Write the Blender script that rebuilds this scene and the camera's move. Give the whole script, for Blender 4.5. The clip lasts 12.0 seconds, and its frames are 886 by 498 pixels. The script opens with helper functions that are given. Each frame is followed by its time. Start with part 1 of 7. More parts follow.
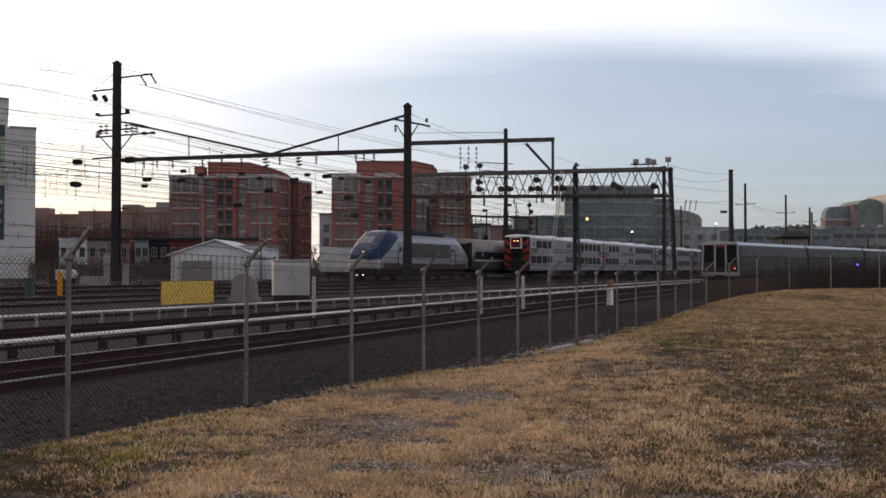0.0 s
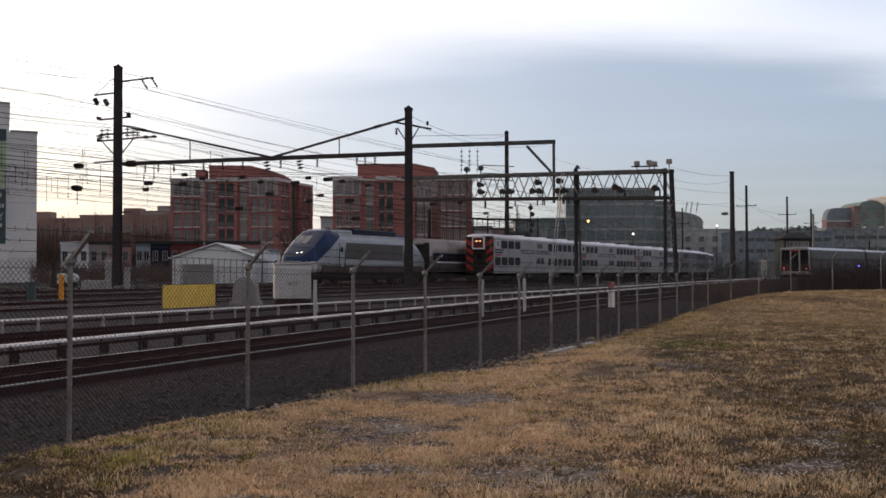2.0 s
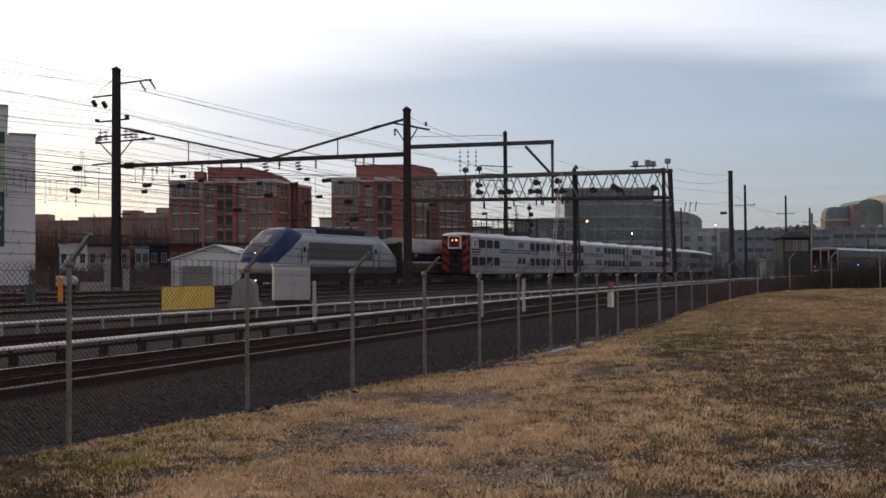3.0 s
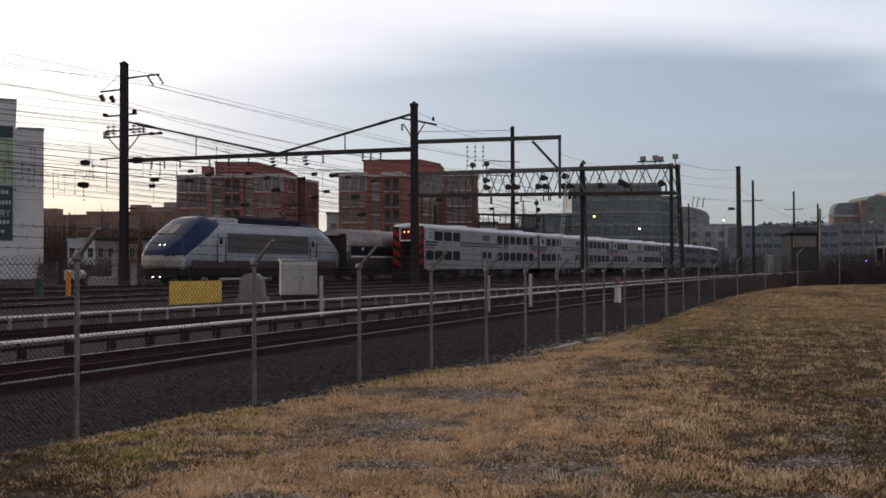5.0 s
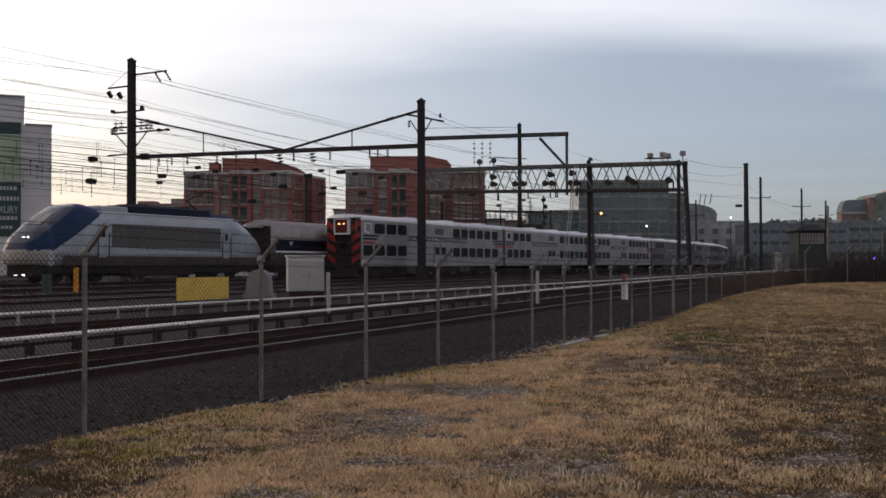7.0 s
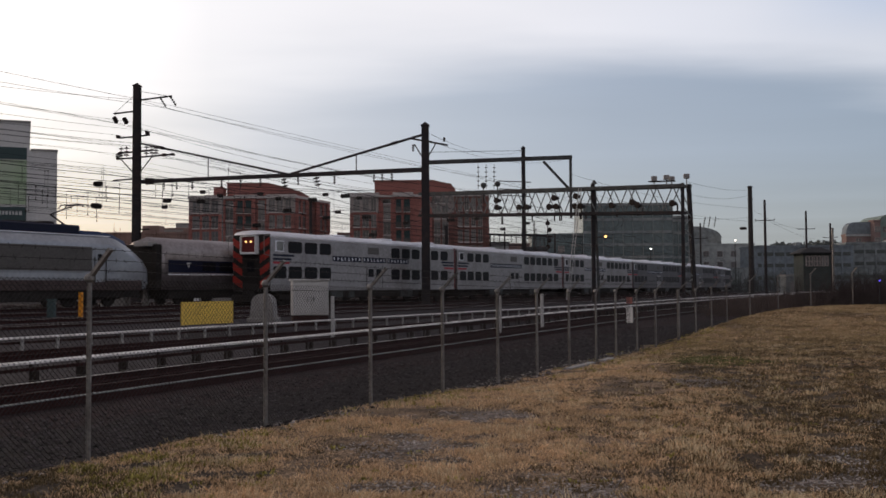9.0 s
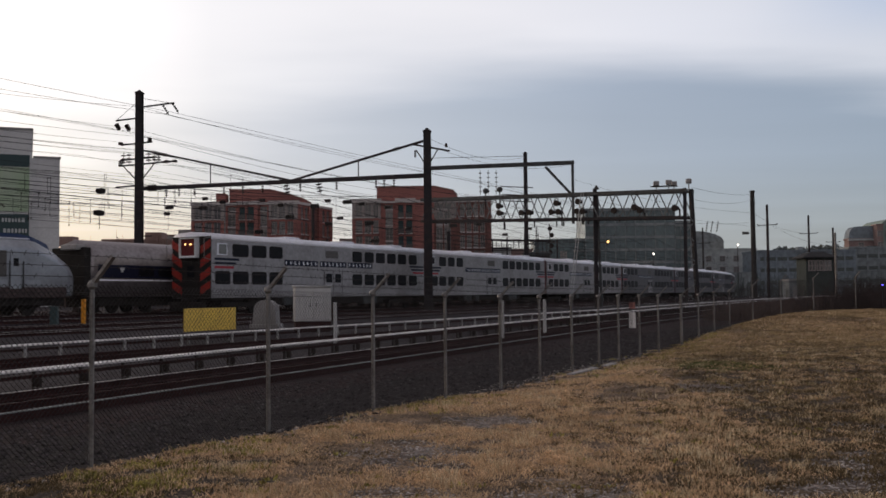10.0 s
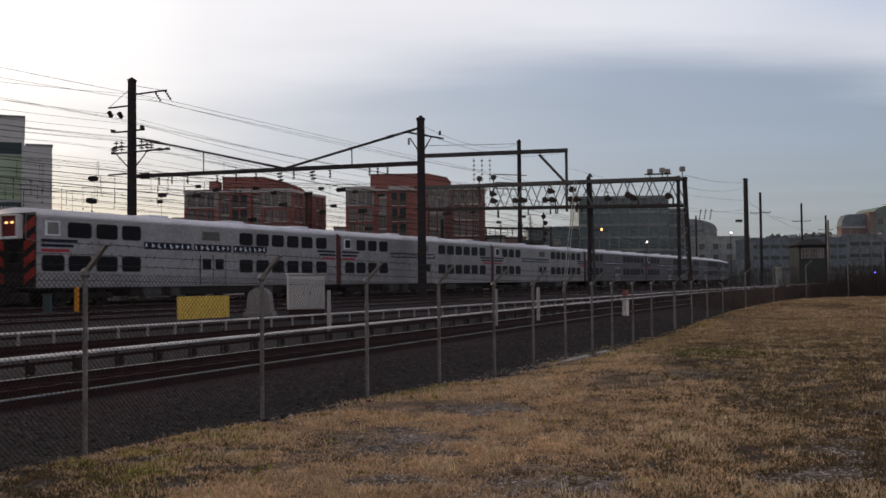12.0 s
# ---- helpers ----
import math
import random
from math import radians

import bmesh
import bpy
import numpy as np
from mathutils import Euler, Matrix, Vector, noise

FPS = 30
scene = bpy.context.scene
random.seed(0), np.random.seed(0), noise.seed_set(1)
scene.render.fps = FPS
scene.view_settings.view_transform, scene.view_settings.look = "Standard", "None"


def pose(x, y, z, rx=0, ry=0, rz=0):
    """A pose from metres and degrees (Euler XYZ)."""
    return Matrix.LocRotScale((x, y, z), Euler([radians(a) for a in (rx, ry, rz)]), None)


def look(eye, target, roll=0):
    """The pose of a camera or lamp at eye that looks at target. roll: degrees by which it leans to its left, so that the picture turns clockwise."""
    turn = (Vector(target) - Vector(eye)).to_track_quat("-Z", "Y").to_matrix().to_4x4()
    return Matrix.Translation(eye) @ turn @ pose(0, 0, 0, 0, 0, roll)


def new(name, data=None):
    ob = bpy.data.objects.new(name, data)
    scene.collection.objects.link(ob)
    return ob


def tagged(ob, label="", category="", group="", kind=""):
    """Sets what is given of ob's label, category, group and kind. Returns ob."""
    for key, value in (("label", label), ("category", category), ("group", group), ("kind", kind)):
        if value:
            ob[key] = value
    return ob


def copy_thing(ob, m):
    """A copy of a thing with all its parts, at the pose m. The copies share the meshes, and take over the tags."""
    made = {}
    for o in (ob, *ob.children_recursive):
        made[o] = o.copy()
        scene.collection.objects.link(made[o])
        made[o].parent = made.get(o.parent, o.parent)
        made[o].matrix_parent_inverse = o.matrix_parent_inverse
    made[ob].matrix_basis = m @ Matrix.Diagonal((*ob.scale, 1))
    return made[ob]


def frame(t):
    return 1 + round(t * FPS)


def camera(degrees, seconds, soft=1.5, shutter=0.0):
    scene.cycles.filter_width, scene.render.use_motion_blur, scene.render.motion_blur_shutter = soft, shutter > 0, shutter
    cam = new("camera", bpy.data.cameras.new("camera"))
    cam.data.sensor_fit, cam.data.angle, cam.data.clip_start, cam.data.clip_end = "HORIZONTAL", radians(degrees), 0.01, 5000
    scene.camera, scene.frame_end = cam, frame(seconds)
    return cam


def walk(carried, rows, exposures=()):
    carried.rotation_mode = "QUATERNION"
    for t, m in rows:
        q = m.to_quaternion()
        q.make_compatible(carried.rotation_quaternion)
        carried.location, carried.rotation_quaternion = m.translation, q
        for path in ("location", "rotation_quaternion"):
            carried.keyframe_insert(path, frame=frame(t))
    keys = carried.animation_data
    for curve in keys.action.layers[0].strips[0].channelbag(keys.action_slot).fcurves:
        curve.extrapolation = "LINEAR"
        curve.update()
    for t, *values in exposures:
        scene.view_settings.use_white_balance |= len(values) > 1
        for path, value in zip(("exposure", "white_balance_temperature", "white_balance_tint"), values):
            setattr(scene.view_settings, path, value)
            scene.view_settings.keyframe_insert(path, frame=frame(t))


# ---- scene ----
# The camera: one standing spot, turned by hand. Rows: seconds, turn to the left, tilt up, lean.
EYE = (0.0, 0.0, 1.7)
AIM = [
    (0, 0.000, 1.211, 0.000),
    (0.5, -0.040, 1.106, 0.103),
    (1, -0.011, 1.081, 0.104),
    (1.5, 0.089, 1.193, 0.119),
    (2, 0.073, 1.369, 0.175),
    (2.5, 0.118, 1.477, 0.431),
    (3, 0.014, 1.406, 0.440),
    (3.2, 0.000, 1.390, 0.440),
    (4.8, 0.400, 1.185, 0.310),
    (5, 0.421, 1.123, 0.300),
    (5.5, 0.463, 1.040, 0.234),
    (6, 0.510, 1.040, 0.228),
    (6.5, 0.654, 1.044, 0.238),
    (7, 0.816, 0.934, 0.214),
    (7.2, 0.845, 1.000, 0.230),
    (8.8, 1.055, 2.250, 0.365),
    (9, 1.059, 2.300, 0.374),
    (9.5, 1.075, 2.359, 0.457),
    (10, 1.192, 2.632, 0.562),
    (10.5, 1.229, 2.795, 0.728),
    (11, 1.187, 2.078, 0.754),
    (11.5, 0.990, 1.864, 0.685),
    (12, 0.834, 1.924, 0.599),
]


def aimed(turn, tilt, lean):
    return pose(*EYE, 0, 0, turn) @ pose(0, 0, 0, 90 + tilt) @ pose(0, 0, 0, 0, 0, -lean)


EXPOSURE = [(0, 0.05, 6600, 16), (2, 0.0, 6600, 16), (3, -0.09, 6600, 16), (6.5, -0.21, 6600, 16), (9.5, -0.38, 6600, 16), (12, -0.40, 6600, 16)]
cam = camera(48.26, 12.0, soft=1.6, shutter=0.5)
walk(cam, [(t, aimed(a, b, c)) for t, a, b, c in AIM], EXPOSURE)

# ---- light ----
world = bpy.data.worlds.new("evening_sky")
scene.world = world
world.use_nodes = True
SUN_TURN, SUN_RISE = -62.0, 14.0  # degrees to the left of the view, degrees above the horizon


def sky_nodes():
    nt = world.node_tree
    nt.nodes.clear()
    N, L = nt.nodes.new, nt.links.new
    out, bg = N("ShaderNodeOutputWorld"), N("ShaderNodeBackground")
    sky = N("ShaderNodeTexSky")
    sky.sky_type, sky.sun_disc = "NISHITA", False
    sky.sun_elevation, sky.sun_rotation = radians(SUN_RISE), radians(SUN_TURN)
    sky.air_density, sky.dust_density, sky.ozone_density = 1.2, 2.0, 1.5
    co = N("ShaderNodeTexCoord")
    sep = N("ShaderNodeSeparateXYZ")
    L(co.outputs["Generated"], sep.inputs[0])

    def m(op, a, b=None, c=None, clamp=False):
        n = N("ShaderNodeMath")
        n.operation, n.use_clamp = op, clamp
        for i, v in enumerate((a, b, c)):
            if v is None:
                continue
            if isinstance(v, (int, float)):
                n.inputs[i].default_value = v
            else:
                L(v, n.inputs[i])
        return n.outputs[0]

    def smooth(v, lo, hi):
        n = N("ShaderNodeMapRange")
        n.interpolation_type = "SMOOTHSTEP"
        L(v, n.inputs["Value"])
        n.inputs["From Min"].default_value, n.inputs["From Max"].default_value = lo, hi
        return n.outputs[0]

    def mixc(f, a, b):
        n = N("ShaderNodeMix")
        n.data_type = "RGBA"
        L(f, n.inputs[0])
        for s, v in ((n.inputs[6], a), (n.inputs[7], b)):
            if isinstance(v, tuple):
                s.default_value = (*v, 1)
            else:
                L(v, s)
        return n.outputs[2]

    def across(stops):
        """A colour that changes with the compass direction: stops of radians to the right of the view, and colours."""
        n = N("ShaderNodeValToRGB")
        el = n.color_ramp.elements
        while len(el) < len(stops):
            el.new(0.5)
        for e, (a, c) in zip(el, stops):
            e.position, e.color = a + 0.5, (*c, 1)
        L(m("ADD", azi, 0.5, clamp=True), n.inputs[0])
        return n.outputs[0]

    # the cloud sheet: long soft streaks, projected on a flat layer
    zz = m("MAXIMUM", sep.outputs[2], 0.02)
    px, py = m("DIVIDE", sep.outputs[0], zz), m("DIVIDE", sep.outputs[1], zz)
    comb = N("ShaderNodeCombineXYZ")
    L(m("MULTIPLY", px, 0.16), comb.inputs[0])
    L(m("MULTIPLY", py, 0.30), comb.inputs[1])
    noi = N("ShaderNodeTexNoise")
    noi.inputs["Scale"].default_value, noi.inputs["Detail"].default_value = 1.3, 5.0
    noi.inputs["Roughness"].default_value = 0.5
    L(comb.outputs[0], noi.inputs["Vector"])
    wav = m("MULTIPLY", m("SUBTRACT", noi.outputs[0], 0.5), 0.16)
    azi = m("ARCTAN2", sep.outputs[0], sep.outputs[1])  # 0 ahead, positive to the right
    # the lower edge of the bright sheet sinks to both sides; it is softer to the left
    e1 = m("MULTIPLY", m("SUBTRACT", azi, 0.07), m("SUBTRACT", azi, 0.07))
    edge = m("SUBTRACT", 0.240, m("MULTIPLY", m("MINIMUM", e1, 0.14), 0.56))
    lift = m("ADD", m("SUBTRACT", sep.outputs[2], edge), wav)
    soft = m("ADD", 0.035, m("MULTIPLY", m("MAXIMUM", m("SUBTRACT", 0.10, azi), 0.0), 0.16))
    bright = smooth(m("DIVIDE", lift, soft), -1.0, 1.0)
    low = smooth(sep.outputs[2], 0.14, 0.0)
    horizon = across(((-0.45, (0.90, 0.78, 0.57)), (-0.25, (0.80, 0.74, 0.62)), (-0.10, (0.74, 0.75, 0.73)), (0.05, (0.50, 0.55, 0.555)), (0.20, (0.355, 0.415, 0.445)), (0.42, (0.30, 0.365, 0.40))))
    middle = across(((-0.45, (0.92, 0.90, 0.85)), (-0.32, (0.74, 0.75, 0.76)), (-0.20, (0.61, 0.65, 0.72)), (0.0, (0.44, 0.505, 0.60)), (0.15, (0.36, 0.43, 0.535)), (0.42, (0.30, 0.38, 0.49))))
    cloud = across(((-0.45, (1.45, 1.40, 1.33)), (-0.25, (1.03, 1.025, 1.01)), (0.0, (0.95, 0.955, 0.965)), (0.20, (0.84, 0.87, 0.92)), (0.42, (0.72, 0.77, 0.84))))
    view = mixc(bright, mixc(low, middle, horizon), cloud)
    # open blue above the sheet far to the right
    view = mixc(m("MULTIPLY", smooth(sep.outputs[2], 0.215, 0.27), smooth(azi, 0.26, 0.46)), view, (0.52, 0.62, 0.78))
    tone = N("ShaderNodeHueSaturation")
    L(view, tone.inputs["Color"])
    L(m("ADD", m("MULTIPLY", noi.outputs[0], 0.30), 0.85), tone.inputs["Value"])
    view = tone.outputs[0]
    # the evening sky is dim overhead and behind, away from the low sun
    dim = smooth(sep.outputs[2], 0.30, 0.62)
    back = smooth(sep.outputs[1], 0.25, -0.45)
    view = mixc(m("MAXIMUM", dim, back), view, (0.46, 0.425, 0.415))
    # the open sky above shows through a little
    mul = N("ShaderNodeMix")
    mul.data_type, mul.blend_type = "RGBA", "ADD"
    mul.inputs[0].default_value = 0.05
    L(view, mul.inputs[6])
    L(sky.outputs[0], mul.inputs[7])
    L(mul.outputs[2], bg.inputs[0])
    bg.inputs[1].default_value = 1.0
    L(bg.outputs[0], out.inputs[0])


sky_nodes()
sun = new("sun", bpy.data.lights.new("sun", "SUN"))
sun.data.energy, sun.data.angle, sun.data.color = 0.9, radians(20), (1.0, 0.78, 0.55)
sun.matrix_world = look((math.sin(radians(SUN_TURN)) * 50, math.cos(radians(SUN_TURN)) * 50, 50 * math.tan(radians(SUN_RISE))), (0, 0, 0))
scene.view_settings.exposure = 0.0


# ---- materials ----
def material(name, color, rough=0.8, metal=0.0, vary=0.25, scale=3.0, fine=40.0, bump=0.15, second=None, spots=0.5, emit=0.0, spec=0.12, rand=0.0, island=0.0, cells=0.0):
    """A surface with broad stains, fine grain and relief. second: the colour of the stains; rand: variation from piece to piece."""
    mat = bpy.data.materials.new(name)
    mat.use_nodes = True
    nt = mat.node_tree
    N, L = nt.nodes.new, nt.links.new
    b = nt.nodes["Principled BSDF"]
    b.inputs["Roughness"].default_value, b.inputs["Metallic"].default_value = rough, metal
    b.inputs["Specular IOR Level"].default_value = spec
    co = N("ShaderNodeTexCoord")
    big, small = N("ShaderNodeTexNoise"), N("ShaderNodeTexNoise")
    for n, s, d in ((big, scale, 6.0), (small, fine, 4.0)):
        n.inputs["Scale"].default_value, n.inputs["Detail"].default_value = s, d
        L(co.outputs["Object"], n.inputs["Vector"])
    ramp = N("ShaderNodeMapRange")
    ramp.inputs["From Min"].default_value, ramp.inputs["From Max"].default_value = 0.62 - spots * 0.35, 0.82 - spots * 0.25
    L(big.outputs[0], ramp.inputs["Value"])
    c2 = second or tuple(c * (1 - vary) for c in color)
    mix = N("ShaderNodeMix")
    mix.data_type = "RGBA"
    L(ramp.outputs[0], mix.inputs[0])
    mix.inputs[6].default_value, mix.inputs[7].default_value = (*color, 1), (*c2, 1)
    hsv = N("ShaderNodeHueSaturation")
    L(mix.outputs[2], hsv.inputs["Color"])
    g = N("ShaderNodeMapRange")
    g.inputs["To Min"].default_value, g.inputs["To Max"].default_value = 1 - vary, 1 + vary
    g.inputs["From Min"].default_value, g.inputs["From Max"].default_value = 0.3, 0.7
    L(small.outputs[0], g.inputs["Value"])
    val = g.outputs[0]
    if rand:
        info = N("ShaderNodeObjectInfo")
        r = N("ShaderNodeMapRange")
        r.inputs["To Min"].default_value, r.inputs["To Max"].default_value = 1 - rand, 1 + rand
        L(info.outputs["Random"], r.inputs["Value"])
        mu = N("ShaderNodeMath")
        mu.operation = "MULTIPLY"
        L(val, mu.inputs[0]), L(r.outputs[0], mu.inputs[1])
        val = mu.outputs[0]
    if island:
        geo = N("ShaderNodeNewGeometry")
        r = N("ShaderNodeMapRange")
        r.inputs["To Min"].default_value, r.inputs["To Max"].default_value = 1 - island, 1 + island
        L(geo.outputs["Random Per Island"], r.inputs["Value"])
        mu = N("ShaderNodeMath")
        mu.operation = "MULTIPLY"
        L(val, mu.inputs[0]), L(r.outputs[0], mu.inputs[1])
        val = mu.outputs[0]
    vor = None
    if cells:
        vor = N("ShaderNodeTexVoronoi")
        vor.inputs["Scale"].default_value = cells
        L(co.outputs["Object"], vor.inputs["Vector"])
        sp = N("ShaderNodeSeparateColor")
        L(vor.outputs["Color"], sp.inputs[0])
        r = N("ShaderNodeMapRange")
        r.inputs["To Min"].default_value, r.inputs["To Max"].default_value = 0.35, 1.75
        L(sp.outputs[0], r.inputs["Value"])
        mu = N("ShaderNodeMath")
        mu.operation = "MULTIPLY"
        L(val, mu.inputs[0]), L(r.outputs[0], mu.inputs[1])
        val = mu.outputs[0]
    L(val, hsv.inputs["Value"])
    L(hsv.outputs[0], b.inputs["Base Color"])
    if bump:
        bp = N("ShaderNodeBump")
        bp.inputs["Strength"].default_value, bp.inputs["Distance"].default_value = bump, 0.02
        L(vor.outputs["Distance"] if vor else small.outputs[0], bp.inputs["Height"])
        L(bp.outputs[0], b.inputs["Normal"])
    if emit:
        b.inputs["Emission Color"].default_value = (*color, 1)
        b.inputs["Emission Strength"].default_value = emit
    return mat


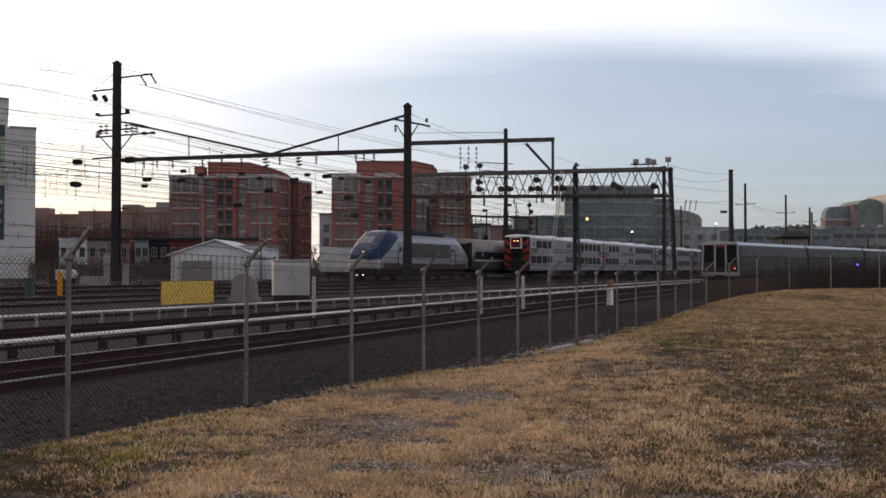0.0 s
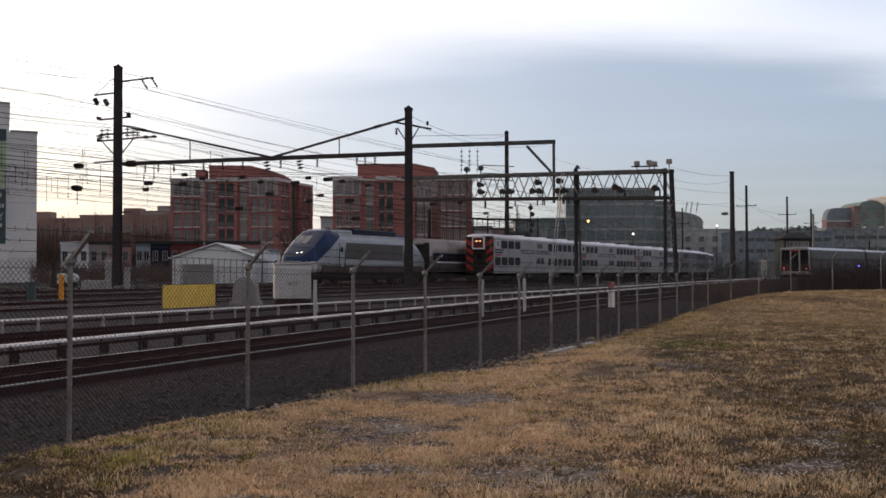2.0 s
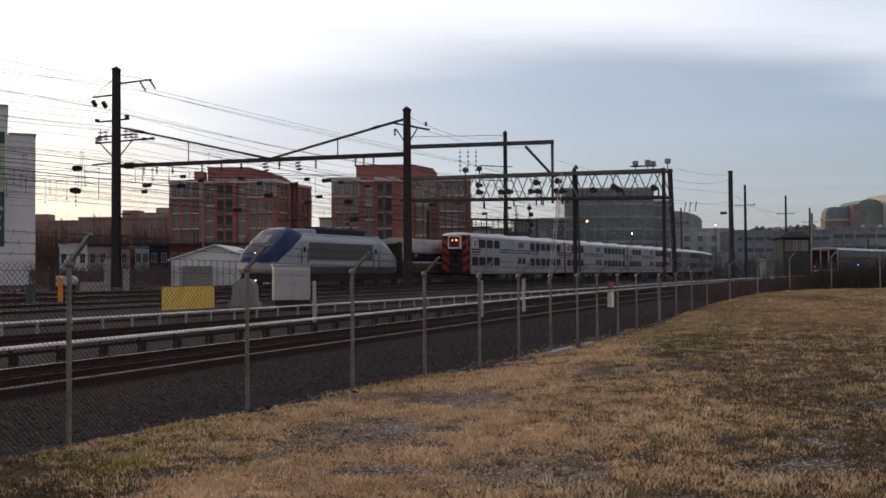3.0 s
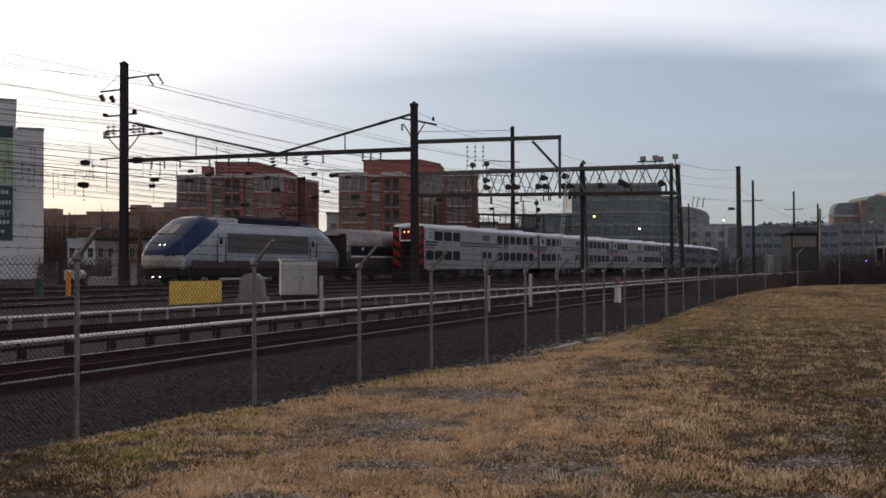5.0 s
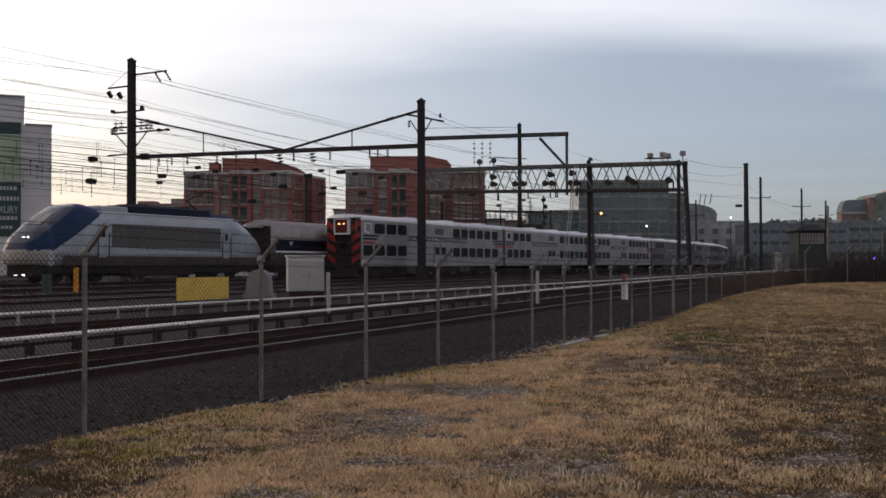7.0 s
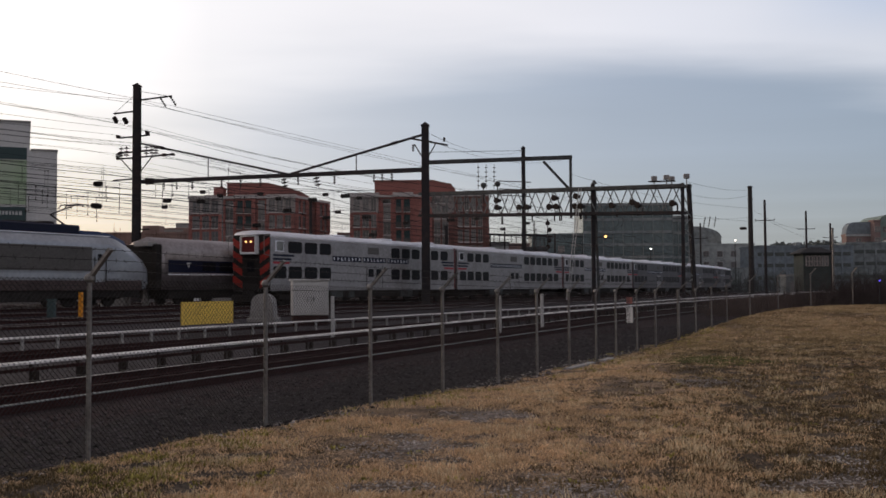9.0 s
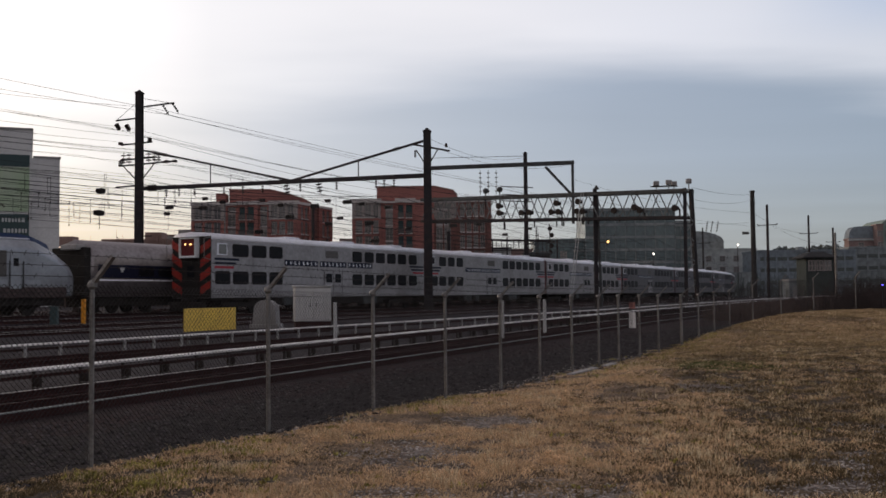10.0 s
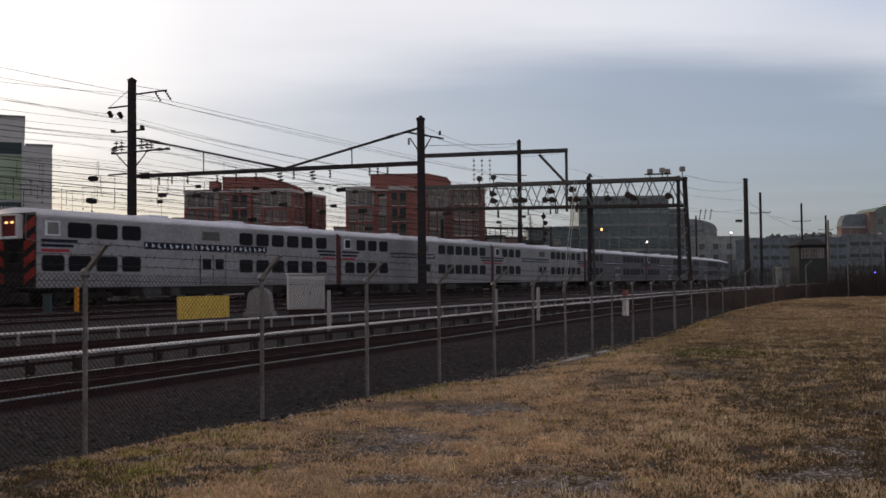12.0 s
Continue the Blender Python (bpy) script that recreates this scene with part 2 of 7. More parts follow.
M = {
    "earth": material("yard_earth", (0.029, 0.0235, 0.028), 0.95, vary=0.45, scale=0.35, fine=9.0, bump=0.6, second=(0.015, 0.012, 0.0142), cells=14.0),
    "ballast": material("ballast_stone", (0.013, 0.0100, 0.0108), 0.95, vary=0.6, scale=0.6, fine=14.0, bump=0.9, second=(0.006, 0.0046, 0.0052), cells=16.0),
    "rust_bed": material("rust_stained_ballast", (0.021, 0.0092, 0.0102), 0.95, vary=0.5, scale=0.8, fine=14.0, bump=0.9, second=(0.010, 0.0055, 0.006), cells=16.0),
    "soil": material("dry_turf", (0.215, 0.150, 0.100), 0.95, vary=0.4, scale=1.6, fine=30.0, bump=0.8, second=(0.09, 0.065, 0.047), spots=0.72, cells=35.0),
    "verge_soil": material("dark_verge_soil", (0.075, 0.058, 0.045), 0.95, vary=0.45, scale=2.0, fine=30.0, bump=0.8, second=(0.035, 0.027, 0.022), spots=0.7, cells=35.0),
    "straw": material("dead_grass", (0.665, 0.465, 0.288), 0.85, vary=0.2, scale=0.22, fine=3.0, bump=0.0, second=(0.42, 0.295, 0.176), island=0.27),
    "straw_dull": material("dull_crest_grass", (0.36, 0.27, 0.153), 0.85, vary=0.2, scale=0.35, fine=3.0, bump=0.0, second=(0.175, 0.13, 0.075), island=0.28),
    "dull_soil": material("dull_turf_soil", (0.10, 0.072, 0.047), 0.95, vary=0.4, scale=1.6, fine=30.0, bump=0.8, second=(0.048, 0.035, 0.025), spots=0.72, cells=35.0),
    "straw_pale": material("bleached_grass", (0.68, 0.55, 0.37), 0.85, vary=0.2, scale=0.3, fine=3.0, bump=0.0, second=(0.47, 0.365, 0.235), island=0.28),
    "olive": material("olive_brown_turf", (0.145, 0.105, 0.056), 0.9, vary=0.25, scale=0.5, fine=3.0, bump=0.0, second=(0.078, 0.057, 0.036), island=0.35),
    "shrub": material("dark_bare_shrub", (0.075, 0.058, 0.057), 0.95, vary=0.3, bump=0.0),
    "green_dark": material("dull_green_weeds", (0.14, 0.15, 0.06), 0.85, vary=0.35, scale=0.8, fine=3.0, bump=0.0, island=0.4),
    "green": material("green_weeds", (0.32, 0.28, 0.08), 0.85, vary=0.35, scale=0.8, fine=3.0, bump=0.0, island=0.45),
    "ballast_stone": material("loose_ballast", (0.046, 0.039, 0.042), 0.9, vary=0.3, scale=0.7, fine=9.0, bump=0.0, island=0.95),
    "clad": material("grey_brown_cladding", (0.31, 0.275, 0.27), 0.8, vary=0.15, scale=0.3, fine=3.0),
    "gravel": material("loose_gravel", (0.285, 0.262, 0.250), 0.9, vary=0.3, scale=0.7, fine=9.0, bump=0.0, island=0.65),
    "galv": material("galvanised_steel", (0.19, 0.185, 0.187), 0.5, 0.6, vary=0.25, scale=3.0, fine=30.0, bump=0.1, second=(0.12, 0.112, 0.11)),
    "wire": material("fence_wire", (0.058, 0.055, 0.056), 0.6, 0.3, vary=0.2, bump=0.0),
    "cable": material("overhead_wire", (0.035, 0.035, 0.04), 0.6, 0.3, vary=0.1, bump=0.0),
    "steel": material("dark_painted_steel", (0.035, 0.033, 0.037), 0.7, 0.2, vary=0.35, scale=1.5, fine=18.0, second=(0.056, 0.043, 0.043)),
    "steel_grey": material("weathered_grey_steel", (0.085, 0.092, 0.096), 0.7, 0.3, vary=0.3, scale=1.5, fine=18.0, second=(0.06, 0.052, 0.052)),
    "lattice": material("pale_grey_lattice_steel", (0.19, 0.205, 0.21), 0.65, 0.2, vary=0.3, scale=1.5, fine=18.0, second=(0.11, 0.10, 0.10)),
    "timber": material("weathered_pole_timber", (0.054, 0.050, 0.051), 0.9, vary=0.3, scale=2.0, fine=25.0, bump=0.4),
    "rail": material("worn_rail_steel", (0.62, 0.58, 0.57), 0.35, 0.85, vary=0.2, bump=0.05),
    "rust": material("rusty_rail_steel", (0.045, 0.019, 0.019), 0.8, 0.3, vary=0.3, bump=0.2),
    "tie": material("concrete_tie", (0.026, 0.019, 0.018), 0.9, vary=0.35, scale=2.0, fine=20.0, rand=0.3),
    "board": material("third_rail_cover_board", (0.72, 0.70, 0.70), 0.6, vary=0.15, scale=1.5, fine=18.0, second=(0.52, 0.50, 0.49)),
    "insul": material("dark_porcelain", (0.03, 0.022, 0.02), 0.35, vary=0.2, bump=0.0),
    "white": material("white_sheet_metal", (0.50, 0.50, 0.51), 0.5, vary=0.08, scale=0.8, fine=12.0, bump=0.05, second=(0.40, 0.39, 0.39)),
    "concrete": material("pale_concrete", (0.30, 0.29, 0.29), 0.85, vary=0.2, scale=0.7, fine=10.0, second=(0.23, 0.22, 0.215)),
    "yellow": material("yellow_paint", (0.82, 0.56, 0.12), 0.55, vary=0.15, scale=1.5, fine=15.0, second=(0.68, 0.46, 0.11)),
    "orange": material("orange_paint", (0.75, 0.30, 0.03), 0.55, vary=0.15),
    "stainless": material("ribbed_stainless_steel", (0.305, 0.288, 0.30), 0.40, 0.5, vary=0.18, scale=0.5, fine=5.0, bump=0.03, second=(0.23, 0.213, 0.22)),
    "stainless_dull": material("darker_dull_stainless", (0.13, 0.125, 0.135), 0.5, 0.3, vary=0.2, scale=0.5, fine=5.0, bump=0.02),
    "roofwhite": material("pale_car_roof", (0.76, 0.77, 0.84), 0.5, vary=0.1, scale=0.6, fine=6.0, bump=0.03, second=(0.62, 0.63, 0.69)),
    "glass": material("dark_train_glass", (0.013, 0.0125, 0.016), 0.4, vary=0.3, bump=0.0, spec=0.07),
    "navy": material("navy_paint", (0.011, 0.013, 0.032), 0.4, vary=0.15, bump=0.0),
    "blue": material("deep_blue_paint", (0.011, 0.029, 0.086), 0.35, vary=0.12, scale=0.6, bump=0.0, spec=0.15),
    "red": material("red_paint", (0.40, 0.045, 0.065), 0.5, vary=0.2, bump=0.0),
    "safety": material("reflective_red_orange", (0.32, 0.042, 0.034), 0.5, vary=0.25, scale=2.0, fine=12.0, bump=0.05),
    "silver": material("silver_train_paint", (0.33, 0.345, 0.38), 0.35, 0.3, vary=0.1, scale=0.5, fine=5.0, bump=0.02, second=(0.26, 0.27, 0.295)),
    "coach": material("dull_stainless_coach", (0.27, 0.25, 0.262), 0.3, 0.55, vary=0.18, scale=0.4, fine=5.0, bump=0.02, second=(0.18, 0.155, 0.165)),
    "greyband": material("grey_grille_panel", (0.12, 0.112, 0.11), 0.6, 0.2, vary=0.15, scale=0.6, fine=8.0),
    "under": material("grimy_underframe", (0.03, 0.027, 0.026), 0.85, vary=0.3, scale=2.0, fine=15.0),
    # flank aluminium with shade put into its base colour; the roof stays pale
    "metro": material("shade_dark_aluminium", (0.075, 0.07, 0.07), 0.6, 0.3, vary=0.12, scale=0.5, fine=5.0, bump=0.02),
    "brown": material("brown_stripe", (0.048, 0.034, 0.031), 0.5, vary=0.15, bump=0.0),
    "brick": material("red_brick", (0.315, 0.137, 0.122), 0.9, vary=0.25, scale=0.25, fine=6.0, second=(0.245, 0.112, 0.102)),
    "brick_dark": material("dark_brick", (0.29, 0.172, 0.158), 0.9, vary=0.25, scale=0.25, fine=6.0, second=(0.23, 0.138, 0.126)),
    # far brown stone, lightened with haze put into the colour
    "brick_tan": material("hazed_brown_stone", (0.26, 0.185, 0.165), 0.9, vary=0.3, scale=0.2, fine=6.0, second=(0.19, 0.135, 0.122)),
    "band": material("pale_cladding", (0.50, 0.465, 0.46), 0.8, vary=0.15, scale=0.2, fine=4.0),
    "pane": material("window_glass", (0.155, 0.152, 0.155), 0.15, vary=0.25, scale=0.3, fine=1.0, bump=0.0, spec=0.6, rand=0.4),
    "frame": material("window_frame_metal", (0.30, 0.26, 0.255), 0.6, vary=0.1, bump=0.0),
    "tower": material("pale_tower_wall", (0.60, 0.60, 0.61), 0.8, vary=0.1, scale=0.15, fine=3.0, second=(0.52, 0.52, 0.53)),
    "banner": material("green_banner", (0.33, 0.44, 0.30), 0.7, vary=0.1, scale=0.2, bump=0.0, second=(0.42, 0.49, 0.39)),
    "sign": material("slate_sign", (0.055, 0.085, 0.09), 0.6, vary=0.1, bump=0.0),
    "letter": material("pale_sign_letter", (0.45, 0.47, 0.48), 0.6, vary=0.05, bump=0.0),
    # far brick, paled: distance haze is put into its base colour
    "brick_far": material("hazed_red_brick", (0.225, 0.162, 0.155), 0.9, vary=0.15, scale=0.1, fine=2.0),
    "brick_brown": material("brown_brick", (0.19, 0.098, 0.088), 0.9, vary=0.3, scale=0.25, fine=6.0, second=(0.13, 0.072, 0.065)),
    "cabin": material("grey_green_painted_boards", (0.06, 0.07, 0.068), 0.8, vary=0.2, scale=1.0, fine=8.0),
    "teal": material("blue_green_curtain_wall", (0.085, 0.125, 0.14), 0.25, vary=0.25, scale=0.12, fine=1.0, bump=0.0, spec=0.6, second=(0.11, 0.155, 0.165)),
    # the far colours are greyed and paled to carry the haze
    "far": material("hazed_grey_facade", (0.205, 0.23, 0.245), 0.9, vary=0.3, scale=0.06, fine=0.6, second=(0.27, 0.285, 0.285)),
    "far_blue": material("hazed_blue_cladding", (0.19, 0.225, 0.26), 0.8, vary=0.2, scale=0.08, fine=0.8, second=(0.16, 0.185, 0.205)),
    "far_tree": material("hazed_grey_green", (0.11, 0.125, 0.125), 0.95, vary=0.3, bump=0.0),
    "far_pale": material("hazed_pale_facade", (0.36, 0.385, 0.39), 0.9, vary=0.2, scale=0.06, fine=0.6),
    "far_green": material("hazed_green_copper", (0.20, 0.255, 0.24), 0.8, vary=0.15, scale=0.1, fine=1.0),
    "roofdark": material("dark_roofing", (0.042, 0.042, 0.045), 0.9, vary=0.25, scale=0.5, fine=6.0),
    "housewhite": material("pale_painted_brick", (0.70, 0.73, 0.76), 0.85, vary=0.15, scale=0.4),
    "houseblue": material("blue_grey_painted_brick", (0.24, 0.31, 0.35), 0.85, vary=0.15, scale=0.4),
    "housered": material("maroon_painted_brick", (0.14, 0.04, 0.04), 0.85, vary=0.15, scale=0.4),
    "twig": material("bare_twigs", (0.125, 0.092, 0.082), 0.95, vary=0.3, bump=0.0),
    "evergreen": material("dark_foliage", (0.028, 0.04, 0.028), 0.9, vary=0.4, bump=0.0),
    "lamp_warm": material("warm_signal_lamp", (1.0, 0.58, 0.20), 0.4, vary=0.0, bump=0.0, emit=2.8),
    "lamp_white": material("white_head_lamp", (1.0, 0.93, 0.82), 0.4, vary=0.0, bump=0.0, emit=5.0),
    "lamp_red": material("red_tail_lamp", (1.0, 0.10, 0.07), 0.4, vary=0.0, bump=0.0, emit=3.0),
    "sign_red": material("dim_red_display", (0.45, 0.06, 0.05), 0.5, vary=0.0, bump=0.0, emit=0.3),
    "hood": material("slate_blue_hood", (0.034, 0.046, 0.080), 0.2, vary=0.15, scale=0.8, bump=0.0, spec=0.5),
    "maroon": material("dark_maroon_paint", (0.13, 0.025, 0.028), 0.6, vary=0.2, bump=0.0),
    "skirt": material("grimy_maroon_skirt", (0.075, 0.056, 0.056), 0.75, vary=0.3, scale=0.8, fine=8.0),
    "cream": material("cream_nose_panel", (0.34, 0.33, 0.305), 0.5, vary=0.1, bump=0.02),
    "bare": material("bare_gravelly_soil", (0.16, 0.13, 0.112), 0.95, vary=0.45, scale=0.9, fine=18.0, bump=0.8, second=(0.06, 0.047, 0.040), cells=22.0),
    "lamp_blue": material("blue_marker_lamp", (0.10, 0.08, 1.0), 0.4, vary=0.0, bump=0.0, emit=6.0),
}


# ---- building blocks ----
def box(bm, x0, x1, y0, y1, z0, z1, bevel=0.0):
    """A box into bm, with its long edges eased where bevel is given."""
    vs = [bm.verts.new((x, y, z)) for z in (z0, z1) for x, y in ((x0, y0), (x1, y0), (x1, y1), (x0, y1))]
    fs = [bm.faces.new([vs[i] for i in q]) for q in ((3, 2, 1, 0), (4, 5, 6, 7), (0, 1, 5, 4), (1, 2, 6, 5), (2, 3, 7, 6), (3, 0, 4, 7))]
    if bevel:
        es = {e for f in fs for e in f.edges}
        bmesh.ops.bevel(bm, geom=list(es), offset=bevel, segments=1, affect="EDGES")


def bar(bm, a, b, r=0.05, n=6, r2=None):
    """A round bar from a to b into bm."""
    a, b = Vector(a), Vector(b)
    d = (b - a)
    q = d.to_track_quat("Z", "Y")
    rings = []
    for p, rr in ((a, r), (b, r if r2 is None else r2)):
        rings.append([bm.verts.new(p + q @ Vector((rr * math.cos(2 * math.pi * i / n), rr * math.sin(2 * math.pi * i / n), 0))) for i in range(n)])
    for i in range(n):
        bm.faces.new((rings[0][i], rings[0][(i + 1) % n], rings[1][(i + 1) % n], rings[1][i]))
    bm.faces.new(rings[0][::-1]), bm.faces.new(rings[1])


def beam(bm, a, b, w=0.1, h=0.1):
    """A square bar from a to b into bm, w wide and h high."""
    a, b = Vector(a), Vector(b)
    q = (b - a).to_track_quat("Y", "Z")
    vs = [[bm.verts.new(p + q @ Vector((x, 0, z))) for x, z in ((-w / 2, -h / 2), (w / 2, -h / 2), (w / 2, h / 2), (-w / 2, h / 2))] for p in (a, b)]
    for i in range(4):
        bm.faces.new((vs[0][i], vs[0][(i + 1) % 4], vs[1][(i + 1) % 4], vs[1][i]))
    bm.faces.new(vs[0][::-1]), bm.faces.new(vs[1])


def tube(bm, pts, r):
    """A thin three-sided wire along points."""
    rings = []
    for i, p in enumerate(pts):
        d = (pts[min(i + 1, len(pts) - 1)] - pts[max(i - 1, 0)]).normalized()
        u = d.cross(Vector((0, 0, 1))).normalized()
        w = u.cross(d)
        rings.append([p + (u * math.cos(a) + w * math.sin(a)) * r for a in (0.52, 2.62, 4.71)])
    loft(bm, rings)


def ball(bm, c, r, squash=1.0, n=8):
    bmesh.ops.create_uvsphere(bm, u_segments=n, v_segments=max(4, n // 2 + 1), radius=r, matrix=Matrix.Translation(c) @ Matrix.Diagonal((1, 1, squash, 1)))


def loft(bm, sections, cap=True):
    """A skin over closed rings of equal length."""
    rings = [[bm.verts.new(p) for p in s] for s in sections]
    n = len(rings[0])
    for a, b in zip(rings, rings[1:]):
        for i in range(n):
            bm.faces.new((a[i], a[(i + 1) % n], b[(i + 1) % n], b[i]))
    if cap:
        bm.faces.new(rings[0][::-1]), bm.faces.new(rings[-1])
    return rings


def mesh_of(name, bm, mat, smooth=False):
    bmesh.ops.recalc_face_normals(bm, faces=bm.faces)
    me = bpy.data.meshes.new(name)
    bm.to_mesh(me)
    bm.free()
    for m in (mat if isinstance(mat, (list, tuple)) else [mat]):
        me.materials.append(M[m])
    if smooth:
        me.shade_smooth()
    return me


def part(name, bm, mat, parent=None, label="", smooth=False):
    ob = new(name, mesh_of(name, bm, mat, smooth))
    if parent:
        ob.parent = parent
    return tagged(ob, label)


def thing(name, label, category, m=None, group="", kind=""):
    ob = new(name)
    ob.empty_display_size = 0.3
    if m is not None:
        ob.matrix_world = m
    return tagged(ob, label, category, group, kind)


def lettering(text, width, height, m, mat, parent, label=""):
    """Each word of a text as flat raised letters, width metres long in all, standing up in the plane y = 0 about m."""
    words, total = [], 0.0
    for word in text.split():
        cu = bpy.data.curves.new("lettering", "FONT")
        cu.body, cu.size, cu.extrude = word, 1.0, 0.004
        ob = new("lettering", cu)
        bpy.context.view_layer.update()
        me = bpy.data.meshes.new_from_object(ob.evaluated_get(bpy.context.evaluated_depsgraph_get()))
        bpy.data.objects.remove(ob)
        lo, hi = min(v.co.x for v in me.vertices), max(v.co.x for v in me.vertices)
        words.append((me, total - lo))
        total += hi - lo + 0.5
    total -= 0.5
    for me, x in words:
        me.transform(m @ pose(0, 0, 0, 90) @ Matrix.Diagonal((width / total, height / 0.72, 1, 1)) @ Matrix.Translation((x - total / 2, -0.36, 0)))
        me.materials.clear()
        me.materials.append(M[mat])
        ob = new("lettering", me)
        ob.parent = parent
        tagged(ob, label)


def boxpart(name, dims, mat, parent, label="", bevel=0.0):
    bm = bmesh.new()
    box(bm, *dims, bevel)
    return part(name, bm, mat, parent, label)


# ---- the lie of the land ----
def smoothstep(v, a, b):
    u = min(1.0, max(0.0, (v - a) / (b - a)))
    return u * u * (3 - 2 * u)


def metro_x(y):
    """Where the far rail of the metro track runs."""
    return 0.48 * y - 17.15 + 0.00196 * max(0.0, y - 45) ** 2


def metro_z(y):
    """The height of the metro rails, which climb gently."""
    return -0.05 + 0.0095 * (min(y, 110) - 17)


def slope_x(y):
    return 0.48 + 0.00392 * max(0.0, y - 45)


def metro(y, off, up=0.0):
    """A point beside the metro track: off metres towards the grass from the far rail, up metres above the rails."""
    k = slope_x(y)
    n = math.hypot(1, k)
    return Vector((metro_x(y) + off / n, y - off * k / n, metro_z(y) + up))


def fence_x(y):
    """The fence keeps beside the metro track as far as y = 40."""
    return 0.48 * y - 8.55


BEND = ((10.65, 40.0), (12.5, 43.2), (14.8, 46.6), (17.3, 49.4), (20.2, 51.5), (23.3, 52.8), (26.5, 53.5), (30.0, 53.9), (36.0, 54.2), (60.0, 55.0))


def fence_d(x, y):
    """Metres from the fence, positive on the grass."""
    if y < 40 and x < 14:
        return (x - fence_x(y)) / 1.11
    best, sign = 1e9, 1.0
    for (ax, ay), (bx, by) in zip(BEND, BEND[1:]):
        dx, dy = bx - ax, by - ay
        f = max(0.0, min(1.0, ((x - ax) * dx + (y - ay) * dy) / (dx * dx + dy * dy)))
        d = math.hypot(x - ax - f * dx, y - ay - f * dy)
        if d < best:
            best, sign = d, 1.0 if (x - ax) * dy - (y - ay) * dx > 0 else -1.0
    return best * sign


def main_x(y, off=0.0):
    """The main line: off metres away from the camera's side, from the near flank of the silver train."""
    return 0.5 * y - 43.16 - off * 1.118


LINE_BEND, LINE_RADIUS = 167.8, 250.0  # where the main line starts to curve away, and how tightly


def bend(s):
    """How far the main line has swung to its far side, s metres along it."""
    return max(0.0, s - LINE_BEND) ** 2 / (2 * LINE_RADIUS)


def mound(x, y, d):
    """The grass bank, which rises towards its far crest."""
    dip = 0.14 * smoothstep(d, 2.5, 0.0) * smoothstep(y, 12, 20) * smoothstep(y, 37, 30)
    return 0.73 * smoothstep(y, 28, 48) * smoothstep(d, -1.0, 1.0) - dip + 0.10 * noise.noise((x * 0.25, y * 0.25, 0.0)) * smoothstep(d, 0, 3)


def ground_z(x, y):
    d = fence_d(x, y) if -60 < y < 90 else -50.0
    bed = metro_z(max(5.0, min(y, 120))) - 0.20
    dm = (main_x(y) + 4 - x) / 1.118
    z = bed + (0.42 - bed) * smoothstep(dm, -12, -3)
    if d > -1.2:
        z = z + (mound(x, y, d) - z) * smoothstep(d, -1.2, 0.3)
    return z


def fence_z(y):
    for (a, za), (b, zb) in zip(FENCE_Z, FENCE_Z[1:]):
        if y <= b:
            return za + (zb - za) * max(0.0, (y - a) / (b - a))
    return FENCE_Z[-1][1]


FENCE_Z = [(6, 0.02), (10, 0.0), (15, -0.10), (20, -0.2), (34, -0.25), (40, -0.1), (46, 0.3), (50, 0.5), (53, 0.6), (120, 0.6)]


# ---- ground ----
def spaced(lo, hi, fine_lo, fine_hi, step, grow=1.25):
    xs = list(np.arange(fine_lo, fine_hi + step / 2, step))
    d, x = step, fine_hi
    while x < hi:
        d *= grow
        x += d
        xs.append(x)
    d, x = step, fine_lo
    while x > lo:
        d *= grow
        x -= d
        xs.insert(0, x)
    return xs


STONY = ((-0.5, 10.6, 0.8, 0.9), (0.9, 8.3, 0.8, 0.7), (1.5, 7.4, 0.9, 0.5), (4.2, 9.3, 0.8, 1.2), (3.2, 8.6, 0.7, 0.5), (-0.6, 8.6, 0.5, 0.3), (2.6, 6.9, 0.9, 0.5), (5.5, 12.5, 1.0, 0.8), (0.4, 13.4, 0.9, 0.6), (-1.3, 7.2, 0.5, 0.3), (4.6, 18.0, 1.2, 1.0))


def stony(x, y):
    """Above 0.5 where the turf has worn away to gravel."""
    best = 0.0
    for cx, cy, rx, ry in STONY:
        best = max(best, 1.0 - 0.62 * math.hypot((x - cx) / rx, (y - cy) / ry))
    return best + 0.55 * noise.noise((x * 2.1, y * 2.1, 11.0))


def verge(x, y):
    """The weedy strip along the fence where the straw gives way."""
    return 0.95 * smoothstep(fence_d(x, y) + 0.9 * noise.noise((x * 0.9, y * 0.9, 31.0)), 2.7, 1.2) * smoothstep(y, 12.0, 8.0)


def right_share(x, y):
    """How far the greener, duller turf of the bank's far side has taken over."""
    return smoothstep(x - 0.14 * y, -1.5, 2.4 + 0.08 * y) * 1.0 * (1 - 0.75 * smoothstep(y, 24, 36)) + 0.25 * noise.noise((x * 0.4, y * 0.25, 19.0))


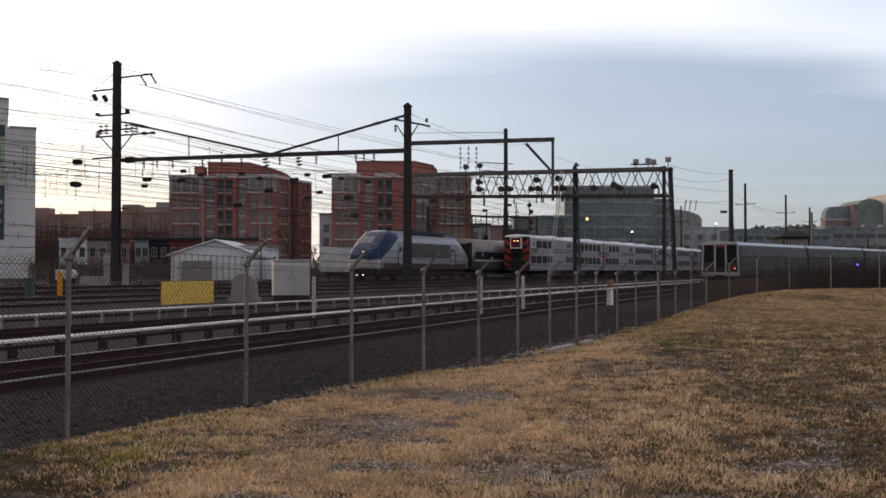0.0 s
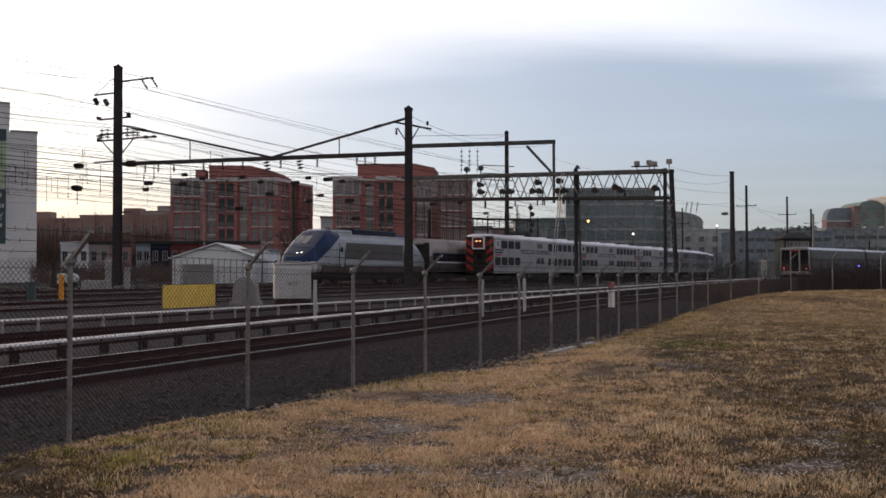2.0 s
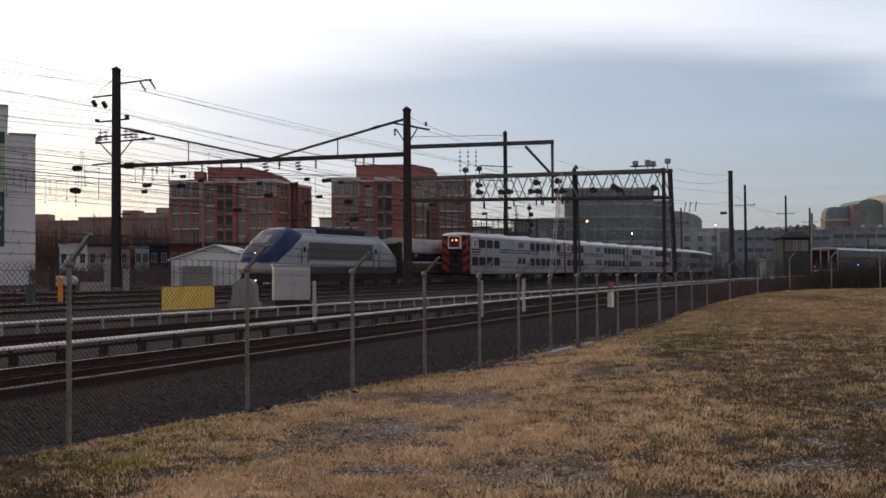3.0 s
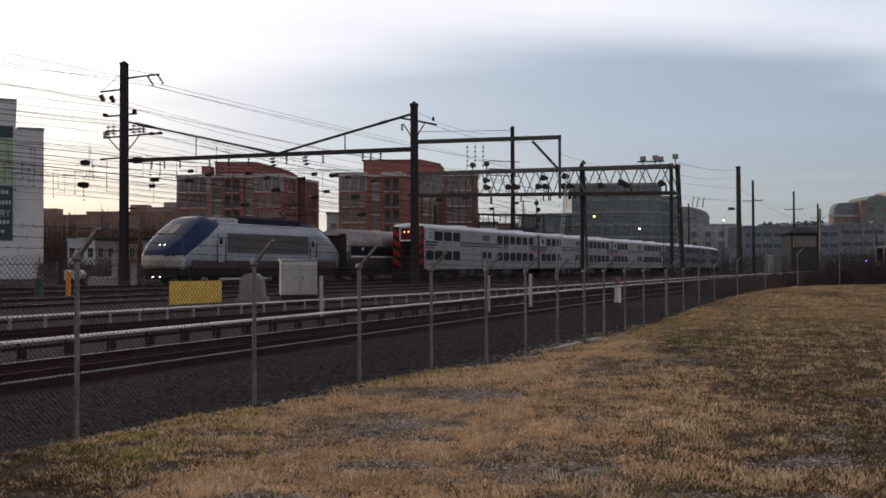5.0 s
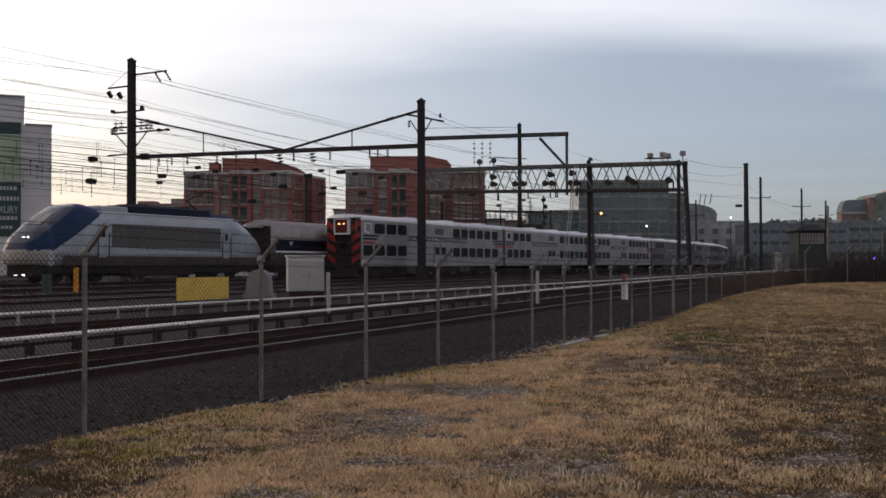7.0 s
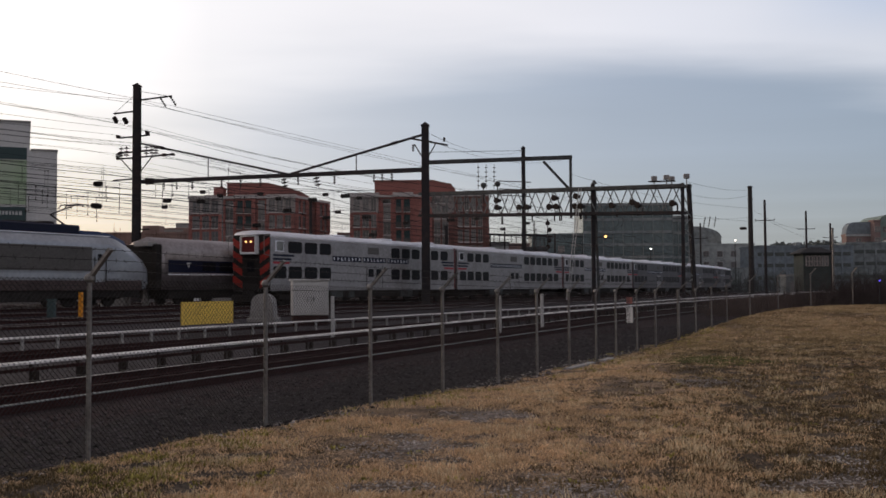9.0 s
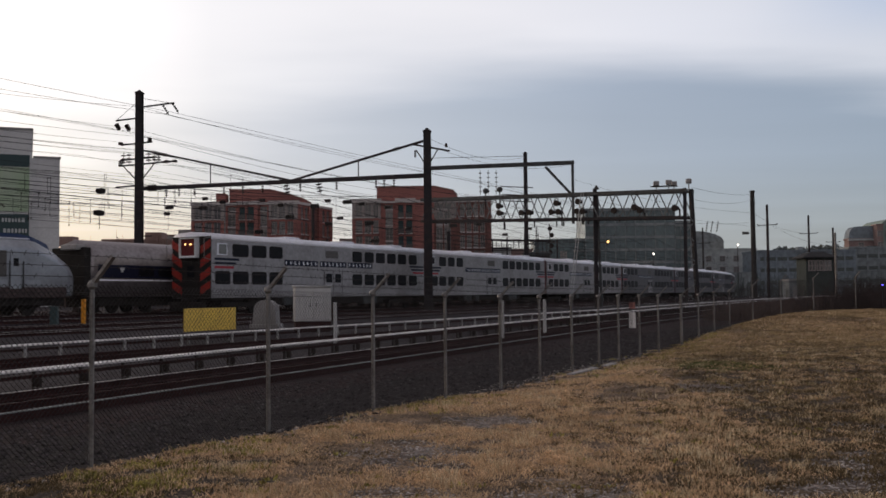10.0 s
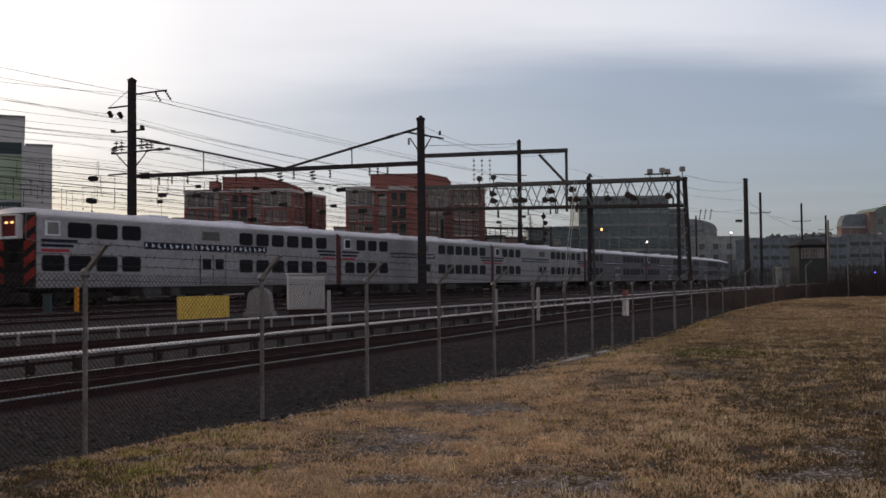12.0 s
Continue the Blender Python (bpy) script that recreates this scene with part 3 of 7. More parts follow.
def build_ground():
    xs, ys = spaced(-3200, 3200, -14, 34, 0.35), spaced(-3000, 3600, 3, 60, 0.35)
    verts = [(x, y, ground_z(x, y)) for y in ys for x in xs]
    nx = len(xs)
    faces, mats = [], []
    for j in range(len(ys) - 1):
        for i in range(nx - 1):
            faces.append((j * nx + i, j * nx + i + 1, (j + 1) * nx + i + 1, (j + 1) * nx + i))
            cx, cy = (xs[i] + xs[i + 1]) / 2, (ys[j] + ys[j + 1]) / 2
            d = (fence_d(cx, cy) if -60 < cy < 90 else -50.0) + 0.8 * noise.noise((cx * 0.6, cy * 0.6, 3.0))
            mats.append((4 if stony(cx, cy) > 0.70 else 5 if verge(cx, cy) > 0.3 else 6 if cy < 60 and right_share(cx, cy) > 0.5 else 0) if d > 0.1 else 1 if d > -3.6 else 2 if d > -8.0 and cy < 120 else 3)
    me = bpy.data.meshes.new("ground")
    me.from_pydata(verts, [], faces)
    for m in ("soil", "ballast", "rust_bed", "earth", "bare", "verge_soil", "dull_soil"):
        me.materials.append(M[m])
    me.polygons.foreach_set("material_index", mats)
    me.shade_smooth()
    tagged(new("ground", me), "dry grass bank falling to dark railway ballast", "ground", kind="structure")


build_ground()


# ---- railway tracks ----
def strip(bm, pts, profile):
    """A profile (sideways, up) drawn along points."""
    rings = []
    for i, p in enumerate(pts):
        a, b = pts[max(0, i - 1)], pts[min(len(pts) - 1, i + 1)]
        t = (b - a).normalized()
        side = Vector((t.y, -t.x, 0)).normalized()
        rings.append([p + side * u + Vector((0, 0, v)) for u, v in profile])
    loft(bm, rings)


RAIL = ((-0.07, -0.16), (0.07, -0.16), (0.07, -0.14), (0.012, -0.12), (0.012, -0.04), (0.036, -0.03), (0.036, 0.0), (-0.036, 0.0), (-0.036, -0.03), (-0.012, -0.04), (-0.012, -0.12), (-0.07, -0.14))
HEAD = ((-0.034, -0.002), (0.034, -0.002), (0.034, 0.004), (-0.034, 0.004))


def tie_mesh():
    bm = bmesh.new()
    box(bm, -1.28, 1.28, -0.12, 0.12, -0.30, -0.165, 0.015)
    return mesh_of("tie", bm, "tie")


def main_point(y, off, z):
    x = main_x(y, off)
    w = bend((x + 2 * y) / math.sqrt(5)) / math.sqrt(5)
    return Vector((x - 2 * w, y + w, z))


def metro_line(off, up, y0, y1, step=3.0):
    return [metro(y, off, up) for y in np.arange(y0, y1 + 0.1, step)]


def build_metro_track():
    tr = thing("railway_track", "metro track with worn rails on rust-stained ballast", "track", kind="structure")
    for name, off, mat, lab in (("rail", 0.0, "rail", "polished running surface"), ("rail", 1.5, "rust", "dull running surface")):
        bm = bmesh.new()
        strip(bm, metro_line(off, 0.0, 6, 120), RAIL)
        rail = part(name, bm, "rust", tr, "rust-brown steel rail")
        bm = bmesh.new()
        strip(bm, metro_line(off, 0.0, 6, 120), HEAD)
        part("rail_head", bm, mat, rail, lab)
    me = tie_mesh()
    y = 8.0
    while y < 92:
        p = metro(y, 0.75)
        o = new("tie", me)
        o.parent = tr
        o.matrix_world = Matrix.Translation(p) @ pose(0, 0, 0, 0, 0, -math.degrees(math.atan(slope_x(y))))
        y += 0.66
    # second metro track, farther from the fence
    tr = thing("railway_track", "second metro track with dull rails", "track", kind="structure")
    for off in (0.9, 2.4):
        bm = bmesh.new()
        strip(bm, [far_board(y, off, 0.0) for y in range(22, 62, 3)] + [far_board(y, off, 0.0) for y in range(66, 116, 4)], RAIL)
        part("rail", bm, "rust", tr)


def far_board(y, off, up):
    """Beside the farther cover board, which draws nearer to the first one with distance."""
    if y > 62:
        return metro(y, -3.75 + off, up)
    return Vector((0.645 * y - 31.0 + off * 0.84, y - off * 0.54, metro_z(y) + up))


def build_third_rail(place, y0, y1, dark, label):
    tr = thing("third_rail", label, "third rail", kind="structure")
    bm = bmesh.new()
    strip(bm, [place(y, 0.0, 0.33) for y in np.arange(y0, y1, 2.0)], ((-0.16, -0.05), (0.16, -0.05), (0.16, -0.015), (0.11, 0.0), (-0.11, 0.0), (-0.16, -0.015)))
    part("cover_board", bm, "board", tr, "pale fibreglass cover board")
    bm = bmesh.new()
    strip(bm, [place(y, 0.0, 0.2) for y in np.arange(y0, y1, 2.0)], ((-0.04, -0.07), (0.04, -0.07), (0.04, 0.0), (-0.04, 0.0)))
    part("contact_rail", bm, "rust", tr, "rust-brown contact rail")
    bm = bmesh.new()
    if dark:
        box(bm, -0.06, 0.06, -0.055, 0.055, -0.06, 0.13, 0.02)
        box(bm, -0.10, 0.10, -0.10, 0.10, -0.30, -0.06, 0.02)
        box(bm, -0.17, -0.13, -0.03, 0.03, -0.1, 0.30)
    else:
        box(bm, 0.10, 0.16, -0.05, 0.05, -0.22, 0.29, 0.01)
        box(bm, -0.16, 0.16, -0.05, 0.05, -0.26, -0.16, 0.01)
    me = mesh_of("bracket", bm, "insul" if dark else "concrete")
    y = y0 + 0.5
    while y < y1:
        o = new("bracket", me)
        o.parent = tr
        a, b = place(y, 0, 0), place(y + 1, 0, 0)
        o.matrix_world = Matrix.Translation(a) @ pose(0, 0, 0, 0, 0, -math.degrees(math.atan2(b.x - a.x, b.y - a.y)))
        y += 1.1 if dark else 0.97


MAIN_TRACKS = ((-8.0, 0.45), (-4.5, 0.55), (1.5, 0.65), (5.4, 0.80), (9.5, 0.80), (13.5, 0.80), (17.6, 0.80))


def build_main_tracks():
    bm0 = bmesh.new()
    box(bm0, -1.28, 1.28, -0.12, 0.12, -0.30, -0.165)
    me = mesh_of("tie", bm0, "under")
    for k, (off, z) in enumerate(MAIN_TRACKS):
        tr = thing("railway_track", "main line track with worn steel rails", "track", kind="structure", group="main line tracks")
        for s in (-0.75, 0.75):
            bm = bmesh.new()
            strip(bm, [main_point(y, off + s, z) for y in (16, 60, 120, 160, 175, 190, 205, 220, 235)], RAIL)
            rail = part("rail", bm, "rust", tr)
            bm = bmesh.new()
            strip(bm, [main_point(y, off + s, z) for y in (16, 60, 120, 160, 175, 190, 205, 220, 235)], HEAD)
            part("rail_head", bm, "rail", rail, "polished running surface")
        bm = bmesh.new()
        strip(bm, [main_point(y, off, z - 0.16) for y in (14, 60, 120, 160, 175, 190, 205, 220, 235)], ((-2.0, -0.5), (2.0, -0.5), (1.5, 0.0), (-1.5, 0.0)))
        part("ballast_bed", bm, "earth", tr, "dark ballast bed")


build_metro_track()
build_third_rail(lambda y, off, up: metro(y, -0.9 + off, up), 8.0, 112.0, True, "third rail under a pale cover board on dark brackets")
build_third_rail(far_board, 22.0, 112.0, False, "third rail under a white cover board on pale brackets")
build_main_tracks()


def build_line_strip():
    # added to fit a pale line in the camera's view; the trough is invented
    tr = thing("cable_trough", "low dark strip with a pale edge, placed to fit a line in the camera's view", "cable trough", kind="structure")
    bm = bmesh.new()
    strip(bm, metro_line(2.08, -0.08, 6, 70), ((-0.05, -0.14), (0.05, -0.14), (0.05, 0.0), (-0.05, 0.0)))
    part("trough", bm, "rust", tr)
    bm = bmesh.new()
    strip(bm, metro_line(2.08, -0.08, 6, 70), ((-0.055, 0.002), (0.055, 0.002), (0.055, 0.02), (-0.055, 0.02)))
    part("lid", bm, "lattice", tr, "pale top edge")


build_line_strip()

# ---- chain-link fence ----
POST_Y = [6.9, 9.96, 12.6, 14.94, 17.12, 19.26, 21.14, 22.98, 24.78, 26.3, 28.12, 29.98, 32.6, 34.9, 37.3]
FENCE_H = 1.83


def fence_line():
    """Points of the fence's foot: the posts, then the bend round the crest of the bank."""
    pts = [Vector((fence_x(y), y, fence_z(y))) for y in POST_Y]
    return pts + [Vector((x, y, fence_z(y))) for x, y in BEND[:-1]] + [Vector((x, 54.2 + (x - 36) * 0.03, 0.6)) for x in (39.2, 42.4, 45.6, 48.8)]


def fence_point(y, up=0.0, out=0.0):
    return Vector((fence_x(y) - out, y + out * 0.45, fence_z(y) + up))


def build_fence():
    fence = thing("chain_link_fence", "rusting galvanised chain-link fence with slanted barbed-wire arms", "fence", kind="structure")
    line = fence_line()
    for i, p in enumerate(line):
        q = (line[min(i + 1, len(line) - 1)] - line[max(i - 1, 0)])
        side = Vector((q.y, -q.x, 0)).normalized()  # towards the grass
        top = p + Vector((0, 0, FENCE_H))
        bm = bmesh.new()
        bar(bm, p - Vector((0, 0, 0.4)), top, 0.027 if i != 12 else 0.045, 8)
        post = part("post", bm, "galv", fence)
        bm = bmesh.new()
        beam(bm, top, top + side * 0.29 + Vector((0, 0, 0.29)), 0.05, 0.035)
        ball(bm, top, 0.055)
        part("barb_arm", bm, "galv", post)
    for up, out in ((FENCE_H + 0.08, 0.08), (FENCE_H + 0.18, 0.18), (FENCE_H + 0.28, 0.28), (0.06, 0.0), (FENCE_H * 0.96, 0.0)):
        bm = bmesh.new()
        tube(bm, [p + Vector((out * 0.9, -out * 0.43, up)) for p in line], 0.0035)
        part("line_wire", bm, "wire", fence)
    bm = bmesh.new()
    rnd = random.Random(5)
    for p, q in zip(line[:14], line[1:15]):
        for k in range(24):
            c = p.lerp(q, (k + 0.5) / 24)
            for up in (0.08, 0.18, 0.28):
                a = rnd.uniform(0, 3.14)
                v = Vector((math.cos(a) * 0.02, math.cos(a) * 0.01, math.sin(a) * 0.025))
                o = c + Vector((up * 0.9, -up * 0.43, FENCE_H + up))
                bar(bm, o - v, o + v, 0.003, 3)
    tagged(part("barbs", bm, "wire", fence, "short wire barbs"), kind="stuff")
    verts, faces = [], []

    dist = [0.0]
    for p, q in zip(line, line[1:]):
        dist.append(dist[-1] + (q - p).length)

    def foot(s):
        k = 0
        while k < len(line) - 2 and dist[k + 1] < s:
            k += 1
        return line[k].lerp(line[k + 1], (s - dist[k]) / (dist[k + 1] - dist[k]))

    def netting(s0, s1, pitch, r):
        n, rows = int((s1 - s0) / pitch), int(FENCE_H / pitch)
        for side in (0, 1):
            for i in range(-rows, n):
                # one diagonal wire from the bottom to the top
                u0, v0, u1, v1 = i, 0, i + rows, rows
                if u0 < 0:
                    v0, u0 = -u0, 0
                if u1 > n:
                    v1, u1 = v1 - (u1 - n), n
                if v1 <= v0:
                    continue
                if side:
                    v0, v1 = rows - v0, rows - v1
                base = len(verts)
                for j in range(4):
                    f = j / 3
                    p = foot(s0 + (u0 + (u1 - u0) * f) * pitch)
                    z = p.z + 0.03 + (v0 + (v1 - v0) * f) * pitch
                    for a in (0, 2.094, 4.189):
                        verts.append((p.x + r * math.cos(a), p.y, z + r * math.sin(a)))
                for j in range(3):
                    for c in range(3):
                        q, w = base + j * 3, base + j * 3 + 3
                        faces.append((q + c, q + (c + 1) % 3, w + (c + 1) % 3, w + c))

    netting(0.0, dist[6], 0.06, 0.0027)
    netting(dist[6], dist[-1], 0.085, 0.0026)
    me = bpy.data.meshes.new("wire_netting")
    me.from_pydata(verts, [], faces)
    me.materials.append(M["wire"])
    net = new("wire_netting", me)
    net.parent = fence
    tagged(net, "fine diamond wire netting", kind="stuff")


build_fence()


# ---- trains: built with the leading end at x = 0, the body along +x, the near flank at -y, rails at z = 0 ----
def truck(parent, x, wheelbase=2.6, r=0.46):
    bm = bmesh.new()
    box(bm, x - wheelbase / 2 - 0.6, x + wheelbase / 2 + 0.6, -1.12, 1.12, 0.42, 0.72, 0.05)
    t = part("truck", bm, "under", parent, "grimy wheel truck")
    for s in (-1, 1):
        for side in (-1, 1):
            bm = bmesh.new()
            bar(bm, (x + s * wheelbase / 2, side * 0.68, r), (x + s * wheelbase / 2, side * 0.84, r), r, 16)
            bar(bm, (x + s * wheelbase / 2, side * 0.84, r), (x + s * wheelbase / 2, side * 1.0, r), 0.16, 10)
            part("wheel", bm, "under", t)


def rounded(y, z0, z1, crown, r=0.35, n=4):
    """Half widths and heights of a body section, closed."""
    pts = [(-y, z0), (-y, z1 - r)]
    for i in range(1, n + 1):
        a = math.pi / 2 * i / n
        pts.append((-y + r * (1 - math.cos(a)), z1 - r + r * math.sin(a)))
    pts.append((0, z1 + crown))
    return pts + [(-p[0], p[1]) for p in reversed(pts[:-1])]


def round_corners(x0, x1, z0, z1, r, n=3):
    """An upright rectangle with rounded corners, as (x, z)."""
    out = []
    for cx, cz, a in ((x1 - r, z1 - r, 0), (x0 + r, z1 - r, 90), (x0 + r, z0 + r, 180), (x1 - r, z0 + r, 270)):
        for k in range(n + 1):
            t = radians(a + 90 * k / n)
            out.append((cx + r * math.cos(t), cz + r * math.sin(t)))
    return out


def gallery_car(cab, skin="stainless", name="gallery_car"):
    car = thing(name, ("darker stainless" if skin != "stainless" else "stainless") + " bilevel commuter coach with navy lettering" + (" and a red-striped cab end" if cab else ""), "train car", group="silver commuter train")
    L0, L1, W = (0.0 if cab else 0.15), 25.5, 1.5
    # body with a ribbed lower flank
    bm = bmesh.new()
    sec = [(-W, 0.98), (-W, 1.2), (-W + 0.02, 1.22), (-W + 0.02, 1.5), (-W, 1.52), (-W, 4.36), (-W + 0.05, 4.42)]
    sec = sec + [(-p[0], p[1]) for p in reversed(sec)]
    loft(bm, [[(x, y, z) for y, z in sec] for x in (L0, L1)])
    body = part("body", bm, skin, car, "plain stainless flank")
    bm = bmesh.new()
    for z in (1.66, 1.74, 2.62, 2.72, 2.82):
        box(bm, L0 + 0.05, L1 - 0.05, -W - 0.012, -W + 0.002, z, z + 0.03)
    part("ribs", bm, skin, body)
    bm = bmesh.new()
    prof = [(-W + 0.03, 4.40), (-W + 0.04, 4.52), (-W + 0.22, 4.72), (-0.8, 4.82), (0, 4.86)]
    prof = prof + [(-p[0], p[1]) for p in reversed(prof[:-1])]
    loft(bm, [[(x, y, z) for y, z in prof] for x in (L0 - 0.03, L1 + 0.03)])
    roof = part("roof", bm, "roofwhite", car, "pale curved roof", True)
    for x in (8.0, 14.6, 21.5):
        boxpart("roof_vent", (x, x + 1.5, -0.9, 0.9, 4.78, 4.93), "roofwhite", roof, "", 0.04)
    # windows on the near flank
    uppers = [(1.9, 3.3), (3.72, 5.05), (5.45, 6.7)] + [(x, x + 1.15) for x in (15.0, 16.62, 18.2, 19.8, 21.4, 23.1)]
    lowers = [(0.35, 1.6), (1.95, 3.3), (3.72, 5.05), (5.45, 6.7)] + [(x, x + 1.15) for x in (15.0, 16.62, 18.2, 19.8, 21.4, 23.1)]
    if not cab:
        uppers = [(2.2, 3.3), (3.8, 4.9), (5.4, 6.5)] + uppers[3:]
        lowers = [(0.7, 1.8), (2.2, 3.3), (3.8, 4.9), (5.4, 6.5)] + lowers[4:]
    for z0, z1, xs in ((3.48, 4.13, uppers), (1.82, 2.50, lowers)):
        for a, b in xs:
            bm = bmesh.new()
            loft(bm, [[(x, y, z) for x, z in round_corners(a, b, z0, z1, 0.13)] for y in (-W - 0.018, -W + 0.02)])
            w = part("window", bm, "glass", car, "dark rounded window")
            bm = bmesh.new()
            loft(bm, [[(x, y, z) for x, z in round_corners(a - 0.06, b + 0.06, z0 - 0.06, z1 + 0.06, 0.17)] for y in (-W - 0.010, -W + 0.01)])
            part("window_frame", bm, "under", w)
    side = boxpart("window", (0.62, 1.30, -W - 0.022, -W + 0.02, 3.56, 4.14), "pane" if cab else "glass", car, "small end window")
    boxpart("window_frame", (0.48, 1.36, -W - 0.014, -W + 0.01, 3.50, 4.20), "roofwhite", side, "pale frame")
    for x in (11.41, 12.52, 13.61):
        boxpart("door_seam", (x - 0.02, x + 0.02, -W - 0.026, -W, 1.0, 2.78), "under", car, "dark door seam")
    boxpart("vent_panel", (11.6, 13.1, -W - 0.018, -W + 0.02, 3.62, 4.12), "greyband", car, "grey louvred panel")
    # doors in the middle
    for a, b in ((11.45, 12.5), (12.56, 13.6)):
        door = boxpart("door", (a, b, -W - 0.02, -W + 0.02, 1.0, 2.75), "stainless", car, "sliding side door")
        boxpart("window", (a + 0.16, b - 0.16, -W - 0.03, -W, 1.95, 2.55), "glass", door)
    # stripes at both ends
    for k, mat in enumerate(("navy", "navy", "red")):
        z = 3.26 - k * 0.24
        boxpart("stripe", (0.25, 2.45 - 0.25 * k, -W - 0.02, -W + 0.01, z - 0.07, z + 0.07), mat, car, ("navy" if mat == "navy" else "red") + " stripe")
        boxpart("stripe", (23.2 + 0.25 * k, 25.4, -W - 0.02, -W + 0.01, z - 0.07, z + 0.07), mat, car)
    # the name along the flank
    x, step = 6.98, (0.462 if cab else 0.32)
    for count in (8, 7, 7):
        tile = boxpart("name_tile", (x, x + step * count, -W - 0.018, -W + 0.01, 3.0, 3.38), "navy", car, "navy name strip")
        for k in range(count):
            boxpart("letter_bar", (x + step * (k + 0.26), x + step * (k + 0.46), -W - 0.024, -W, 3.08, 3.30), "roofwhite", tile, "pale letter bar")
            if k % 3:
                boxpart("letter_bar", (x + step * (k + 0.46), x + step * (k + 0.74), -W - 0.024, -W, 3.08 + 0.08 * (k % 2), 3.14 + 0.08 * (k % 2)), "roofwhite", tile)
        x += step * (count + 0.5)
    # underframe
    bm = bmesh.new()
    box(bm, 6.2, 19.5, -1.3, 1.3, 0.5, 0.98, 0.05)
    box(bm, L0 + 0.3, L1 - 0.3, -1.2, 1.2, 0.86, 1.0)
    part("underframe", bm, "under", car, "grimy underfloor equipment")
    for a, b in ((7.0, 8.4), (9.1, 9.9), (16.5, 18.4)):
        boxpart("equipment_box", (a, b, -1.42, -1.1, 0.45, 0.95), "steel_grey", car, "", 0.04)
    for x in (3.3, 22.5):
        truck(car, x)
    if cab:
        # end face, with a dark centre door and red slanted stripes either side
        bm = bmesh.new()
        box(bm, -0.05, 0.03, -W + 0.02, W - 0.02, 1.0, 4.6, 0.04)
        end = part("end_wall", bm, "under", car, "dark end wall")
        for side in (-1, 1):
            for k in range(4):
                bm = bmesh.new()
                z = 1.15 + k * 0.80
                y0, y1 = side * 0.72, side * 1.46
                vs = [bm.verts.new((x, y, zz)) for x in (-0.075, -0.05) for y, zz in ((y0, z), (y1, z + 0.42), (y1, z + 0.86), (y0, z + 0.44))]
                for q in ((0, 1, 2, 3), (7, 6, 5, 4), (0, 4, 5, 1), (1, 5, 6, 2), (2, 6, 7, 3), (3, 7, 4, 0)):
                    bm.faces.new([vs[i] for i in q])
                part("warning_stripe", bm, "safety", end, "reflective red-orange slanted stripe")
        boxpart("end_door", (-0.09, -0.05, -0.45, 0.45, 1.1, 3.1), "under", end)
        boxpart("window", (-0.1, -0.08, -0.28, 0.28, 2.2, 2.85), "glass", end)
        box_bm = bmesh.new()
        box(box_bm, -0.42, -0.02, -0.62, 0.62, 3.32, 3.45, 0.02)
        box(box_bm, -0.42, -0.02, -0.62, -0.56, 3.45, 4.44)
        box(box_bm, -0.42, -0.02, 0.56, 0.62, 3.45, 4.44)
        box(box_bm, -0.42, -0.02, -0.62, 0.62, 4.44, 4.5, 0.02)
        part("headlight_box", box_bm, "housewhite", end, "pale headlight housing")
        boxpart("headlight_panel", (-0.3, -0.2, -0.55, 0.55, 3.45, 4.43), "maroon", end)
        for y in (-0.2, 0.2):
            bm = bmesh.new()
            bar(bm, (-0.36, y, 4.12), (-0.29, y, 4.12), 0.06, 10)
            part("headlight", bm, "lamp_warm", end)
        for side in (-1, 1):
            bm = bmesh.new()
            for a, b in (((-0.1, side * 1.5, 4.5), (-0.55, side * 1.42, 4.45)), ((-0.55, side * 1.42, 4.45), (-0.55, side * 1.42, 3.3)), ((-0.55, side * 1.42, 3.3), (-0.05, side * 1.5, 3.2))):
                bar(bm, a, b, 0.025, 5)
            part("grab_rail", bm, "galv", end)
        bm = bmesh.new()
        box(bm, -0.75, 0.1, -0.16, 0.16, 0.75, 1.0, 0.03)
        box(bm, -0.5, -0.2, -1.3, 1.3, 0.25, 0.75, 0.05)
        part("coupler", bm, "under", end)
    else:
        bm = bmesh.new()
        box(bm, -0.12, 0.16, -0.62, 0.62, 1.1, 3.3, 0.03)
        part("gangway", bm, "under", car)
    bm = bmesh.new()
    box(bm, L1, L1 + 0.42, -1.42, 1.42, 1.05, 4.5)
    part("end_wall", bm, "maroon", car, "dark maroon end bellows")
    return car


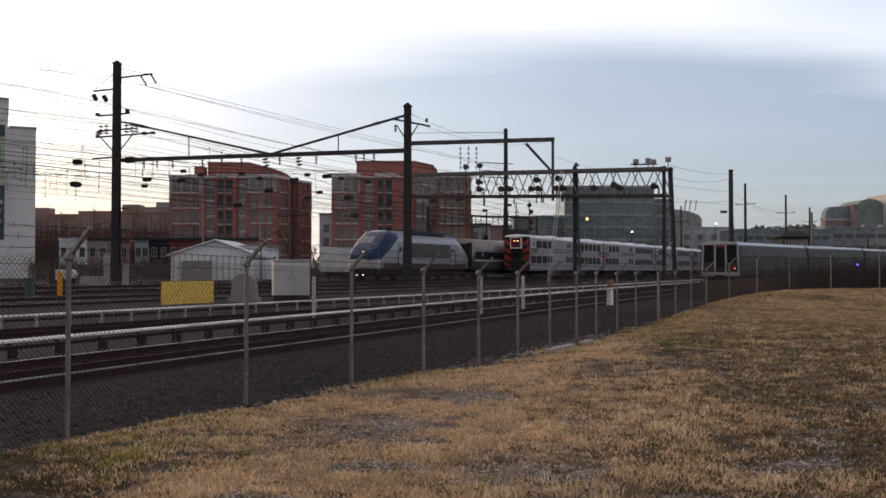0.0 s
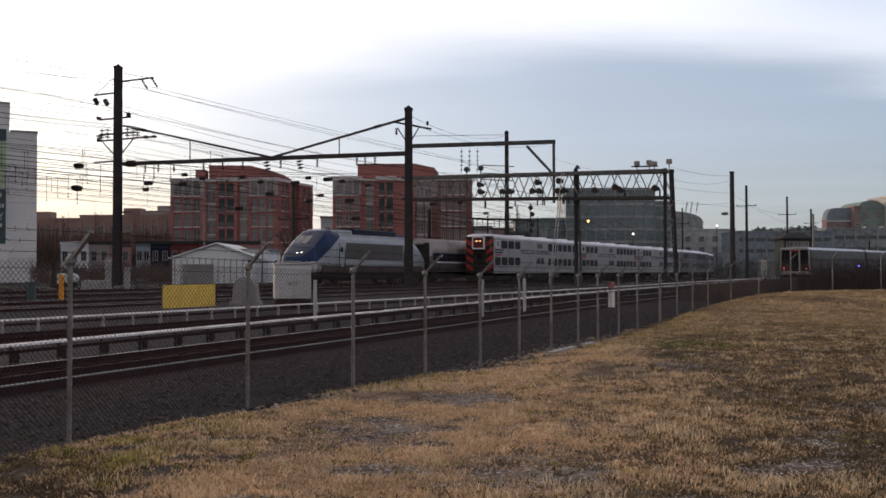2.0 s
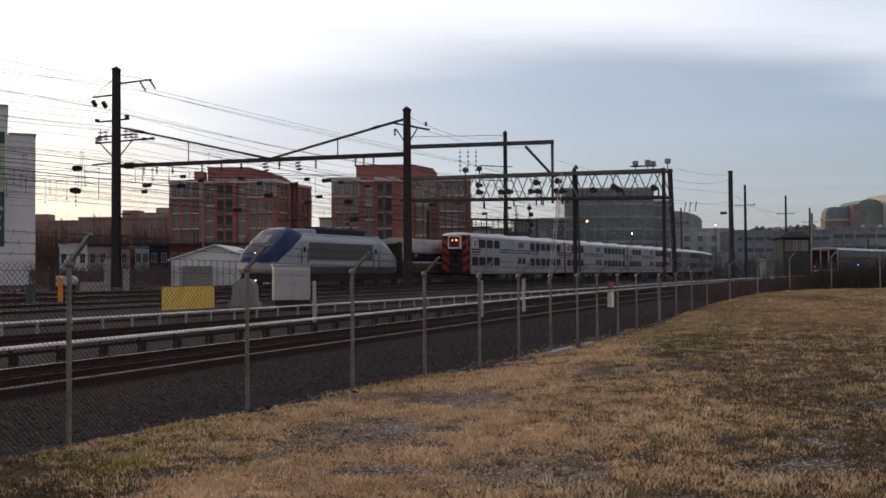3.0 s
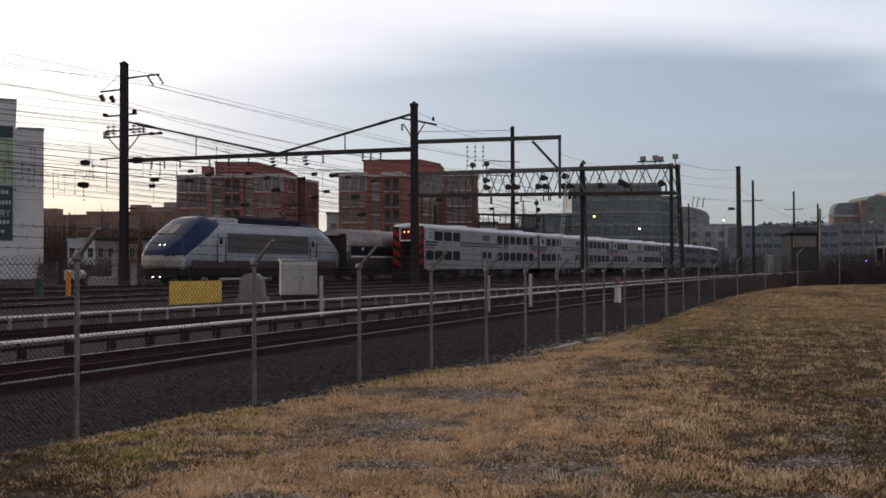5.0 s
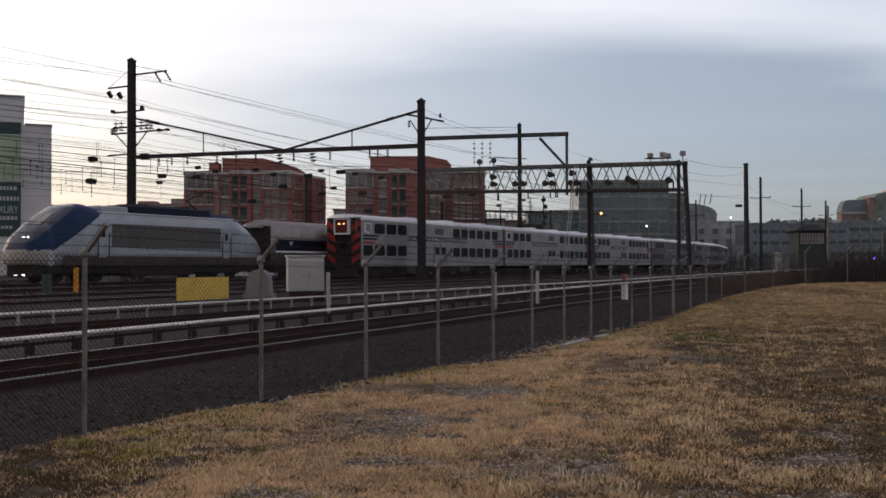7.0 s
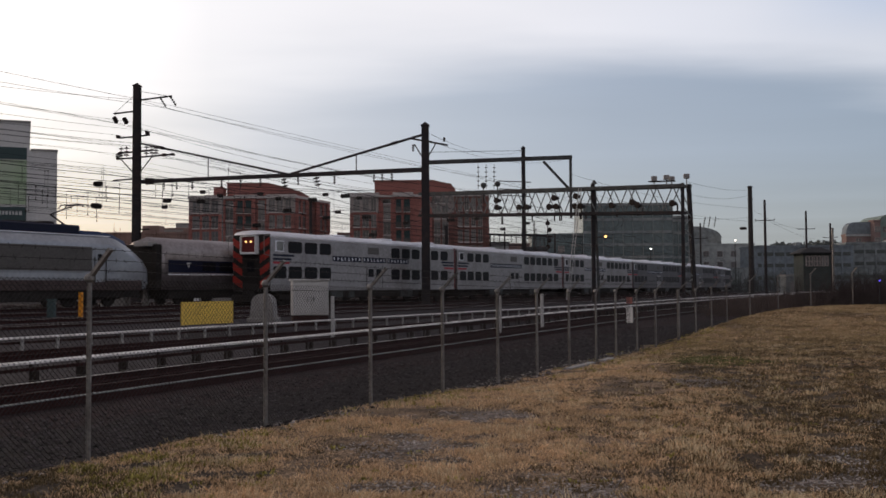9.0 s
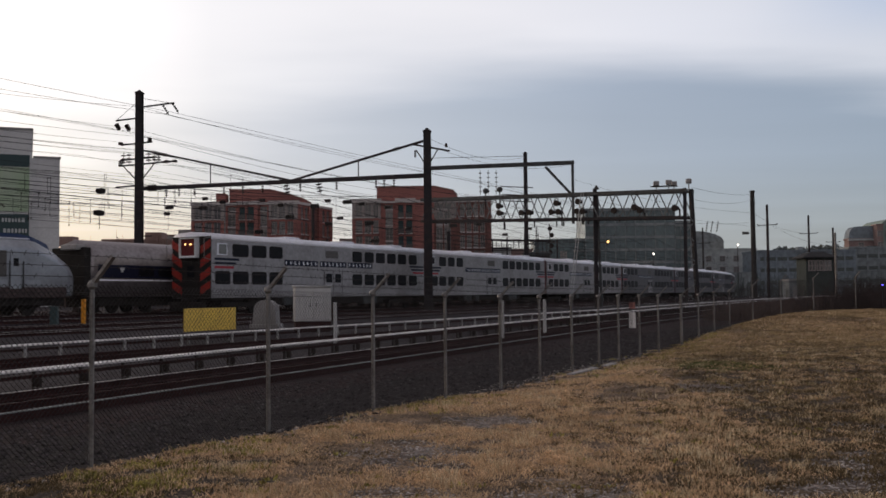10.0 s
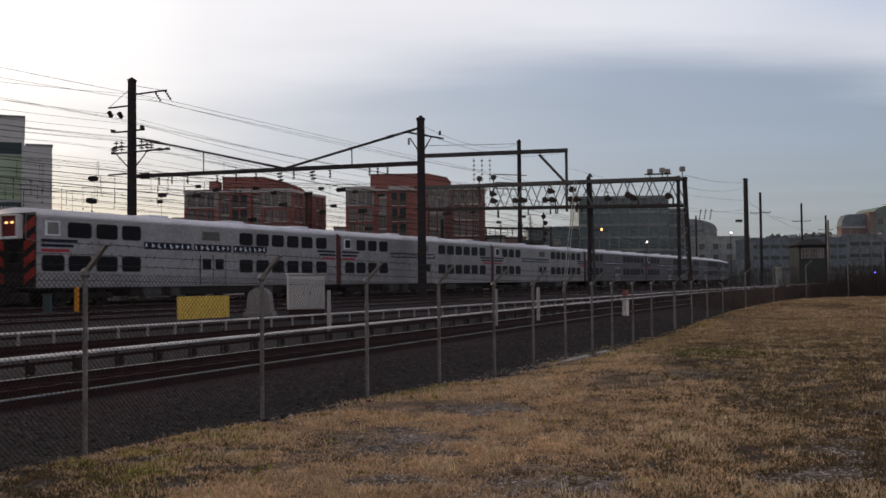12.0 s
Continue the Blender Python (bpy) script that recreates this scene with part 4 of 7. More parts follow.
def power_car(name="power_car"):
    car = thing(name, "silver and blue streamlined electric power car with head lamps lit", "locomotive", group="streamlined express train")
    W = 1.55
    # stations along the body: x, half width, underside, roof height
    st = np.array([(0.85, 0.95, 1.06, 1.95), (0.95, 1.08, 1.02, 2.2), (1.25, 1.24, 0.98, 2.62), (1.7, 1.34, 0.96, 3.0), (2.3, 1.43, 0.95, 3.46), (2.95, 1.50, 0.95, 3.88), (3.6, W, 0.95, 4.26), (4.5, W, 0.95, 4.45), (5.6, W, 0.95, 4.45), (16.6, W, 0.95, 4.42), (17.5, W, 0.95, 4.25), (18.6, W, 0.98, 3.75), (19.7, W - 0.1, 1.0, 3.05)])
    xs = [0.85, 0.9, 0.95] + [0.2 * i for i in range(5, 37)] + [9.0, 12.0, 15.0, 16.6, 17.1, 17.5, 18.0, 18.6, 19.2, 19.7]

    def ring(x):
        w, z0, z1 = (float(np.interp(x, st[:, 0], st[:, k])) for k in (1, 2, 3))
        pts = [(-w * 0.93, z0), (-w, z0 + 0.2), (-w, z0 + 0.45 * (z1 - z0))]
        ze = z0 + 0.45 * (z1 - z0)
        for i in range(1, 13):
            a = math.pi / 2 * i / 12
            ry, rz = -w * math.cos(a) ** 0.52, ze + (z1 - ze) * math.sin(a) ** 0.80
            # behind the cab the flank stands upright to a shoulder, then leans in to the flat roof
            if i <= 5:
                cy, cz = -w, ze + (z1 - 0.95 - ze) * i / 5
            elif i <= 9:
                cy, cz = -w * (1 - 0.24 * (i - 5) / 4), z1 - 0.95 + 0.52 * (i - 5) / 4
            else:
                cy, cz = -w * 0.76 * (12 - i) / 3, z1 - 0.43 + 0.10 * (i - 9) / 3
            k = smoothstep(x, 4.2, 6.2)
            pts.append((ry + (cy - ry) * k, rz + (cz - rz) * k))
        pts[-1] = (0, z1 - 0.33 * smoothstep(x, 4.2, 6.2))
        return [(x, y, z) for y, z in pts + [(-p[0], p[1]) for p in reversed(pts[:-1])]]

    bm = bmesh.new()
    loft(bm, [ring(x) for x in xs])
    for co, no in (((0, 0, 1.5), (-0.70, 0, 1)), ((0, 0, 0.41), (-0.63, 0, 1)), ((0, 0, 1.8), (0, 0, 1)), ((2.0, 0, 0), (1, 0, 0)), ((7.2, 0, 0), (1, 0, 0))):
        front = [f for f in bm.faces if f.calc_center_median().x < 7.6]
        geom = {e for f in front for e in f.edges} | {v for f in front for v in f.verts} | set(front)
        bmesh.ops.bisect_plane(bm, geom=list(geom), plane_co=co, plane_no=no)
    for f in bm.faces:
        c = f.calc_center_median()
        f.material_index = 0
        if c.x < 7.2:
            if c.z > 1.5 + 0.70 * c.x:
                f.material_index = 2
            elif c.z > max(0.41 + 0.63 * c.x, 1.72):
                f.material_index = 1
            elif c.x < 2.0 and c.z < 1.8:
                f.material_index = 3
    part("body", bm, ["silver", "blue", "hood", "cream"], car, "silver body with a blue diagonal band behind a slate nose hood", True)
    boxpart("nose_skirt", (1.15, 2.7, -1.1, 1.1, 0.35, 1.0), "under", car, "dark pilot", 0.08)
    boxpart("roof_fairing", (7.9, 15.0, -1.12, 1.12, 3.95, 4.52), "navy", car, "dark roof fairing over the equipment", 0.08)
    boxpart("front_fairing", (5.6, 7.9, -1.05, 1.05, 3.9, 4.36), "silver", car, "pale roof fairing behind the cab", 0.10)
    for x0, x1, z1 in ((8.6, 9.9, 4.62), (10.6, 12.2, 4.60), (12.9, 13.6, 4.66)):
        boxpart("roof_unit", (x0, x1, -0.7, 0.7, 4.5, z1), "under", car, "dark roof equipment", 0.04)
    bm = bmesh.new()
    loft(bm, [[(x, y, z + dz) for y, dz in ((-1.0, -0.25), (1.0, -0.25), (0.8, 0.06), (-0.8, 0.06))] for x, z in ((15.0, 4.20), (16.6, 4.20), (17.5, 4.08), (18.5, 3.72))])
    part("rear_fairing", bm, "blue", car, "blue fairing sloping down to the rear")
    rail = bmesh.new()
    bar(rail, (5.3, -1.25, 3.98), (17.0, -1.25, 3.98), 0.03, 5)
    part("gutter_rail", rail, "roofwhite", car, "pale gutter rail")
    boxpart("skirt", (2.7, 19.2, -W - 0.02, W + 0.02, 0.92, 1.50), "skirt", car, "grimy lower skirt", 0.04)
    grille = boxpart("grille", (6.1, 15.4, -W - 0.03, -W + 0.4, 2.0, 3.32), "greyband", car, "long grey ventilation grille")
    for i in range(12):
        boxpart("louvre", (6.15, 15.35, -W - 0.045, -W - 0.03, 2.06 + i * 0.1, 2.10 + i * 0.1), "greyband", grille)
    boxpart("pale_band", (4.8, 17.5, -W - 0.015, -W + 0.3, 1.62, 1.86), "silver", car)
    for x in (5.1, 15.65):
        door = boxpart("door", (x, x + 0.62, -W - 0.03, -W + 0.4, 1.4, 3.3), "silver", car, "narrow side door")
        boxpart("window", (x + 0.16, x + 0.46, -W - 0.04, -W, 2.55, 2.95), "glass", door)
        for xx in (x - 0.1, x + 0.72):
            rail = bmesh.new()
            bar(rail, (xx, -W - 0.08, 1.4), (xx, -W - 0.08, 2.8), 0.03, 5)
            part("handrail", rail, "under", door)
    # windscreen halves lie on the sloping hood
    for a, b in ((-0.62, -0.04), (0.04, 0.62)):
        bm = bmesh.new()
        vs = [bm.verts.new(p) for p in ((1.95, a, 3.14), (1.95, b, 3.14), (2.85, b * 0.9, 3.77), (2.85, a * 0.9, 3.77))]
        top = [bm.verts.new(v.co + Vector((-0.03, 0, 0.05))) for v in vs]
        bm.faces.new(top), bm.faces.new(vs[::-1])
        for i in range(4):
            bm.faces.new((vs[i], vs[(i + 1) % 4], top[(i + 1) % 4], top[i]))
        part("windscreen", bm, "pane", car, "sloping windscreen half")
    for y in (-0.66, -0.30, 0.30, 0.66):
        bm = bmesh.new()
        bar(bm, (1.35, y, 2.48), (1.10, y, 2.46), 0.03, 10)
        part("headlight", bm, "lamp_white" if y < 0 else "silver", car)
    for y in (-0.3, 0.3):
        bm = bmesh.new()
        bar(bm, (1.2, y, 0.46), (1.08, y, 0.46), 0.038, 8)
        part("ditch_light", bm, "lamp_white", car)
    bm = bmesh.new()
    box(bm, 1.8, 19.3, -1.3, 1.3, 0.5, 0.98, 0.05)
    part("underframe", bm, "under", car)
    boxpart("fuel_skirt", (7.6, 13.0, -1.45, 1.45, 0.35, 0.92), "under", car, bevel=0.05)
    for x in (4.2, 15.9):
        truck(car, x, 2.85, 0.51)
    # raised current collector near the rear of the roof
    bm = bmesh.new()
    box(bm, 15.1, 16.4, -0.6, 0.6, 4.0, 4.25)
    bar(bm, (15.6, 0, 4.2), (13.9, 0, 5.1), 0.05)
    bar(bm, (13.9, 0, 5.1), (15.5, 0, 5.68), 0.04)
    for x in (15.3, 15.7):
        bar(bm, (x, -0.8, 5.72), (x, 0.8, 5.72), 0.03)
        bar(bm, (x, -0.8, 5.72), (x, -1.0, 5.55), 0.03)
        bar(bm, (x, 0.8, 5.72), (x, 1.0, 5.55), 0.03)
    part("pantograph", bm, "steel", car, "raised current collector")
    return car


def express_coach():
    car = thing("express_coach", "silver express coach with a dark blue window band", "train car", group="streamlined express train")
    W = 1.55
    bm = bmesh.new()
    sec = rounded(W, 0.95, 3.95, 0.22, 0.75, 5)
    loft(bm, [[(x, y, z) for y, z in sec] for x in (0.5, 26.0)])
    part("body", bm, "coach", car, "dull silver body", True)
    boxpart("window_band", (0.75, 25.4, -W - 0.015, -W + 0.02, 2.0, 2.75), "navy", car, "dark blue window band")
    boxpart("pale_stripe", (0.75, 25.4, -W - 0.015, -W + 0.02, 1.84, 1.94), "roofwhite", car, "pale stripe under the windows")
    for x in (1.9, 3.1):
        boxpart("roof_hatch", (x, x + 0.45, -1.32, -1.0, 3.52, 3.72), "under", car, "small dark roof grille")
    boxpart("jumper_box", (-0.35, 0.45, -1.0, 0.2, 3.55, 3.85), "concrete", car, "pale jumper cable box", 0.04)
    for i in range(12):
        boxpart("window", (3.8 + i * 1.6, 5.0 + i * 1.6, -W - 0.025, -W + 0.02, 2.12, 2.65), "glass", car)
    bm = bmesh.new()
    vs = [bm.verts.new(p) for p in ((2.3, -W - 0.03, 2.62), (2.75, -W - 0.03, 2.62), (2.5, -W - 0.03, 2.3))]
    top = [bm.verts.new(v.co + Vector((0, 0.03, 0))) for v in vs]
    bm.faces.new(vs), bm.faces.new(top[::-1])
    for i in range(3):
        bm.faces.new((vs[i], vs[(i + 1) % 3], top[(i + 1) % 3], top[i]))
    part("emblem", bm, "white", car)
    bm = bmesh.new()
    box(bm, 0.0, 0.5, -1.3, 1.3, 1.0, 3.7, 0.05)
    part("gangway", bm, "under", car, "dark ribbed gangway")
    boxpart("underframe", (1.0, 25.0, -1.3, 1.3, 0.4, 0.95), "under", car, bevel=0.05)
    for x in (3.8, 22.6):
        truck(car, x)
    return car


def metro_car(tail):
    car = thing("metro_car", "aluminium metro car with brown window stripe" + (" and red tail lamps" if tail else ""), "train car", group="metro train")
    W = 1.55
    bm = bmesh.new()
    sec = [(-1.42, 0.72), (-W, 1.15), (-W, 2.2), (-1.40, 3.05), (-1.15, 3.26), (0, 3.34)]
    sec = sec + [(-p[0], p[1]) for p in reversed(sec[:-1])]
    rings = [[(x, y * s, z if z > 3 else z) for y, z in sec] for x, s in ((0.12, 0.96), (0.35, 1.0), (22.6, 1.0))]
    loft(bm, rings)
    part("body", bm, "metro", car, "brushed aluminium body with shade put into its colour")
    bm = bmesh.new()
    strip_pts = [(-W - 0.012, 2.0), (-W - 0.012, 2.25), (-1.44, 2.92), (-1.42, 2.92), (-W + 0.02, 2.25), (-W + 0.02, 2.0)]
    loft(bm, [[(x, y, z) for y, z in strip_pts] for x in (0.5, 22.4)])
    part("window_stripe", bm, "brown", car, "dark brown window stripe")
    for i in range(9):
        x = 1.2 + i * 2.4
        bm = bmesh.new()
        q = [(-W - 0.02, 2.1), (-W - 0.02, 2.25), (-1.462, 2.85), (-1.44, 2.85), (-W + 0.01, 2.25), (-W + 0.01, 2.1)]
        loft(bm, [[(xx, y, z) for y, z in q] for xx in (x, x + 1.5)])
        part("window", bm, "glass", car)
    bm = bmesh.new()
    prof = [(-1.42, 3.04), (-1.17, 3.27), (0, 3.36)]
    prof = prof + [(-p[0], p[1]) for p in reversed(prof[:-1])]
    loft(bm, [[(x, y, z) for y, z in prof] for x in (0.1, 22.62)])
    part("roof", bm, "silver", car, "pale roof edge")
    boxpart("underframe", (0.5, 22.2, -1.35, 1.35, 0.35, 0.75), "under", car, bevel=0.05)
    for x in (3.4, 19.2):
        truck(car, x, 2.2, 0.36)
    if tail:
        bm = bmesh.new()
        box(bm, 0.0, 0.16, -1.38, 1.38, 0.75, 1.05, 0.03)
        for y in (-1.42, -0.48, 0.36, 1.32):
            beam(bm, (0.06, y, 0.8), (0.06, y * 0.93, 3.1), 0.1, 0.12)
        box(bm, 0.0, 0.16, -1.2, 1.2, 3.06, 3.22, 0.03)
        end = part("end_frame", bm, "concrete", car, "pale end frame with two mullions")
        boxpart("end_panel", (0.08, 0.18, -1.36, 1.36, 1.0, 1.75), "brown", car)
        for a, b in ((-1.30, -0.55), (0.43, 1.22)):
            boxpart("windscreen", (0.07, 0.17, a, b, 1.75, 3.05), "glass", car)
        boxpart("end_door", (0.07, 0.17, -0.42, 0.3, 0.95, 3.05), "glass", car, "dark end door")
        for y in (-1.1, 0.95):
            bm = bmesh.new()
            bar(bm, (0.09, y, 1.32), (0.04, y, 1.32), 0.05, 10)
            part("tail_lamp", bm, "lamp_red", car)
        boxpart("route_display", (0.05, 0.12, -0.30, 0.18, 2.95, 3.00), "sign_red", car)
        boxpart("coupler", (-0.5, 0.1, -0.2, 0.2, 0.6, 0.85), "under", car, bevel=0.03)
    return car


cab_car = gallery_car(True)
gallery_cars = [cab_car, gallery_car(False)]
# from the fourth car on the coaches take a darker steel colour
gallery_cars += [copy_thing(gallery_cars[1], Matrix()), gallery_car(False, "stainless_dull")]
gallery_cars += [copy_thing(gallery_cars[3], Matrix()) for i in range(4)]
loco = power_car()
coaches = [express_coach()]
coaches += [copy_thing(coaches[0], Matrix()) for i in range(3)]
metro_cars = [metro_car(True), metro_car(False)]
metro_cars += [copy_thing(metro_cars[1], Matrix()) for i in range(2)]


# ---- overhead line ----
U = Vector((1, 2, 0)) / math.sqrt(5)       # along the main line, away from the camera
V = Vector((-2, 1, 0)) / math.sqrt(5)      # across it, to the far side
LINE_TURN = math.degrees(math.atan2(U.y, U.x))


def column(parent, name, foot, top, w=0.5, taper=0.85, mat="steel"):
    """A riveted H column: two flanges and a web."""
    bm = bmesh.new()
    x, y, z = foot
    for a, b, c, d in ((-0.5, 0.5, -0.5, -0.42), (-0.5, 0.5, 0.42, 0.5), (-0.06, 0.06, -0.42, 0.42)):
        loft(bm, [[(x + u * w * k, y + v * w * k, zz) for u, v in ((a, c), (b, c), (b, d), (a, d))] for zz, k in ((z, 1.0), (top, taper))])
    for i in range(int((top - z) / 0.9)):
        zz = z + 0.5 + i * 0.9
        box(bm, x - w * 0.44, x + w * 0.44, y - w * 0.44, y + w * 0.44, zz, zz + 0.04)
    box(bm, x - w * 0.5, x + w * 0.5, y - w * 0.5, y + w * 0.5, top, top + 0.12)
    loft(bm, [[(x + u * s, y + v * s, zz) for u, v in ((-1, -1), (1, -1), (1, 1), (-1, 1))] for zz, s in ((top + 0.12, w * 0.4), (top + 0.35, 0.05))])
    return part(name, bm, mat, parent)


def insulator(parent, a, b, r=0.16, n=4):
    """A string of porcelain discs from a to b."""
    bm = bmesh.new()
    a, b = Vector(a), Vector(b)
    bar(bm, a, b, 0.03, 5)
    d = (b - a).normalized()
    for i in range(n):
        p = a.lerp(b, (i + 0.7) / (n + 0.4))
        bar(bm, p - d * 0.05, p + d * 0.05, r, 8, r * 0.6)
    return part("insulator", bm, "insul", parent)


def rodpart(name, pairs, r, mat, parent, label="", square=0.0):
    bm = bmesh.new()
    for a, b in pairs:
        if square:
            beam(bm, a, b, r * 2, square)
        else:
            bar(bm, a, b, r, 5)
    return part(name, bm, mat, parent, label)


P1, P2 = Vector((-30.4, 91.9, 0.4)), Vector((-2.8, 78.1, 0.4))


def build_portal():
    portal = thing("catenary_portal", "dark riveted steel catenary portal spanning the main line", "catenary portal", kind="structure")
    column(portal, "column", P1, 20.9, 0.72)
    column(portal, "column", P2, 14.6, 0.68)
    a, b = Vector((P1.x, P1.y, 11.9)), Vector((P2.x, P2.y, 11.15))
    rodpart("beam", [(a, b)], 0.16, "steel", portal, "long tubular cross beam", 0.34)
    mid = a.lerp(b, 0.57) + Vector((0, 0, 0.1))
    rodpart("tie_rod", [(Vector((P1.x, P1.y, 15.6)), mid)], 0.09, "steel", portal)
    rodpart("tie_rod", [(mid, Vector((P2.x, P2.y, 14.0)))], 0.11, "steel", portal)
    for f, zz in ((0.28, 13.6), (0.79, 12.7)):
        p = a.lerp(b, f)
        rodpart("hanger", [(p, Vector((p.x, p.y, zz)))], 0.05, "steel", portal)
    insulator(portal, a.lerp(b, 0.035), a.lerp(b, 0.075), 0.34, 3)
    q1, q2 = Vector((P1.x, P1.y, 15.6)), mid
    insulator(portal, q1.lerp(q2, 0.16), q1.lerp(q2, 0.2), 0.17, 3)
    q1, q2 = mid, Vector((P2.x, P2.y, 14.0))
    insulator(portal, q1.lerp(q2, 0.76), q1.lerp(q2, 0.82), 0.17, 3)
    # cross arms on the far column; each: height, reach to the far side, reach to the near side
    for z, far, near in ((19.6, 0.0, 4.3), (18.6, 3.0, 0.0), (16.2, 2.3, 1.6), (14.2, 2.6, 4.6), (14.75, 2.4, 2.0), (12.2, 3.0, 0.0)):
        c = Vector((P1.x, P1.y, z))
        rodpart("cross_arm", [(c + V * far, c - V * near)], 0.06, "steel", portal, "", 0.14)
    for reach, z in ((-2.9, 19.55), (-4.1, 19.6)):
        c = Vector((P1.x, P1.y, z)) + V * reach
        insulator(portal, c, c + Vector((0.62, -0.2, -0.95)), 0.13, 4)
    for reach, z in ((1.7, 18.4), (3.0, 18.6)):
        c = Vector((P1.x, P1.y, z)) + V * reach
        insulator(portal, c + Vector((0, 0, -0.3)), c + Vector((0.42, -0.2, -0.95)), 0.25, 3)
    for reach, z, lift in ((2.0, 14.3, 1.1), (1.3, 14.3, 1.1), (2.4, 14.2, 0.6), (-1.2, 14.3, 1.0), (-1.9, 14.3, 1.0), (-2.4, 14.3, 0.8), (2.4, 16.2, 0.3), (-1.3, 16.2, 0.45), (-3.4, 14.1, 0.25), (-4.4, 14.1, 0.2)):
        c = Vector((P1.x, P1.y, z)) + V * reach
        insulator(portal, c, c + Vector((0, 0, lift)), 0.27, 3)
    for s in (-1.9, 2.0):
        rodpart("brace", [(Vector((P1.x, P1.y, 12.4)), Vector((P1.x, P1.y, 14.15)) + V * s)], 0.06, "steel", portal)
    rodpart("stay", [(Vector((P1.x, P1.y, 20.3)), Vector((P1.x, P1.y, 18.6)) + V * 3.0)], 0.025, "cable", portal)
    rodpart("stay", [(Vector((P1.x, P1.y, 20.5)), Vector((P1.x, P1.y, 19.6)) - V * 4.0)], 0.025, "cable", portal)
    for z in (5.4, 4.2, 7.4):
        rodpart("cross_arm", [(Vector((P1.x, P1.y, z)), Vector((P1.x, P1.y, z)) - V * 1.6)], 0.06, "steel", portal, "", 0.12)
    # near column: one slanting arm with pin insulators
    c = Vector((P2.x, P2.y, 13.25))
    rodpart("cross_arm", [(c + V * 1.4 + Vector((0, 0, 0.5)), c - V * 2.0 - Vector((0, 0, 0.3)))], 0.06, "steel", portal, "", 0.14)
    for s in (-1.0, 1.0):
        rodpart("brace", [(Vector((P2.x, P2.y, 11.8)), c + V * s)], 0.05, "steel", portal)
    for s in (1.1, -1.7):
        insulator(portal, c + V * s, c + V * s + Vector((0, 0, -0.6 if s > 0 else 0.35)), 0.12, 3)
    # insulators hung from the beam over the tracks
    for f in (0.11, 0.16, 0.22, 0.33, 0.40, 0.47, 0.55, 0.60, 0.66, 0.72, 0.845, 0.87, 0.90):
        p = a.lerp(b, f)
        big = f in (0.66, 0.55)
        insulator(portal, p - Vector((0, 0, 0.15)), p + Vector((0.2 if big else 0, 0, -0.9 if not big else -1.1)), 0.30 if big else 0.13, 3)


